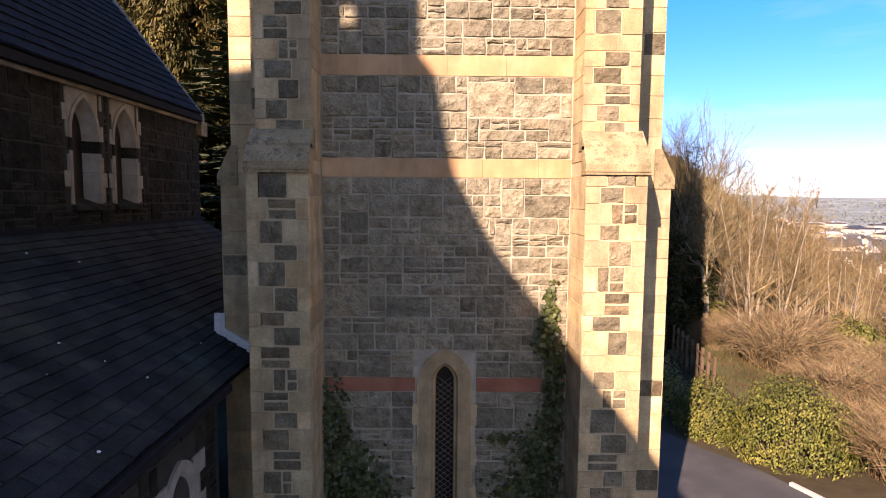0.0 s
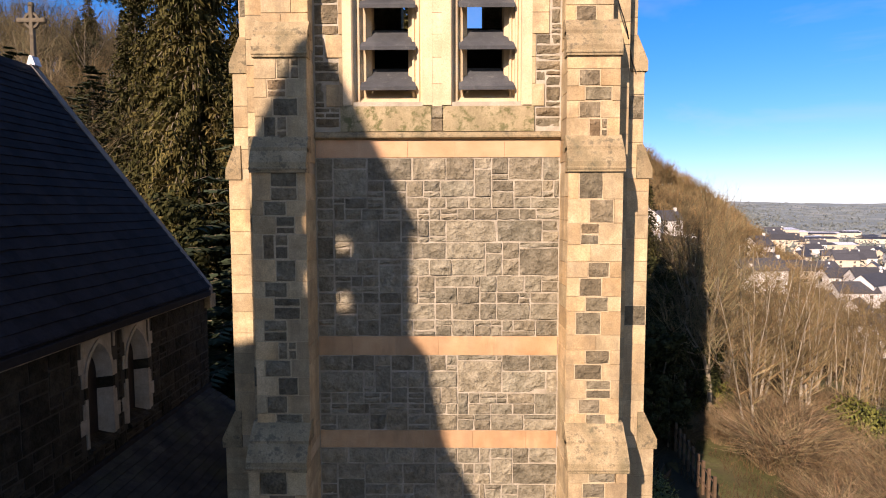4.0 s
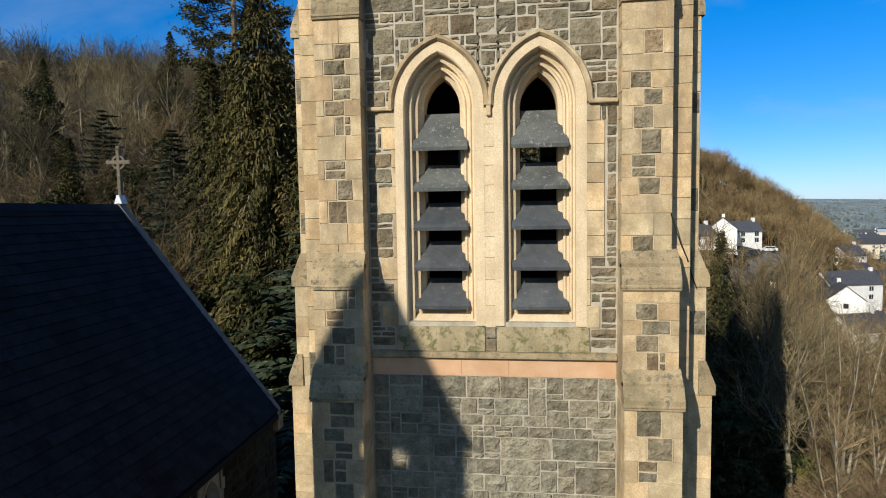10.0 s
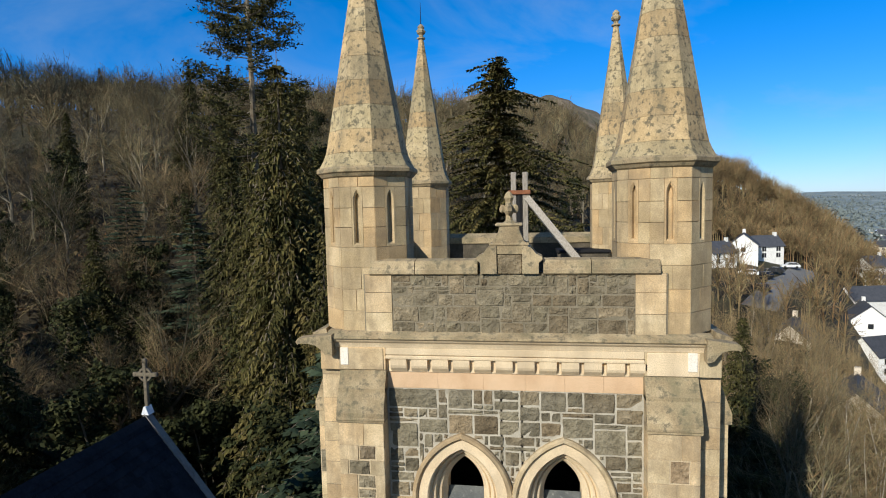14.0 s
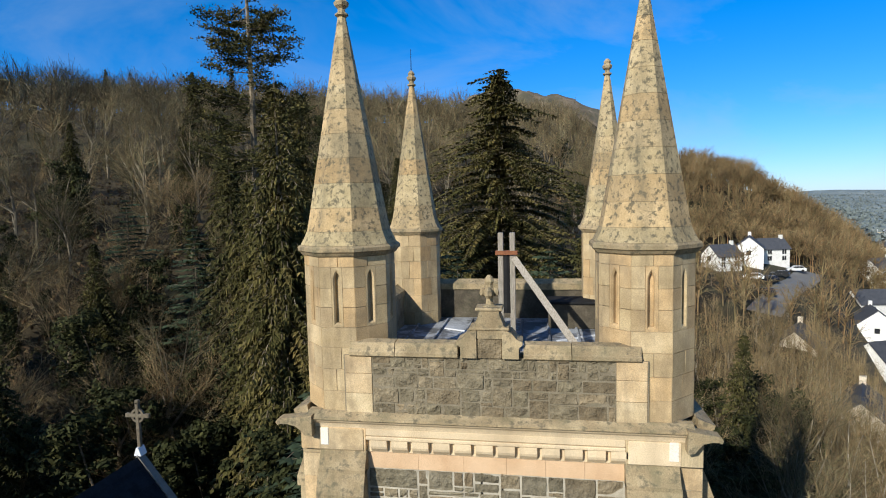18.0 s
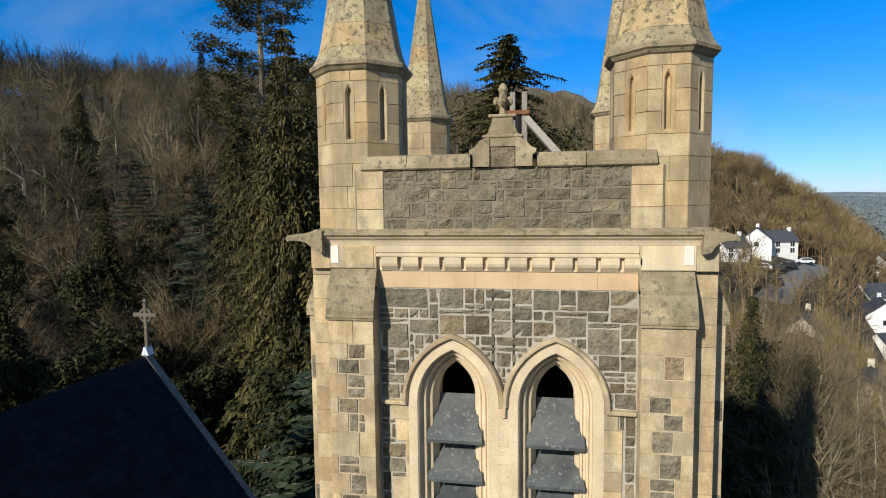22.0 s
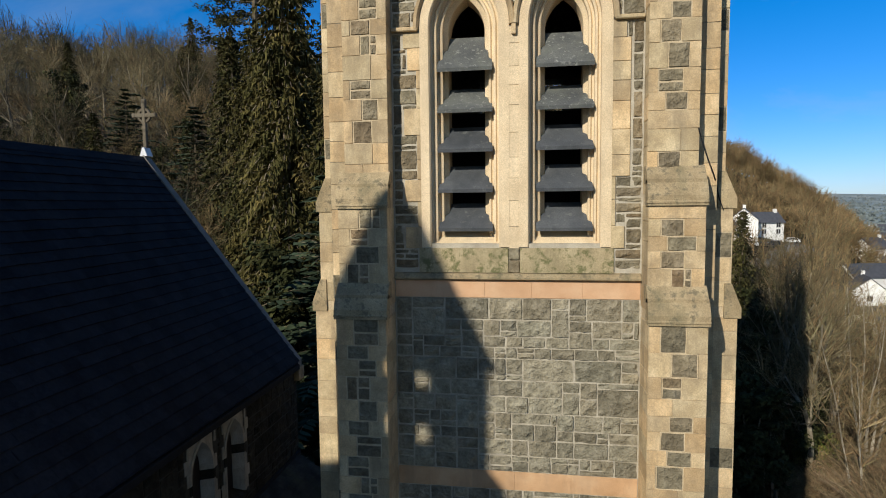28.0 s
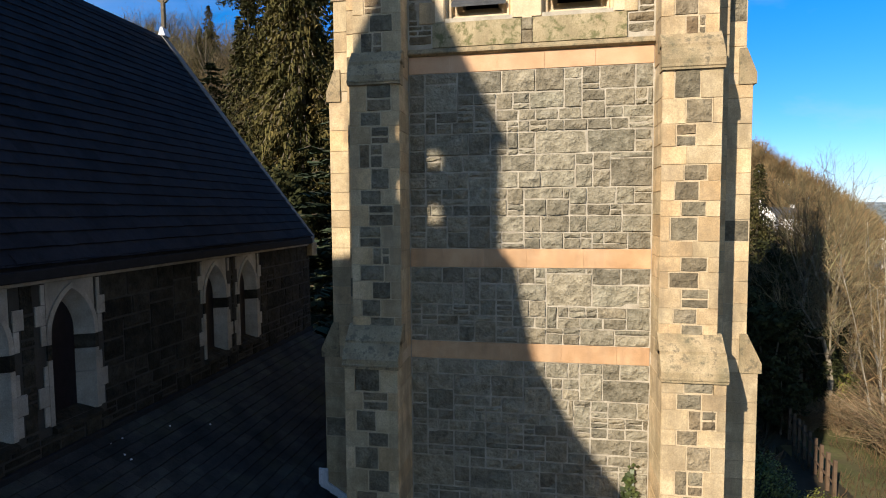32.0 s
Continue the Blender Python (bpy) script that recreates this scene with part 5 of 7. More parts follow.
for yc in (-2.05, -3.35, -5.6):
    def line(a, x, yc=yc):
        r, c = a + 0.12, 0.12
        top = math.acos(c / r)
        return [(x, yc - a, 1.3)] + [(x, yc + c + r * math.cos(math.pi - top * i / 8), 3.0 + r * math.sin(math.pi - top * i / 8)) for i in range(9)] + [(x, yc - c + r * math.cos(top - top * i / 8), 3.0 + r * math.sin(top - top * i / 8)) for i in range(1, 9)] + [(x, yc + a, 1.3)]
    w = part("aisle_window", sweep([line(a, x) for a, x in ((0.43, -3.05), (0.43, -3.01), (0.30, -3.01), (0.25, -3.045))]), NAVE_DRESSING, aisle_wall, "pointed aisle light with pale stone dressings")
    bm = bmesh.new()
    bm.faces.new([bm.verts.new(p) for p in line(0.262, -3.044)])
    part("pane", bm, PANE, w)
    for s in (-1, 1):
        for i in range(8):
            z0, wd = 1.32 + i * 0.262, (0.50, 0.66)[i % 2]
            inner = 0.43 if z0 < 2.9 else 0.43 - (z0 - 2.9) * 0.42
            part("quoin_stone", boxes((-3.052, -3.018, min(yc + s * inner, yc + s * wd), max(yc + s * inner, yc + s * wd), z0, z0 + 0.256), bevel=0.004), NAVE_DRESSING, w)
# white flashing where the lean-to meets the tower
def roof_z(x):
    return AT + (AZ - AT) * (x - NX) / (AX - NX)


part("flashing", prism([(-3.52, roof_z(-3.52) - 0.02), (-2.82, roof_z(-2.82) - 0.02), (-2.82, roof_z(-2.82) + 0.16), (-3.36, roof_z(-3.36) + 0.16), (-3.36, roof_z(-3.45) + 0.34), (-3.52, roof_z(-3.52) + 0.30)], 0.245, 0.285, "y"), FLASHING, church, "white flashing where the roof meets the tower")
rng = random.Random(14)
for i in range(26):
    u, y = rng.uniform(0.05, 0.95), rng.uniform(-6, 0.0)
    x = NX + (AX - NX) * u
    moss = lathe_oct([(rng.uniform(0.012, 0.032), 0), (0.012, 0.014)], 0, 0, 6)
    o = tagged(part("lichen_patch", moss, FLASHING, None), "pale lichen or fallen mortar on the roof slates", "debris", "bits on the lean-to roof")
    o.location = (x, y, AT + (AZ - AT) * u + 0.018)

# west front with bell turret, behind the camera's stand; its shadow falls on the tower
FAR = 12.75 / -TO_SUN.y
OX, OZ = TO_SUN.x * FAR, TO_SUN.z * FAR


def cast(pts):
    """Points of the shadow on the tower's front, carried up the sun's rays to the west front."""
    return [(x + OX, z + OZ) for x, z in pts]


slope = cast([(3.2, 2.6), (1.73, 4.48), (0.41, 6.19), (-0.17, 7.26), (-0.42, 8.6)])
part("west_gable", prism([(-14.4, 0), (slope[0][0], 0)] + slope + [(slope[-1][0] - 2.45, slope[-1][1]), (slope[-1][0] - 3.5, slope[-1][1] - 0.1), (-14.4, 8.6)], -13.3, -12.7, "y"), RUBBLE_DARK, church, "tall west gable of the church")
(tx0, tz0), (tx1, tz1) = cast([(-2.80, 8.65), (-0.42, 10.25)])
(hx0, hz0), (hx1, hz1), (_, hz2), (_, hz3) = cast([(-1.56, 8.92), (-1.28, 9.26), (0, 9.80), (0, 10.08)])
turret = part("bell_turret", prism([(tx0, tz0), (hx0, tz0), (hx0, tz1), (tx0, tz1)], -12.83, -12.7, "y"), ASHLAR, church, "stone bell turret on the west gable")
part("turret_pier", boxes((hx1, tx1, -12.83, -12.7, tz0, tz1), bevel=0), ASHLAR, turret)
for a, b in ((tz0, hz0), (hz1, hz2), (hz3, tz1)):
    part("turret_lintel", boxes((hx0, hx1, -12.83, -12.7, a, b), bevel=0), ASHLAR, turret)
part("turret_cap", prism(cast([(-2.85, 10.25), (-0.36, 10.25), (-1.55, 12.62)]), -13.0, -12.65, "y"), WEATHERED, turret)

# ---- land ----
def smooth01(a, b, x):
    t = min(1.0, max(0.0, (x - a) / (b - a)))
    return t * t * (3 - 2 * t)


HILL = 51.0  # height of the far hill over the wooded slope


def land(x, y):
    """Height of the ground: a terrace at the church, a wooded hill behind and to one side, a valley with a town on the other."""
    dist = math.hypot(x, y)
    heading = math.degrees(math.atan2(x, max(y, 1e-3))) if y > 0 else (90 if x > 0 else -90)
    d = -0.55 * x + 0.83 * y
    rise = 82 * (1 - math.exp(-0.43 * max(0.0, d - 15) / 82))
    fall = -18 * (1 - math.exp(-0.25 * max(0.0, x - 12) / 18))
    left = rise + fall
    # the valley side: a dip, a terrace with houses, a wooded spur behind them
    k = 1 - smooth01(15, 33, heading)
    right = -3.5 * smooth01(12, 60, dist) + 9.0 * smooth01(60, 165, dist) * (0.25 + 0.75 * k) + 22 * smooth01(172, 225, dist) * k - 9 * smooth01(130, 330, dist) * (1 - k) - 26 * smooth01(25.5, 35, heading) * smooth01(45, 150, dist) * (1 - 0.5 * smooth01(172, 230, dist))
    b = smooth01(3, 13, heading) * smooth01(20, 60, dist)
    z = left * (1 - b) + right * b
    if dist > 14:
        z += smooth01(14, 40, dist) * 1.2 * noise.noise(Vector((x * 0.05, y * 0.05, 0)))
    if dist > 250:
        # the long rocky hill at the head of the wood
        crag = 1 + 0.16 * noise.noise(Vector((x * 0.02, y * 0.02, 4))) + 0.14 * noise.noise(Vector((x * 0.06, y * 0.06, 9))) + 0.06 * noise.noise(Vector((x * 0.16, y * 0.16, 3)))
        z += (HILL * math.exp(-((y - 540) / 95) ** 2)) * crag * smooth01(-150, -25, x) * (1 - 0.16 * smooth01(-25, 20, x)) * (1 - smooth01(55, 190, x))
    far = smooth01(700, 2600, dist)
    if far > 0:
        z = z * (1 - far) + far * (8 + 55 * abs(noise.noise(Vector((x * 0.0009, y * 0.0009, 2)))) + 14 * noise.noise(Vector((x * 0.004, y * 0.004, 7))))
    return z


def axis_steps(stops):
    out = [stops[0][0]]
    for (a, _), (b, s) in zip(stops, stops[1:]):
        n = max(1, round((b - a) / s))
        out += [a + (b - a) * (i + 1) / n for i in range(n)]
    return out


gx = axis_steps([(-3200, 0), (-900, 300), (-300, 60), (-80, 10), (-20, 5), (20, 2.5), (80, 5), (300, 10), (900, 40), (3200, 90)])
gy = axis_steps([(-1500, 0), (-300, 200), (-40, 40), (-15, 5), (20, 2.5), (120, 5), (300, 12), (640, 20), (1200, 50), (4200, 120)])
gv = [(x, y, land(x, y) - 0.02) for y in gy for x in gx]
gf = [(j * len(gx) + i, j * len(gx) + i + 1, (j + 1) * len(gx) + i + 1, (j + 1) * len(gx) + i) for j in range(len(gy) - 1) for i in range(len(gx) - 1)]
ground = mesh_object("ground", gv, gf, SOIL, smooth=True)
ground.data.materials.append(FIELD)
ground.data.materials.append(ROCK)
ground.data.materials.append(GRASS)
for p in ground.data.polygons:
    c = p.center
    r = math.hypot(c.x, c.y)
    if 380 < c.y < 640 and -110 < c.x < 190 and c.z > 84:
        p.material_index = 2
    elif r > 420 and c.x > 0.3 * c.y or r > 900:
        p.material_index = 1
    elif 9.5 < c.x < 45 and 4 < c.y < 60 and c.x > 0.4 * c.y:
        p.material_index = 3
tagged(ground, "brown leaf-littered ground falling to a hazy valley", "ground", kind="structure")

# drive round the tower
edge = [(9.48, -14), (9.29, -6), (9.06, -1.51), (8.83, 1.65), (8.46, 3.19), (8.04, 4.26), (7.57, 5.28), (6.88, 6.12), (6.27, 7.32), (5.95, 9.65), (6.13, 13.37)]
dv, df = [], []
for i, (x, y) in enumerate(edge):
    dv += [(x, y, land(x, y) + 0.02), (x - 6.5 if y < 8 else x - 3.2, y + (0 if y < 8 else 0.4), 0.02 + land(x - 5, y))]
    if i:
        df.append((2 * i - 2, 2 * i, 2 * i + 1, 2 * i - 1))
drive = tagged(mesh_object("road", dv, df, TARMAC), "grey tarmac drive curving round the tower", "road", kind="structure")
kerb = tagged(new("kerb"), "row of pale kerb stones along the drive", "kerb", kind="structure")
for (xa, ya), (xb, yb) in zip(edge[:6], edge[1:6]):
    ln = math.hypot(xb - xa, yb - ya)
    n = max(1, round(ln / 0.9))
    for i in range(n):
        t0, t1 = i / n, (i + 1) / n
        ob = part("kerb_stone", boxes((0.006, ln / n - 0.006, -0.06, 0.06, -0.1, 0.09), bevel=0.012), KERBSTONE, kerb)
        ob.matrix_basis = pose(xa + (xb - xa) * t0, ya + (yb - ya) * t0, land(xa, ya), 0, 0, math.degrees(math.atan2(yb - ya, xb - xa)))

# ---- trees ----
class Shape:
    def __init__(self):
        self.v, self.f = [], []

    def seg(self, a, b, ra, rb, n=3):
        d = (b - a)
        if d.length < 1e-5:
            return
        d.normalize()
        s = d.orthogonal().normalized()
        t = d.cross(s)
        k = len(self.v)
        for c, r in ((a, ra), (b, rb)):
            for i in range(n):
                w = 6.28318 * i / n
                self.v.append(tuple(c + (s * math.cos(w) + t * math.sin(w)) * r))
        for i in range(n):
            self.f.append((k + i, k + (i + 1) % n, k + n + (i + 1) % n, k + n + i))

    def leaf(self, a, b, c, d=None):
        k = len(self.v)
        self.v += [tuple(a), tuple(b), tuple(c)] + ([tuple(d)] if d is not None else [])
        self.f.append((k, k + 1, k + 2) if d is None else (k, k + 1, k + 2, k + 3))

    def mesh(self, name, mat):
        me = bpy.data.meshes.new(name)
        me.from_pydata(self.v, [], self.f)
        me.materials.append(mat)
        return me


def rvec(rng, s=1.0):
    return Vector((rng.uniform(-s, s), rng.uniform(-s, s), rng.uniform(-s, s)))


def grow(shape, twig, rng, a, d, length, r, level, top):
    """A wavering limb that forks; the last levels go into the twig mesh."""
    n = 4 if level < 2 else 3
    out = shape if level < 2 else twig
    p = a.copy()
    for i in range(n):
        q = p + d * (length / n)
        r2 = r * (1 - 0.6 / n)
        out.seg(p, q, r, r2, 5 if level == 0 else 3)
        p, r = q, r2
        d = (d + rvec(rng, 0.16) + Vector((0, 0, 0.07))).normalized()
        if level < top and (i > 0 or level > 0):
            for _ in range(rng.choice((1, 2)) if level else rng.choice((1, 2, 2))):
                side = (d * 0.75 + rvec(rng, 0.85)).normalized()
                side.z = side.z * 0.8 + 0.25
                grow(shape, twig, rng, p, side.normalized(), length * rng.uniform(0.45, 0.68), r * 0.58, level + 1, top)
    if level < top:
        for _ in range(2):
            grow(shape, twig, rng, p, (d + rvec(rng, 0.5)).normalized(), length * 0.55, r * 0.8, level + 1, top)


def bare_tree(seed, height, slim=1.0, top=4):
    rng = random.Random(seed)
    trunk, twig = Shape(), Shape()
    grow(trunk, twig, rng, Vector((0, 0, -0.3)), Vector((rng.uniform(-0.08, 0.08), rng.uniform(-0.08, 0.08), 1)).normalized(), height * 0.46, height * 0.0155 * slim, 0, top)
    zmax = max(v[2] for v in twig.v)
    k = height / zmax
    for s in (trunk, twig):
        s.v = [(x * k, y * k, z * k if z > 0 else z) for x, y, z in s.v]
    return trunk.mesh("trunk", LIMB_BARK if seed % 2 else BARK), twig.mesh("crown", TWIGS if seed % 2 else TWIGS_GOLD)


def conifer(seed, height, width, droop=0.35, sparse=0.0, first=0.04, dens=1.0, layered=False, fine=1.0, wild=0.0):
    rng = random.Random(seed)
    trunk, crown, bough = Shape(), Shape(), Shape()
    trunk.seg(Vector((0, 0, -0.4)), Vector((0, 0, height * 0.55)), height * 0.014, height * 0.007, 7)
    trunk.seg(Vector((0, 0, height * 0.55)), Vector((0, 0, height)), height * 0.007, 0.01, 5)
    z = height * first
    while z < height * 0.985:
        t = z / height
        reach = width * (1 - t) ** 0.8 * rng.uniform(0.75, 1.1) * (1 if not layered else rng.choice((0.5, 1, 1.25))) + 0.15
        for i in range(max(3, int(7 * dens))):
            if rng.random() < sparse:
                continue
            th = rng.uniform(0, 6.283)
            ln = reach * rng.uniform(0.65, 1.1)
            if wild:
                ln *= max(0.3, 1 + wild * (noise.noise(Vector((1.6 * math.cos(th), 1.6 * math.sin(th), z * 0.42 + seed))) * 1.5 + rng.uniform(-0.35, 0.3)))
            out = Vector((math.cos(th), math.sin(th), 0))
            side = Vector((-out.y, out.x, 0))
            n = max(3, int(ln / (0.32 * fine)))
            prev = Vector((0, 0, z + rng.uniform(-0.15, 0.15)))
            for k in range(1, n + 1):
                u = k / n
                p = Vector((0, 0, prev.z)) * 0 + out * (ln * u) + Vector((0, 0, z + 0.12 * ln * u - droop * ln * u * u + rng.uniform(-0.06, 0.06)))
                if k % 2 == 0:
                    bough.seg(prev, p, 0.018, 0.014)
                for s in (-1, 1):
                    w = (0.22 + 0.34 * (1 - abs(u - 0.5))) * rng.uniform(0.7, 1.25) * (1 if ln > 1 else 0.6) * fine
                    tip = p + side * (s * w) + out * (0.30 * w) + Vector((0, 0, -w * rng.uniform(0.15, 0.15 + droop * 1.6)))
                    back = p + side * (s * w * 0.5) - out * 0.16 * fine + Vector((0, 0, -0.08 * fine))
                    crown.leaf(p - out * 0.14 * fine, back, tip, p + out * 0.16 * fine + side * (s * 0.05))
                    if rng.random() < 0.6 and not layered:
                        crown.leaf(p + side * (s * 0.06), p + side * (s * w * 0.6) + Vector((0, 0, -0.1)), p + side * (s * w * 0.35) + Vector((0, 0, -0.28 - droop * rng.uniform(0.1, 0.7))))
                prev = p
            crown.leaf(prev - side * 0.1, prev + side * 0.1, prev + out * 0.35 + Vector((0, 0, -0.12)))
        z += (0.34 if not layered else 0.42) * rng.uniform(0.7, 1.3) * (1 + 0.4 * (height > 20))
    return trunk, crown, bough


def stand_tree(name, trunk_me, crown_me, label, category, group=""):
    t = thing(name, label, category, group=group)
    for n, me in (("trunk", trunk_me), ("crown", crown_me)):
        ob = new(n, me)
        ob.parent = t
    return t


def slender_tree(seed, height, stems=2):
    """A tall thin tree with several upright stems and fine ascending twigs."""
    r = random.Random(seed)
    trunk, twig = Shape(), Shape()
    for k in range(stems):
        p = Vector((r.uniform(-0.2, 0.2), r.uniform(-0.2, 0.2), -0.3))
        d = Vector((r.uniform(-0.14, 0.14), r.uniform(-0.14, 0.14), 1)).normalized()
        h, rad, n = height * r.uniform(0.75, 1), height * 0.0105, 14
        for i in range(n):
            q = p + d * (h / n)
            trunk.seg(p, q, rad, rad * 0.88, 5)
            rad *= 0.86
            p = q
            d = (d + rvec(r, 0.07)).normalized()
            if i > 2:
                for _ in range(3):
                    th = r.uniform(0, 6.283)
                    L = height * 0.26 * (1.15 - i / n) * r.uniform(0.5, 1.1)
                    e = p + Vector((math.cos(th) * 0.75, math.sin(th) * 0.75, r.uniform(0.5, 1.1))) * L
                    m = p.lerp(e, 0.5) + rvec(r, 0.05 * L)
                    twig.seg(p, m, rad * 0.45 + 0.004, rad * 0.3 + 0.004)
                    twig.seg(m, e, rad * 0.3 + 0.004, 0.004)
                    for _ in range(6):
                        a = p.lerp(m, r.uniform(0.4, 1)) if r.random() < 0.4 else m.lerp(e, r.random())
                        b = a + (rvec(r, 0.55) + Vector((0, 0, 0.5))) * L * 0.42
                        twig.seg(a, b, 0.007, 0.003)
                        twig.seg(a.lerp(b, 0.5), b + rvec(r, 0.2 * L), 0.005, 0.002)
    return trunk.mesh("trunk", PALE_BARK), twig.mesh("crown", TWIGS_GOLD)


rng = random.Random(100)
slim = [slender_tree(300 + i, (9, 11, 8)[i], (2, 3, 4)[i]) for i in range(3)]
kinds = [bare_tree(200 + i, (9, 10, 11, 12, 10, 13)[i], (0.9, 1.0, 0.8, 1.0, 1.1, 0.8)[i]) for i in range(6)] + slim
first = [stand_tree("bare_tree", a, b, "leafless winter tree with fine brown twigs on the hillside", "tree", "bare trees on the hillside") for a, b in kinds]
used = [False] * 9


def plant(kind, x, y, s, sz=None):
    m = Matrix.Translation((x, y, land(x, y))) @ Matrix.Rotation(rng.uniform(0, 6.28), 4, "Z") @ Matrix.Diagonal((s, s, sz or s, 1))
    if not used[kind]:
        used[kind] = True
        first[kind].matrix_basis = m
        return first[kind]
    return copy_scaled(first[kind], m)


def copy_scaled(ob, m):
    c = copy_thing(ob, Matrix())
    c.matrix_basis = m
    return c


def blocked(x, y):
    """Where no tree stands: the churchyard, the houses and the lane below them."""
    if -16 < x < 12.5 and y < 12:
        return True
    h, r = math.degrees(math.atan2(x - 0.6, y + 8.2)), math.hypot(x - 0.6, y + 8.2)
    t = (r - 116) / 52
    if 0 < t < 1 and abs(h - (20.2 + 3.4 * t + 0.5 * math.sin(3 * t))) < 1.5:
        return True
    return 15 < h < 22 and 138 < r < 178 or 26.9 < h < 31.0 and 118 < r < 196


count = 0
# the shaded and sunlit trees beside the drive
for x, y, k, s in ((16.2, 21, 8, 1.3), (16.9, 21.6, 6, 1.1), (19.2, 23, 7, 1.1), (19.9, 22.6, 8, 1.3), (20.6, 23.6, 6, 1.1), (24.2, 24, 8, 0.8), (22.5, 28, 7, 1.0), (27, 30, 6, 0.95), (30.5, 27, 8, 0.85), (17.5, 27, 7, 1.0), (13.2, 19.4, 1, 1.1), (12.8, 21.6, 3, 0.95), 
                   (13.5, 16.5, 6, 0.9), (15.2, 25.5, 3, 1.1), (16.5, 33, 4, 1.1), (10, 33, 5, 0.9), (24, 38, 1, 0.9), (31, 40, 2, 0.85), (40, 36, 3, 0.8), (8.5, 24, 2, 0.8)):
    plant(k, x, y, s)
# hillside woods
tries = 0
while count < 150 and tries < 4000:
    tries += 1
    h = radians(rng.uniform(-75, 41))
    r = rng.uniform(20, 105) if rng.random() < 0.75 else rng.uniform(70, 150)
    x, y = r * math.sin(h), r * math.cos(h)
    if blocked(x, y) or (-9 < x < 7 and 20 < y < 48) or (x > 12 and x > 0.45 * y and r < 44) or (-38 < x < 2 and y < 33 and (rng.random() < 0.8 or x > -17)) or (y < 46 and -2 < x - 0.46 * y < 4):
        continue
    if math.degrees(h) > 7:
        plant(rng.choice((0, 2, 4, 6, 7, 8, 6, 7, 8)), x, y, rng.uniform(0.42, 0.58) if r > 84 and 13 < math.degrees(h) < 25 else rng.uniform(0.55, 0.8) if r > 60 else rng.uniform(0.6, 0.95))
    else:
        plant(rng.choice((1, 3, 5)), x, y, rng.uniform(0.75, 1.2))
    count += 1

for i in range(34):
    x, y = rng.uniform(15.5, 36), rng.uniform(15, 34)
    if x > 0.5 * y + 5.5 and math.hypot(x, y) > 24:
        plant(rng.choice((6, 7, 8, 2, 4)), x, y, rng.uniform(0.6, 0.9))

for i in range(100):
    h, r = radians(rng.uniform(20, 47)), rng.uniform(34, 84)
    if i > 70:
        h, r = radians(rng.uniform(11, 27)), rng.uniform(84, 135)
    if blocked(r * math.sin(h), r * math.cos(h)):
        continue
    low = 13 < math.degrees(h) < 25 and r > 84
    plant(rng.choice((6, 7, 8, 0, 2, 4)), r * math.sin(h), r * math.cos(h), rng.uniform(0.42, 0.58) if low else rng.uniform(0.65, 0.9))

# thicket of saplings on the sunny bank
thicket = Shape()
n = 0
while n < 760:
    x, y = rng.uniform(10, 75), rng.uniform(9, 95)
    h = math.degrees(math.atan2(x, y))
    if h < 13 or h > 40 or blocked(x, y) or (x < 16 and y < 13) or math.hypot(x, y) < (42 if x < 0.62 * y + 4 else 25):
        continue
    z, ht = land(x, y), rng.uniform(2.2, 7.5)
    b = Vector((x, y, z - 0.1))
    for _ in range(rng.choice((1, 2, 3))):
        t = b + Vector((rng.uniform(-0.7, 0.7), rng.uniform(-0.7, 0.7), ht * rng.uniform(0.7, 1)))
        m = b.lerp(t, 0.55) + rvec(rng, 0.15)
        thicket.seg(b, m, 0.035, 0.022)
        thicket.seg(m, t, 0.022, 0.006)
        for _ in range(20):
            a = b.lerp(t, rng.uniform(0.25, 0.95))
            e = a + Vector((rng.uniform(-0.9, 0.9), rng.uniform(-0.9, 0.9), rng.uniform(0.2, 1.1)))
            thicket.seg(a, e, 0.010, 0.004)
    n += 1
tagged(new("thicket", thicket.mesh("thicket", TWIGS_GOLD)), "thicket of golden-brown leafless saplings on the bank", "thicket", kind="stuff")

# conifers
fir_a, fir_b = conifer(1, 24.5, 4.2, 0.75, dens=1.6, fine=0.6), conifer(2, 17, 3.6, 0.6, dens=1.2, fine=0.75)
ced = conifer(3, 15, 5.0, 0.12, layered=True, wild=0.5)
big = conifer(5, 24.0, 12.5, 0.3, 0.08, dens=2.4, fine=0.8, wild=0.75)


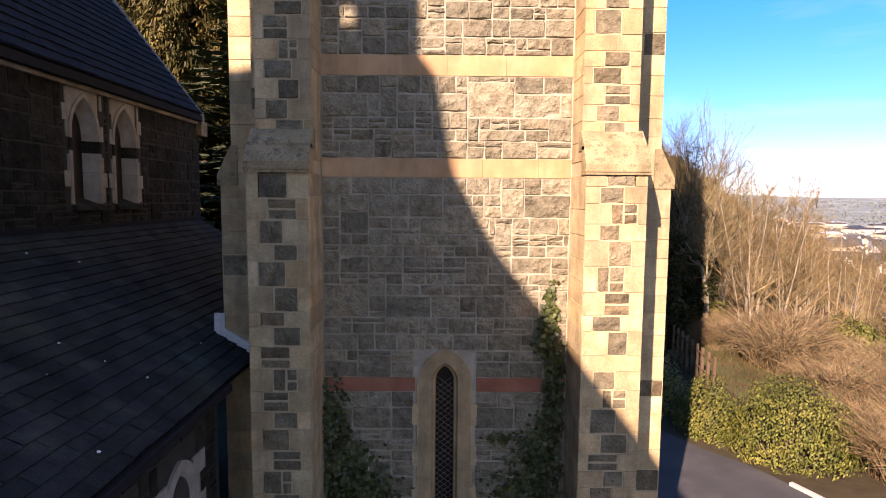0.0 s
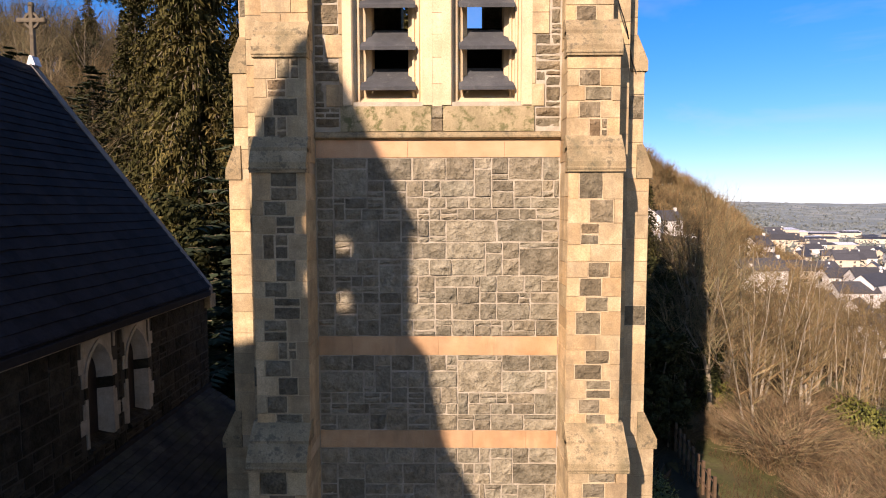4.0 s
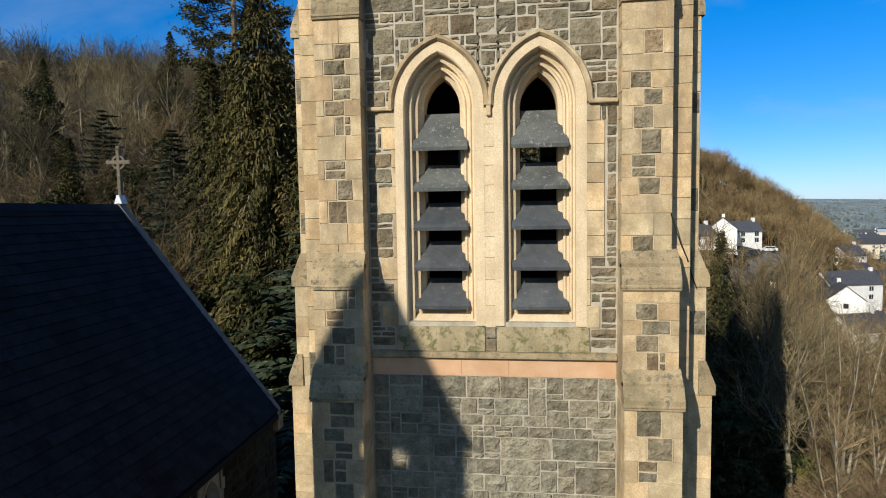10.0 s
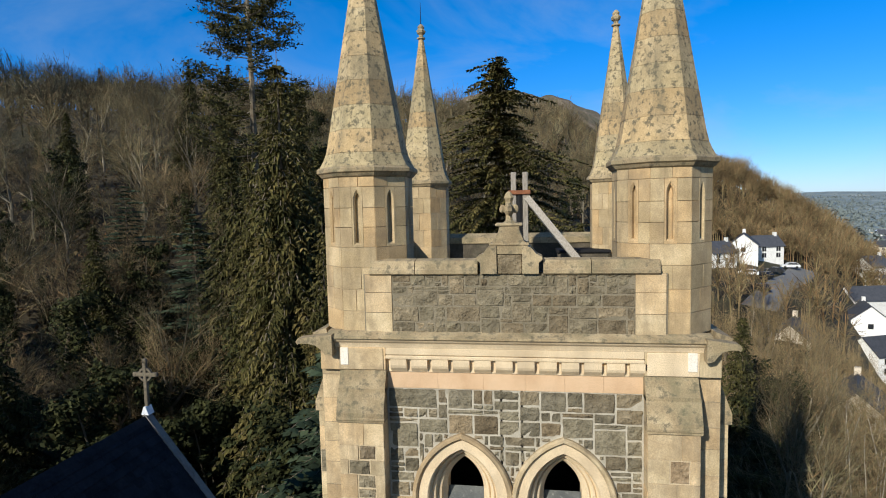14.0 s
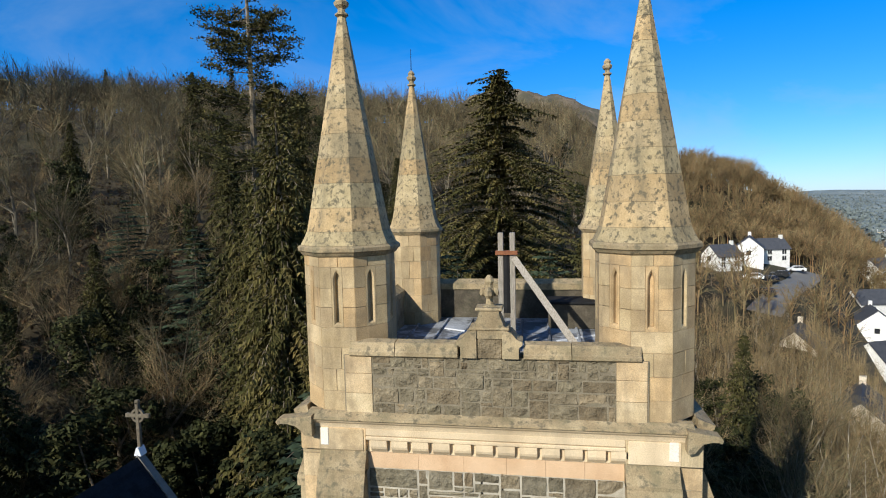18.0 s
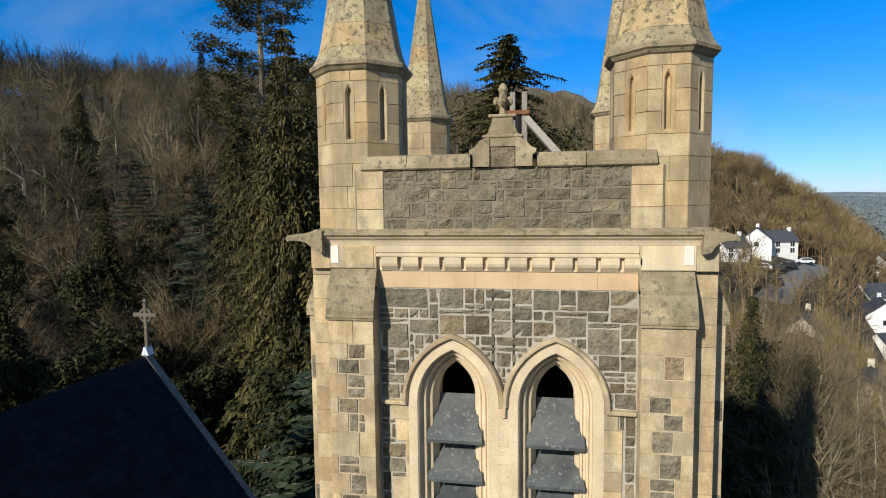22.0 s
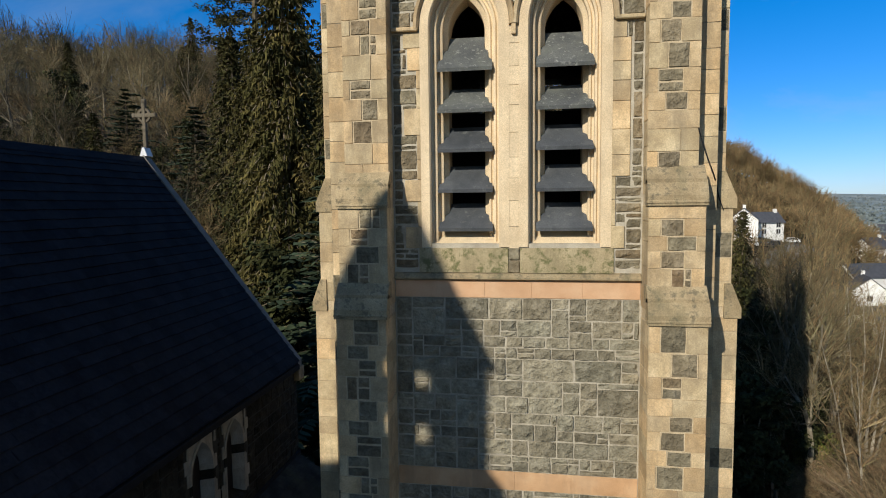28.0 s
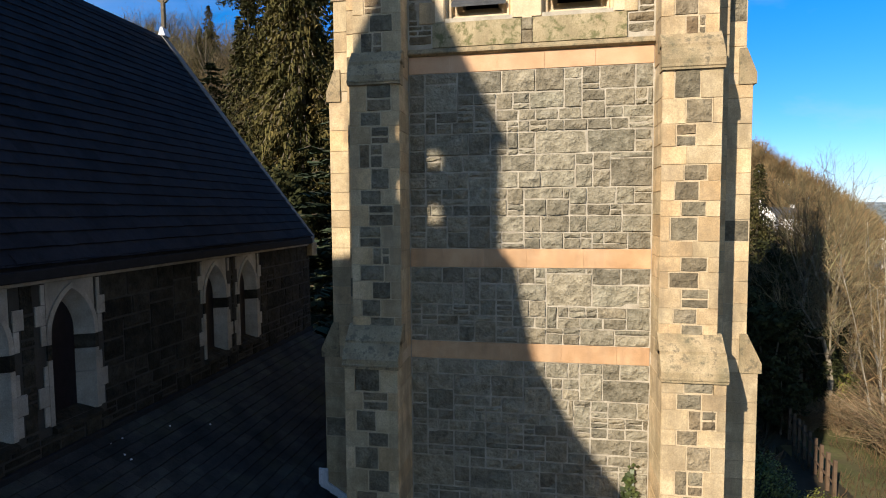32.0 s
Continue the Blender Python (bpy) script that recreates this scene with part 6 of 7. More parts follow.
def tall_pine(seed, height):
    """A bare mast with a tuft of level boughs at the top, a gap, and heavier boughs below it."""
    r = random.Random(seed)
    trunk, crown, bough = Shape(), Shape(), Shape()
    trunk.seg(Vector((0, 0, -0.4)), Vector((0.1, 0, height * 0.6)), 0.34, 0.17, 7)
    trunk.seg(Vector((0.1, 0, height * 0.6)), Vector((0, 0, height)), 0.17, 0.03, 6)
    for t0, t1, n, lo, hi in ((0.44, 0.66, 34, 2.4, 4.6), (0.66, 0.80, 26, 1.8, 3.6), (0.80, 0.88, 7, 0.5, 1.3), (0.88, 0.985, 20, 1.2, 3.0)):
        for _ in range(n):
            t, th = r.uniform(t0, t1), r.uniform(0, 6.283)
            L = r.uniform(lo, hi) * (1.0 if t < 0.88 else 1 - 5.5 * max(0.0, t - 0.90))
            a = Vector((0, 0, t * height))
            out = Vector((math.cos(th), math.sin(th), r.uniform(-0.12, 0.22)))
            m, e = a + out * L * 0.55 + Vector((0, 0, -0.05 * L)), a + out * L + Vector((0, 0, 0.10 * L))
            bough.seg(a, m, 0.05, 0.03)
            bough.seg(m, e, 0.03, 0.012)
            for k in range(int(L * 3.2)):
                c = m.lerp(e, r.random()) if r.random() < 0.72 else a.lerp(m, r.uniform(0.4, 1))
                c = c + Vector((r.uniform(-0.4, 0.4), r.uniform(-0.4, 0.4), r.uniform(-0.05, 0.16)))
                for _ in range(40):
                    p = c + Vector((r.gauss(0, 0.28), r.gauss(0, 0.28), r.gauss(0, 0.10)))
                    q = Vector((r.uniform(-1, 1), r.uniform(-1, 1), r.uniform(-0.2, 0.6))).normalized() * r.uniform(0.14, 0.3)
                    crown.leaf(p, p + q + Vector((0, 0, 0.03)), p + q * 0.8 + rvec(r, 0.11))
    return trunk, crown, bough


pine_ = tall_pine(4, 30.5)


def make_conifer(shape, mat, label, x, y, s=1.0):
    t, c, b = shape
    tm, cm = t.mesh("trunk", BARK), c.mesh("crown", mat)
    o = stand_tree("conifer", tm, cm, label, "tree", "conifers")
    bo = new("bough_mass", b.mesh("bough_mass", BARK))
    bo.parent = o
    tagged(bo, kind="stuff")
    o.matrix_basis = Matrix.Translation((x, y, land(x, y))) @ Matrix.Diagonal((s, s, s, 1))
    return o


f1 = make_conifer(fir_a, OLIVE_FIR, "tall dark green drooping cypress beside the church", -11.3, 17.5)
f2 = make_conifer(fir_b, FIR, "dark green spruce among bare trees", -17.5, 24)
c1 = make_conifer(ced, CEDAR, "blue-green cedar with layered boughs behind the church", -7.6, 13.0)
p1 = make_conifer(pine_, FIR, "tall sparse larch rising above the wood", -19, 30, 1.1)
b1 = make_conifer(big, OLIVE_FIR, "broad dark conifer behind the tower", -2.3, 38)
# cypresses left of the nave stand out of view, added to shade the wood
for o, x, y, s in ((f1, -14.5, 20.5, 0.75), (f2, -30, 45, 0.8), (c1, 1.5, 30, 0.9), (c1, -4.5, 29, 0.85), (c1, -9.0, 19.5, 0.8), (c1, -6.9, 16.0, 0.78), (c1, -5.6, 19.0, 0.7), (c1, -10.4, 14.2, 0.6), (f2, 3.8, 34, 0.8), (f2, -44, 60, 0.7), (f2, -62, 105, 0.9), (f1, -19, 38, 0.8), (f2, 13.5, 30, 0.7), (f2, -24, 14, 0.7), (c1, -22, 27, 0.8), (f2, -27, 24, 0.65), (f2, -25, 36, 0.7), (f2, -48, 46, 0.7), (f2, -21, 20, 0.5), (f2, -52, 75, 0.9), (f2, -30, 66, 0.8), (f2, -14, 52, 0.7), (f2, -176, 208, 1.1), (c1, -29.6, 30.4, 0.75), (f1, -12.6, 19.5, 0.9), (f1, -10.2, 20.5, 0.82), (f1, -9.2, 17.0, 0.7), (f1, -28.5, -3, 0.95), (f1, -32, 3, 1.0), (f1, -34.5, -6, 0.9), (f1, -38, 4, 1.0), (f1, -41, -3, 0.95), (f1, -44.5, 5, 1.0), (f1, -48, -4, 0.95), (f1, -30, -10, 0.9), (f1, -53, 3, 1.0)):
    copy_scaled(o, Matrix.Translation((x, y, land(x, y))) @ Matrix.Rotation(rng.uniform(0, 6), 4, "Z") @ Matrix.Diagonal((s, s, s, 1)))

# evergreen and ivy-clad trees among the bare ones
def leaf_clump(s, r, c, rad, n, leaf):
    for _ in range(n):
        u = rvec(r).normalized()
        p = c + Vector((u.x * rad, u.y * rad, u.z * rad * 0.75)) * r.uniform(0.45, 1.05)
        nrm = (u + rvec(r, 0.8) + Vector((0, 0, 0.4)))
        a = nrm.orthogonal().normalized()
        b = nrm.cross(a).normalized()
        L = leaf * r.uniform(0.7, 1.3)
        s.leaf(p - a * L * 0.5, p + b * L * 0.28, p + a * L * 0.5, p - b * L * 0.28)


def evergreen(seed, height, width, leaf=0.26):
    r = random.Random(seed)
    trunk, crown = Shape(), Shape()
    p, d, rad = Vector((0, 0, -0.3)), Vector((0, 0, 1)), height * 0.016
    for i in range(8):
        q = p + d * (height * 0.95 / 8)
        trunk.seg(p, q, rad, rad * 0.85, 6)
        rad *= 0.82
        p, d = q, (d + rvec(r, 0.12)).normalized()
        if i > 0:
            for _ in range(6):
                th = r.uniform(0, 6.283)
                L = width * (1.1 - abs(i / 8 - 0.4)) * r.uniform(0.4, 1)
                e = p + Vector((math.cos(th) * L, math.sin(th) * L, r.uniform(-0.1, 0.5) * L))
                leaf_clump(crown, r, e, r.uniform(0.45, 0.95) * height / 10, 95, leaf)
    leaf_clump(crown, r, p, 0.7 * height / 10, 120, leaf)
    return trunk.mesh("trunk", BARK), crown.mesh("crown", HOLLY)


def ivy_clad(seed, height):
    r = random.Random(seed)
    tm, cm = bare_tree(seed, height, 1.2)
    s = Shape()
    for i in range(26):
        z = height * 0.55 * i / 26
        leaf_clump(s, r, Vector((r.uniform(-0.3, 0.3), r.uniform(-0.3, 0.3), z)), r.uniform(0.45, 0.9), 70, 0.2)
    t = stand_tree("ivy_clad_tree", tm, cm, "leafless tree with its trunk wrapped in dark ivy", "tree", "ivy-clad trees")
    ob = new("ivy", s.mesh("ivy", HOLLY))
    ob.parent = t
    return t


ev = [stand_tree("evergreen_tree", *evergreen(500 + i, (8, 10, 7)[i], (2.0, 2.2, 2.4)[i]), "dark evergreen tree with dense leaves among bare trees", "tree", "evergreens on the hillside") for i in range(3)]
ev += [ivy_clad(520 + i, (10, 12)[i]) for i in range(2)]
placed_once = set()
rng = random.Random(515)
spots = [(-20, 17.5, 0, 1.0), (-24, 21, 1, 0.9), (-15.5, 17, 2, 1.0), (-17, 27, 1, 1.0), (-27, 29, 0, 1.0), (10.5, 22, 2, 0.6), (14, 36, 1, 0.7), (19, 13.5, 2, 0.5), (24, 16, 0, 0.45), (9.8, 17, 2, 0.75), (12, 22.5, 0, 0.8), (13.5, 27, 1, 0.7), (16.2, 31, 2, 0.9), (11, 28, 0, 0.8), (15, 23, 3, 0.7), (12.6, 18.5, 4, 0.6), (11.8, 20.5, 1, 0.61), (13.4, 23.6, 0, 0.79), (11, 24.6, 1, 0.68), (15, 27.5, 0, 0.79), (9.6, 20.5, 0, 0.8), (17.2, 33, 1, 0.9), (10, 18.2, 0, 0.72), (12.5, 24.6, 1, 0.72), (9.2, 24, 0, 0.79), (15.6, 30, 0, 0.79), (13, 30, 1, 0.72), (17.6, 36, 1, 0.9)]
# tall unseen evergreens, added beyond the nave to cast shade; dense belt behind it
spots += [(-24, 0, 1, 1.5), (-29, 4, 0, 1.8), (-22, 6, 2, 1.7), (-36, 0, 1, 1.5), (-41, 8, 0, 1.8), (-17, 25, 0, 1.3), (-20, 31, 1, 1.3), (-15.5, 34, 2, 1.5), (-23, 38, 0, 1.4), (-19, 45, 1, 1.3), (-27, 47, 2, 1.5), (-13, 27, 2, 1.2)]
# dark leaves of this belt stand in for deep shade behind the nave
for _ in range(46):
    x, y = rng.uniform(-36, -6), rng.uniform(12.5, 31)
    if not (-14 < x < -6 and 15 < y < 22):
        k = rng.choice((0, 1, 2, 2, 2))
        spots.append((x, y, 3 + k % 2 if x < -18 and k != 1 else k, rng.uniform(0.5, 0.95)))
# dark evergreens added along the tower's shadow to make it blacker
for _ in range(46):
    y = rng.uniform(14, 46)
    spots.append((0.475 * y + rng.uniform(-1.4, 2.2), y, rng.choice((0, 1, 2)), rng.uniform(0.34, 0.6)))
while len(spots) < 184:
    h, r = radians(rng.uniform(-62, 6)), rng.uniform(18, 110)
    x, y = r * math.sin(h), r * math.cos(h)
    if not blocked(x, y) and not (-9 < x < 7 and 20 < y < 48) and not (rng.random() < 0.3 and r > 60):
        k = rng.choice((0, 1, 2, 3, 4, 3, 4))
        spots.append((x, y, k % 3 if -24 < x < -3 and y < 36 else k, rng.uniform(0.7, 1.15)))
# unseen trees closing the churchyard, added behind the west front to dim sky light
for i in range(30):
    h, r = radians(rng.uniform(95, 265)), rng.uniform(46, 68)
    spots.append((r * math.sin(h), r * math.cos(h), rng.choice((0, 1)), rng.uniform(1.2, 1.6)))
for x, y, k, s in spots:
    m = Matrix.Translation((x, y, land(x, y))) @ Matrix.Rotation(rng.uniform(0, 6.28), 4, "Z") @ Matrix.Diagonal((s, s, s, 1))
    if k in placed_once:
        copy_scaled(ev[k], m)
    else:
        placed_once.add(k)
        ev[k].matrix_basis = m

rng = random.Random(101)
# far woods on the hill, as one mass of small trees
far, spur = Shape(), Shape()
n = 0
while n < 2475:
    ridge = n >= 2300
    if ridge:
        h, r = (radians(rng.uniform(-55, 1)), rng.uniform(262, 338)) if n < 2420 else (radians(rng.uniform(9, 25)), rng.uniform(205, 238))
    elif n < 760:
        h, r = radians(rng.uniform(8, 33)), rng.uniform(172, 250)
    else:
        h, r = radians(rng.uniform(-56, 30)), rng.uniform(100, 330)
    x, y = r * math.sin(h), r * math.cos(h)
    if blocked(x, y) or math.degrees(h) > 33 and r > 200:
        continue
    wood = spur if math.degrees(h) > 7 else far
    base, ht = Vector((x, y, land(x, y) - 0.3)), rng.uniform(10, 14) if ridge and math.degrees(h) > 8 else rng.uniform(8, 12) if math.degrees(h) > 8 else rng.uniform(14, 20) if ridge else rng.uniform(8.5, 15)
    topv = base + Vector((rng.uniform(-0.6, 0.6), rng.uniform(-0.6, 0.6), ht))
    wood.seg(base, base.lerp(topv, 0.7), 0.17, 0.07)
    mid = base.lerp(topv, 0.66)
    for i in range(90 if ridge else 30):
        u = rvec(rng).normalized() * rng.uniform(0.55, 1.0)
        e = mid + Vector((u.x * ht * 0.33, u.y * ht * 0.33, u.z * ht * 0.36))
        a = base.lerp(topv, rng.uniform(0.28, 0.68))
        wood.seg(a, e, 0.06, 0.022)
        for _ in range(2):
            wood.seg(a.lerp(e, rng.uniform(0.5, 0.9)), e + rvec(rng, ht * 0.075), 0.035, 0.018)
    n += 1
tagged(new("spur_woods", spur.mesh("spur_woods", RUSSET)), "russet leafless woods on the spur above the houses", "woods", kind="stuff")
tagged(new("far_woods", far.mesh("far_woods", FAR_TWIGS)), "brown leafless woods covering the far hillside", "woods", kind="stuff")

# dead bracken, brambles and saplings on the slopes
brush = Shape()
n = 0
while n < 13000:
    h = radians(rng.uniform(-80, 48))
    r = 14 + 90 * rng.random() ** 1.5
    x, y = r * math.sin(h), r * math.cos(h)
    if -16 < x < 9.0 and y < 11 or (x < 11 and y < 8) or (x > 9.5 and x > 0.45 * y and r < 46 and rng.random() < 0.6):
        continue
    if 8 < x < 20 and y < 20:
        n += 1
        continue
    z, ht = land(x, y), rng.uniform(0.5, 1.6)
    for _ in range(3):
        brush.seg(Vector((x, y, z - 0.05)), Vector((x + rng.uniform(-0.8, 0.8), y + rng.uniform(-0.8, 0.8), z + ht * rng.uniform(0.5, 1))), 0.03, 0.008)
    c = Vector((x, y, z + ht * 0.45))
    for _ in range(4):
        p = c + rvec(rng, 0.5)
        brush.leaf(p, p + rvec(rng, 0.4), p + rvec(rng, 0.4))
    n += 1
# short dry grass between the hedge and the pale trees
tuft = random.Random(77)
for _ in range(6500):
    x, y = tuft.uniform(9.2, 20), tuft.uniform(9.0, 20)
    if noise.noise(Vector((x * 0.8, y * 0.8, 3))) < -0.1:
        continue
    p = Vector((x, y, land(x, y) - 0.02))
    brush.seg(p, p + Vector((tuft.uniform(-0.12, 0.12), tuft.uniform(-0.12, 0.12), tuft.uniform(0.1, 0.32))), 0.012, 0.003)
tagged(new("undergrowth", brush.mesh("undergrowth", BRACKEN)), "dead brown bracken and brambles under the trees", "undergrowth", kind="stuff")


# ---- hedges, bushes, ivy ----
def leafy(name, label, category, centre, size, n, leaf, mat, seed, stems=True):
    r = random.Random(seed)
    t = thing(name, label, category)
    s, st = Shape(), Shape()
    cx, cy, cz = centre
    for i in range(n):
        th, ph = r.uniform(0, 6.283), math.asin(r.uniform(-0.25, 1))
        k = r.uniform(0.72, 1.05) + 0.16 * noise.noise(Vector((3 * math.cos(th), 3 * math.sin(th), 3 * math.sin(ph) + seed)))
        p = Vector((cx + size[0] * k * math.cos(ph) * math.cos(th), cy + size[1] * k * math.cos(ph) * math.sin(th), cz + size[2] * k * math.sin(ph)))
        nrm = Vector((math.cos(ph) * math.cos(th), math.cos(ph) * math.sin(th), math.sin(ph) + 0.4)) + rvec(r, 0.9)
        a = nrm.orthogonal().normalized()
        b = nrm.cross(a).normalized()
        L, W = leaf * r.uniform(0.7, 1.3), leaf * 0.42
        s.leaf(p - a * L * 0.5, p + b * W * 0.5, p + a * L * 0.5, p - b * W * 0.5)
    ob = new("leaves", s.mesh("leaves", mat))
    ob.parent = t
    if stems:
        for i in range(14):
            st.seg(Vector((cx + r.uniform(-0.4, 0.4) * size[0], cy + r.uniform(-0.4, 0.4) * size[1], cz - 0.6)), Vector((cx + r.uniform(-0.7, 0.7) * size[0], cy + r.uniform(-0.7, 0.7) * size[1], cz + size[2] * 0.6)), 0.03, 0.01)
        ob = new("stem_mass", st.mesh("stem_mass", BARK))
        ob.parent = t
    return t


leafy("laurel_bush", "broad yellow-green laurel bush beside the drive", "bush", (9.15, 6.1, 0.05), (1.6, 1.5, 1.85), 13000, 0.10, LAUREL, 1)
leafy("laurel_bush", "clipped yellow-green laurel hedge in sun and shade", "bush", (7.55, 7.45, 0.0), (0.8, 1.1, 1.55), 5600, 0.10, LAUREL, 2)
leafy("laurel_bush", "dark laurel hedge in the tower's shadow", "bush", (6.9, 9.9, 0.0), (1.0, 1.7, 1.55), 4200, 0.12, LAUREL, 3)
leafy("evergreen_bush", "rounded green evergreen bush on the bank", "bush", (21.2, 20.5, land(21.2, 20.5) + 0.6), (1.8, 1.8, 2.0), 4500, 0.2, LAUREL, 4)
leafy("evergreen_bush", "small bright green bush below the pale trees", "bush", (14.0, 20.5, land(14, 20.5) + 0.3), (1.1, 1.3, 1.5), 2200, 0.2, LAUREL, 5)


def briar(x, y, size, seed, n=520):
    r = random.Random(seed)
    t = thing("bramble_bush", "bare reddish-brown briar bush", "bush", group="briars by the drive")
    s = Shape()
    for i in range(n):
        th = r.uniform(0, 6.283)
        a = Vector((r.uniform(-0.3, 0.3) * size, r.uniform(-0.3, 0.3) * size, -0.1))
        b = Vector((math.cos(th), math.sin(th), 0)) * size * r.uniform(0.3, 1) + Vector((0, 0, size * r.uniform(0.4, 1.05)))
        m = a.lerp(b, 0.5) + Vector((0, 0, 0.2 * size)) + rvec(r, 0.08)
        s.seg(a, m, 0.010, 0.007)
        s.seg(m, b, 0.007, 0.003)
        for _ in range(2):
            c = m.lerp(b, r.random())
            s.seg(c, c + rvec(r, 0.25), 0.005, 0.002)
    ob = new("cane_mass", s.mesh("cane_mass", BRIAR))
    ob.parent = t
    t.location = (x, y, land(x, y))
    return t


canes = []
for i, (x, y, sz) in enumerate(((15, 13.5, 1.5), (17.5, 12, 1.6), (12.4, 16.6, 1.4), (10.6, 16.2, 1.1), (19, 15, 1.7), (21, 11.5, 1.6), (15.5, 10, 1.4), (18.5, 8, 1.6), (10.75, 4.5, 1.5), (12.3, 5.6, 1.6), (11.4, 1.2, 1.1), (14.6, 6.5, 1.6), (13.4, 3.0, 1.4), (16.5, 9.0, 1.5), (11.6, 7.0, 1.2), (16.4, 18.9, 1.5), (18.2, 19.6, 1.3), (14.9, 18.4, 1.2), (24.5, 21.5, 1.3))):
    canes.append(briar(x, y, sz, 40 + i))
# scrub that fills the sunny bank between the hedge and the pale trees
scrub = random.Random(88)
left = 64
while left:
    x, y = scrub.uniform(10.5, 30), scrub.uniform(6.5, 30)
    if x < 0.5 * y + 5.2 or math.hypot(x, y) > 36 or x < 12.5 and 9 < y < 15:
        continue
    k = scrub.uniform(0.8, 1.7) if x < 20 else scrub.uniform(0.7, 1.2)
    copy_scaled(scrub.choice(canes), Matrix.Translation((x, y, land(x, y))) @ Matrix.Rotation(scrub.uniform(0, 6.28), 4, "Z") @ Matrix.Diagonal((k * 1.2, k * 1.2, k, 1)))
    left -= 1


def ivy(name, label, spots, seed):
    """Ivy leaves flat against the wall in ragged patches: (x, z, half width, half height, count)."""
    r = random.Random(seed)
    t = thing(name, label, "ivy")
    s, st = Shape(), Shape()
    for x, z, w, h, n in spots:
        for i in range(n):
            px, pz = x + r.gauss(0, 0.5) * w, z + r.gauss(0, 0.5) * h
            if abs(px) > 1.79:
                continue
            p = Vector((px, -0.05 - abs(r.gauss(0, 0.04)), pz))
            a = Vector((r.uniform(-1, 1), r.uniform(-0.6, 0.0), r.uniform(-1, 1))).normalized()
            b = a.cross(Vector((r.uniform(-0.5, 0.5), -1, r.uniform(-0.5, 0.5)))).normalized()
            L = r.uniform(0.05, 0.10)
            s.leaf(p - a * L * 0.5, p + b * L * 0.45, p + a * L * 0.5, p - b * L * 0.45)
        st.seg(Vector((x, -0.035, max(0, z - h))), Vector((x + r.uniform(-0.1, 0.1), -0.035, z + h * 0.6)), 0.012, 0.006)
    for nme, sh, mt in (("leaves", s, IVY), ("stem_mass", st, BARK)):
        ob = new(nme, sh.mesh(nme, mt))
        ob.parent = t


ivy("ivy_climber", "dark ivy climbing the foot of the tower wall", [(-1.5, 2.3, 0.45, 0.6, 900), (-1.65, 3.1, 0.2, 0.7, 350), (-1.1, 1.9, 0.4, 0.5, 500), (-1.5, 0.9, 0.5, 1.0, 500)], 1)
ivy("ivy_climber", "sunlit ivy climbing along the tower buttress", [(1.55, 4.9, 0.10, 0.35, 130), (1.5, 4.5, 0.16, 0.35, 260), (1.62, 4.0, 0.14, 0.5, 300), (1.62, 3.3, 0.16, 0.5, 280), (1.45, 2.7, 0.3, 0.5, 500), (1.2, 2.1, 0.45, 0.4, 600), (1.4, 1.0, 0.5, 0.9, 500), (0.9, 2.95, 0.3, 0.08, 60)], 2)

# hedgerow trees scattered over the far fields
rng = random.Random(606)
hedge = Shape()
for _ in range(2200):
    h, r = radians(rng.uniform(20, 50)), 380 + 1500 * rng.random() ** 1.4
    x, y = r * math.sin(h), r * math.cos(h)
    c = Vector((x, y, land(x, y) + 2.0))
    for _ in range(5):
        a = c + Vector((rng.uniform(-9, 9), rng.uniform(-4, 4), rng.uniform(-1, 1.5)))
        hedge.leaf(a + rvec(rng, 2.0), a + rvec(rng, 2.0), a + rvec(rng, 2.0))
        hedge.leaf(a + rvec(rng, 2.0), a + rvec(rng, 2.0), a + rvec(rng, 2.0))
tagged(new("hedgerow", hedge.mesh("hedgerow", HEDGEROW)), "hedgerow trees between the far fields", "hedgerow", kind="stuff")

# ---- timber hoist and clutter on the tower roof ----
hoist = thing("timber_hoist", "old grey timber hoist frame with a raking brace", "hoist")
for x in (-0.02, 0.20):
    ob = part("post", boxes((x - 0.05, x + 0.05, 2.94, 3.06, 17.84, 20.12), bevel=0.008), TIMBER, hoist)
part("crossbar", boxes((-0.12, 0.30, 2.90, 3.10, 19.70, 19.78), bevel=0.008), RUST, hoist, "rusty iron crossbar")
bm = bmesh.new()
tube(bm, (0.24, 2.98, 19.62), (1.62, 1.35, 17.86), 0.085, 0.085, 4)
part("brace", bm, TIMBER, hoist, "long grey raking timber")
bm = bmesh.new()
tube(bm, (0.09, 3.0, 19.7), (0.09, 3.0, 18.6), 0.07, 0.09, 8)
part("sheave", bm, IRON, hoist)
tank = thing("roof_hatch", "dark timber roof hatch against the back parapet", "hatch")
part("frame", boxes((0.9, 2.0, 5.0, 5.7, 17.85, 18.4)), SHADED_STONE, tank)
part("lid", boxes((0.86, 2.04, 4.95, 5.75, 18.4, 18.46)), IRON, tank)
rng = random.Random(4)
for i in range(9):
    x, y = rng.uniform(-1.9, 1.9), rng.uniform(1.2, 4.8)
    b = tagged(part("loose_batten", boxes((-rng.uniform(0.3, 0.8), rng.uniform(0.3, 0.8), -0.03, 0.03, 0, 0.03), bevel=0.004), FLASHING if i % 2 else TIMBER, None), "loose pale batten lying on the tower roof", "batten", "battens on the tower roof")
    b.matrix_basis = pose(x, y, 17.852, 0, 0, rng.uniform(0, 180))
rod = thing("lightning_rod", "thin metal lightning rod on a pinnacle", "rod")
bm = bmesh.new()
tube(bm, (-2.25, 5.75, 23.82), (-2.25, 5.75, 24.35), 0.012, 0.004, 5)
part("spike", bm, IRON, rod)
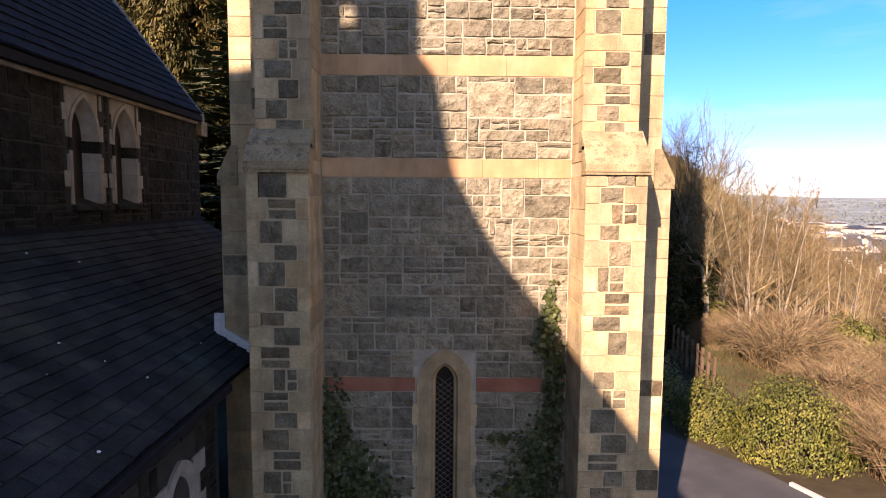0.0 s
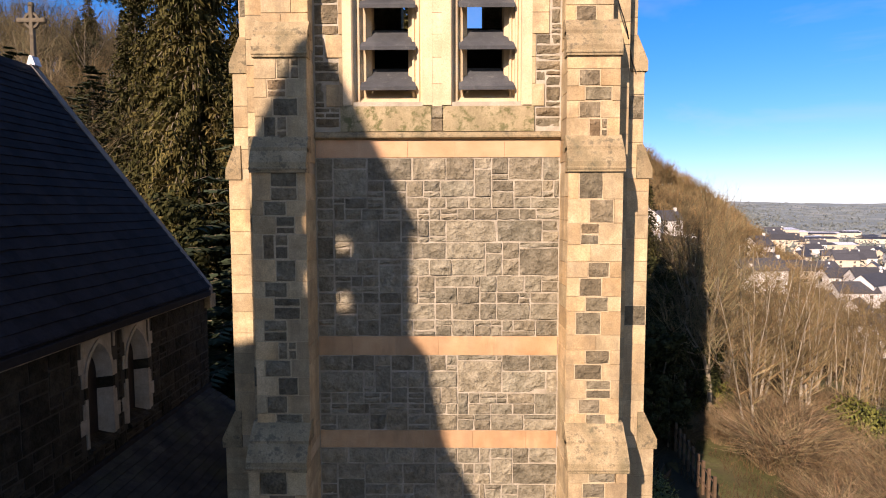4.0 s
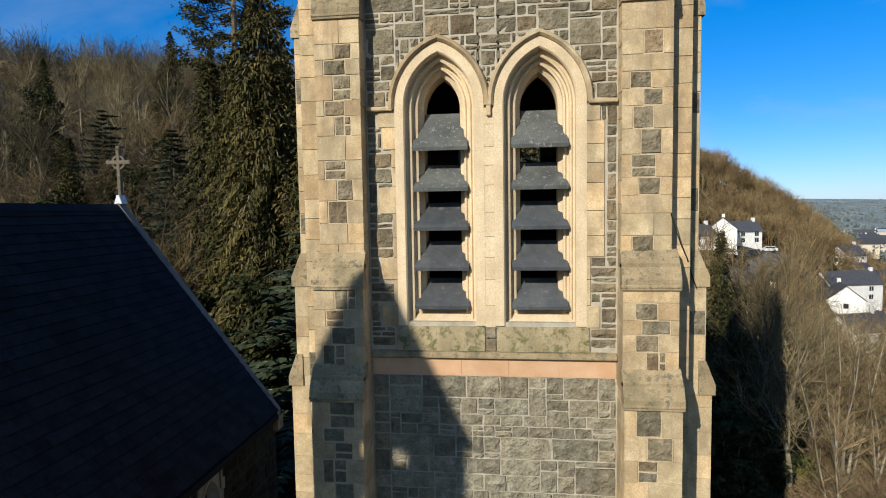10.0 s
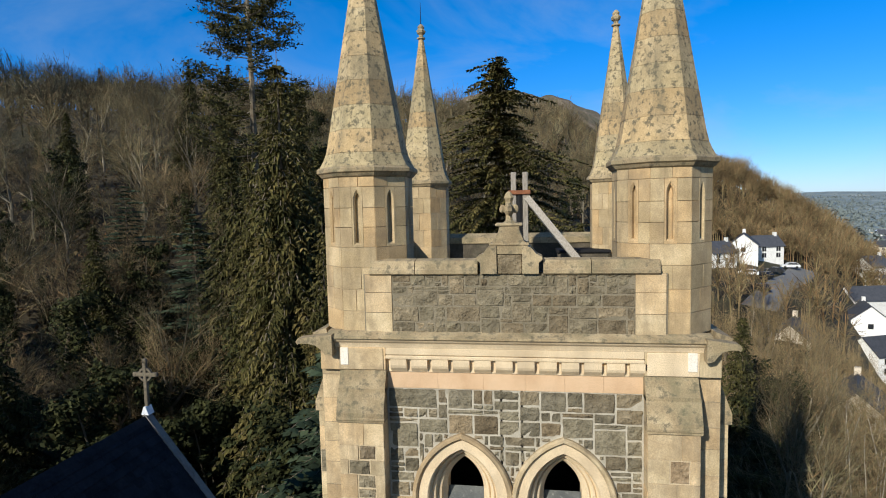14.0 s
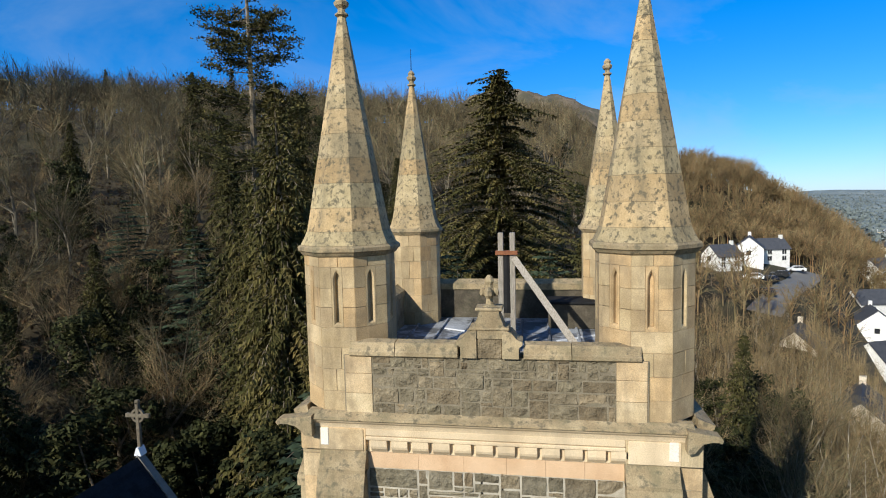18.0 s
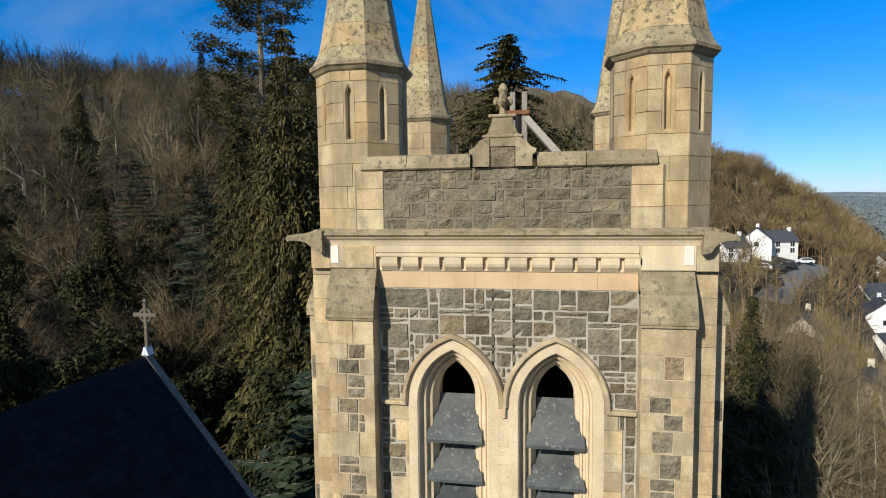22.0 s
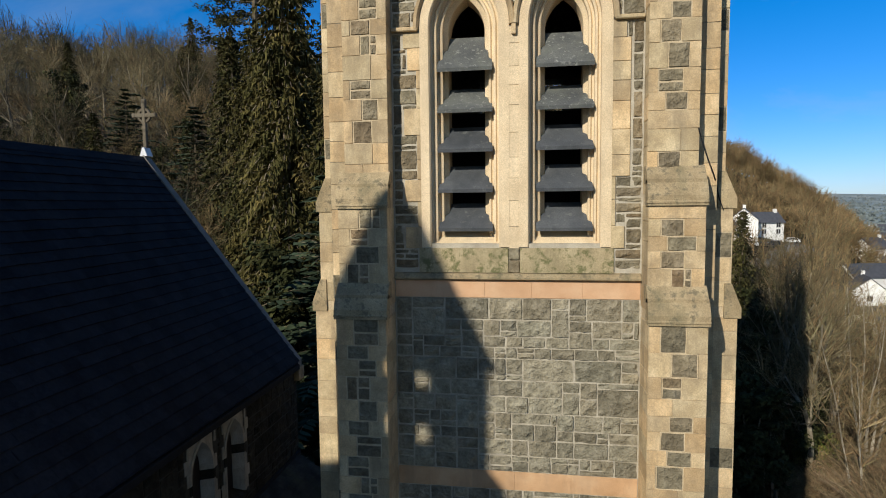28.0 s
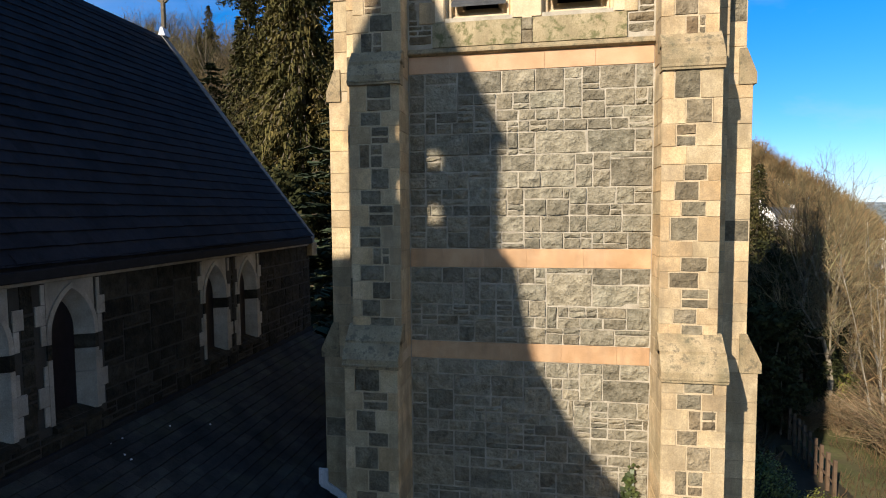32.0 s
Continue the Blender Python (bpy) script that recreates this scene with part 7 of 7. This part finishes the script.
# raised rolls across the tower roof
tower_roof = [o for o in bpy.data.objects if o.name == "roof" and o.parent == tower][0]
for i in range(8):
    bm = bmesh.new()
    tube(bm, (-2.1 + i * 0.6, 0.98, 17.862), (-2.1 + i * 0.6, 5.8, 17.862), 0.035, 0.035, 6)
    part("roof_roll", bm, LEAD, tower_roof)

# ---- houses on the hill and in the valley ----
def house(x, y, w, d, h, turn, wall, z=None, name="house", label="white rendered house with a slate roof", chimney=True, wins=((-0.28, 0.28), (0.28, 0.72))):
    hs = thing(name, label, "house")
    pitch = 0.42 * d
    part("wall", prism([(-d / 2, -3), (d / 2, -3), (d / 2, h), (0, h + pitch), (-d / 2, h)], -w / 2, w / 2), wall, hs)
    rf = part("roof", merged(prism([(0, h + pitch + 0.18), (-d / 2 - 0.35, h - 0.14), (-d / 2 - 0.35, h - 0.30), (0, h + pitch + 0.03)], -w / 2 - 0.25, w / 2 + 0.25), prism([(0, h + pitch + 0.18), (d / 2 + 0.35, h - 0.14), (d / 2 + 0.35, h - 0.30), (0, h + pitch + 0.03)], -w / 2 - 0.25, w / 2 + 0.25)), HOUSE_SLATE, hs)
    if chimney:
        part("chimney", boxes((w / 2 - 1.0, w / 2 - 0.3, -0.35, 0.35, h + pitch * 0.6, h + pitch + 0.9)), wall, rf)
    for f in (-1, 1):
        for u in wins[0]:
            for v in (0.2, 0.62):
                cx, cz = u * w, v * h
                win = part("window", boxes((cx - 0.55, cx + 0.55, f * d / 2 - 0.04, f * d / 2 + 0.04, cz, cz + 1.15), bevel=0), PANE, hs)
                part("window_frame", boxes((cx - 0.62, cx + 0.62, f * d / 2 - 0.06, f * d / 2 + 0.06, cz - 0.08, cz - 0.01), (cx - 0.03, cx + 0.03, f * d / 2 - 0.06, f * d / 2 + 0.06, cz, cz + 1.15), bevel=0), RENDER_WHITE, win)
    for e in (-1, 1):
        win = part("window", boxes((e * w / 2 - 0.04, e * w / 2 + 0.04, -0.5, 0.5, h * 0.6, h * 0.6 + 1.1), bevel=0), PANE, hs)
    hs.matrix_basis = pose(x, y, land(x, y) if z is None else z, 0, 0, turn)
    return hs


def polar(heading, r):
    return (0.6 + r * math.sin(radians(heading)), -8.2 + r * math.cos(radians(heading)))


for hd, r, w, d, h, turn, wall in ((16.8, 150, 6.8, 5.6, 3.2, 25, RENDER_WHITE), (19.0, 160, 7.4, 6.4, 4.2, 70, RENDER_WHITE), (20.6, 170, 7, 5.6, 3.8, 15, RENDER_WHITE),
                                   (28.0, 155, 9, 7, 4.8, 72, RENDER_WHITE), (29.0, 143, 9, 7, 4.6, 20, RENDER_WHITE), (28.3, 182, 14, 7, 5.0, 10, RENDER_WHITE), (30.0, 168, 10, 7, 5.0, 40, RENDER_WHITE),
                                   (32.4, 146, 9, 7, 5.0, 15, RENDER_WHITE), (33.6, 162, 9, 7, 5.0, 60, RENDER_WHITE), (28.2, 218, 9, 7, 5.0, 30, RENDER_WHITE), (30.8, 224, 12, 7, 5.0, 0, RENDER_CREAM), (32.5, 207, 12, 7, 5.0, 15, RENDER_WHITE), (34.4, 202, 12, 7, 5.0, 35, RENDER_WHITE)):
    x, y = polar(hd, r)
    house(x, y, w, d, h, turn, wall, label="white rendered house with a dark slate roof" if wall is RENDER_WHITE else "cream rendered house with a dark slate roof")
for hd, r, turn, low in ((27.4, 80, 62, 8.4), (22.8, 104, 62, 6.2)):
    x, y = polar(hd, r)
    house(x, y, 9, 7, 3.4, turn, RENDER_CREAM, z=-low, label="stone-coloured house half hidden among bare trees")
# more roofs and sheds in the valley
rng = random.Random(77)
for i in range(70):
    hd, r = rng.uniform(29, 43), rng.uniform(200, 520)
    if hd > 35:
        r = rng.uniform(165, 480)
    x, y = polar(hd, r)
    wall = rng.choice((RENDER_WHITE, RENDER_WHITE, RENDER_CREAM))
    house(x, y, rng.uniform(8, 16), 7, 5.2, rng.uniform(-30, 60), wall, label="distant pale terraced house with a slate roof", chimney=i % 2 == 0)
for i in range(20):
    hd, r = rng.uniform(29, 42), rng.uniform(480, 850)
    x, y = polar(hd, r)
    sh = thing("industrial_shed", "low pale industrial shed in the valley", "shed", group="sheds in the valley")
    w, d = rng.uniform(16, 34), rng.uniform(10, 16)
    part("wall", boxes((-w / 2, w / 2, -d / 2, d / 2, -3, 5), bevel=0), RENDER_CREAM, sh)
    part("roof", prism([(-d / 2 - 0.4, 5), (d / 2 + 0.4, 5), (0, 6.6)], -w / 2 - 0.4, w / 2 + 0.4), HOUSE_SLATE if i % 3 else PALE_PAINT, sh)
    sh.matrix_basis = pose(x, y, land(x, y), 0, 0, rng.uniform(-20, 40))


# lane with parked cars below the hill houses
lv, lf = [], []
for i in range(15):
    t = i / 14
    hd, r = 20.2 + 3.4 * t + 0.5 * math.sin(3 * t), 116 + 52 * t
    for s in (-1, 1):
        x, y = polar(hd + s * math.degrees(2.8 / r), r)
        lv.append((x, y, land(x, y) + 0.25))
    if i:
        lf.append((2 * i - 2, 2 * i - 1, 2 * i + 1, 2 * i))
tagged(mesh_object("lane", lv, lf, LANE), "grey lane climbing to the hill houses", "road", kind="structure")


def car(x, y, turn, paint, label):
    c = thing("car", label, "car", group="parked cars")
    part("body", prism([(-2.0, 0.35), (2.0, 0.35), (2.05, 0.75), (1.9, 0.9), (1.0, 0.98), (0.45, 1.42), (-1.2, 1.45), (-1.85, 0.95), (-2.05, 0.85)], -0.82, 0.82), paint, c)
    part("window", prism([(0.85, 0.99), (0.42, 1.37), (-1.15, 1.40), (-1.65, 0.99)], -0.83, 0.83), PANE, c, "dark car windows")
    for u in (-1.25, 1.3):
        for s in (-1, 1):
            bm = bmesh.new()
            tube(bm, (s * 0.68, u, 0.32), (s * 0.86, u, 0.32), 0.32, 0.32, 12)
            w = part("wheel", bm, TYRE, c)
    c.matrix_basis = pose(x, y, land(x, y) + 0.27, 0, 0, turn)


for hd, r, turn, paint, label in ((20.6, 140, 20, CARPAINT, "dark parked car on the lane"), (21.4, 152, 60, CARPAINT, "dark parked car by the houses"), (20.4, 128, 10, CARPAINT, "dark parked car on the lane"), (22.6, 162, 80, PALE_PAINT, "pale parked car by the houses"), (19.4, 140, 70, PALE_PAINT, "pale parked van by the houses")):
    x, y = polar(hd, r)
    car(x, y, turn, paint, label)

# fence and rail at the back of the drive
fence = thing("fence", "brown timber fence with iron rail by the hedge", "fence")
for i in range(9):
    x, y = 9.3 + 0.07 * i, 10.6 + i * 0.6
    part("post", boxes((x - 0.05, x + 0.05, y - 0.05, y + 0.05, land(x, y) - 0.2, land(x, y) + 1.25), bevel=0.006), WOOD_FENCE, fence)
for z in (0.45, 1.0):
    bm = bmesh.new()
    tube(bm, (9.3, 10.6, land(9.3, 10.6) + z), (9.86, 15.4, land(9.86, 15.4) + z), 0.035, 0.035, 4)
    part("rail", bm, WOOD_FENCE, fence)
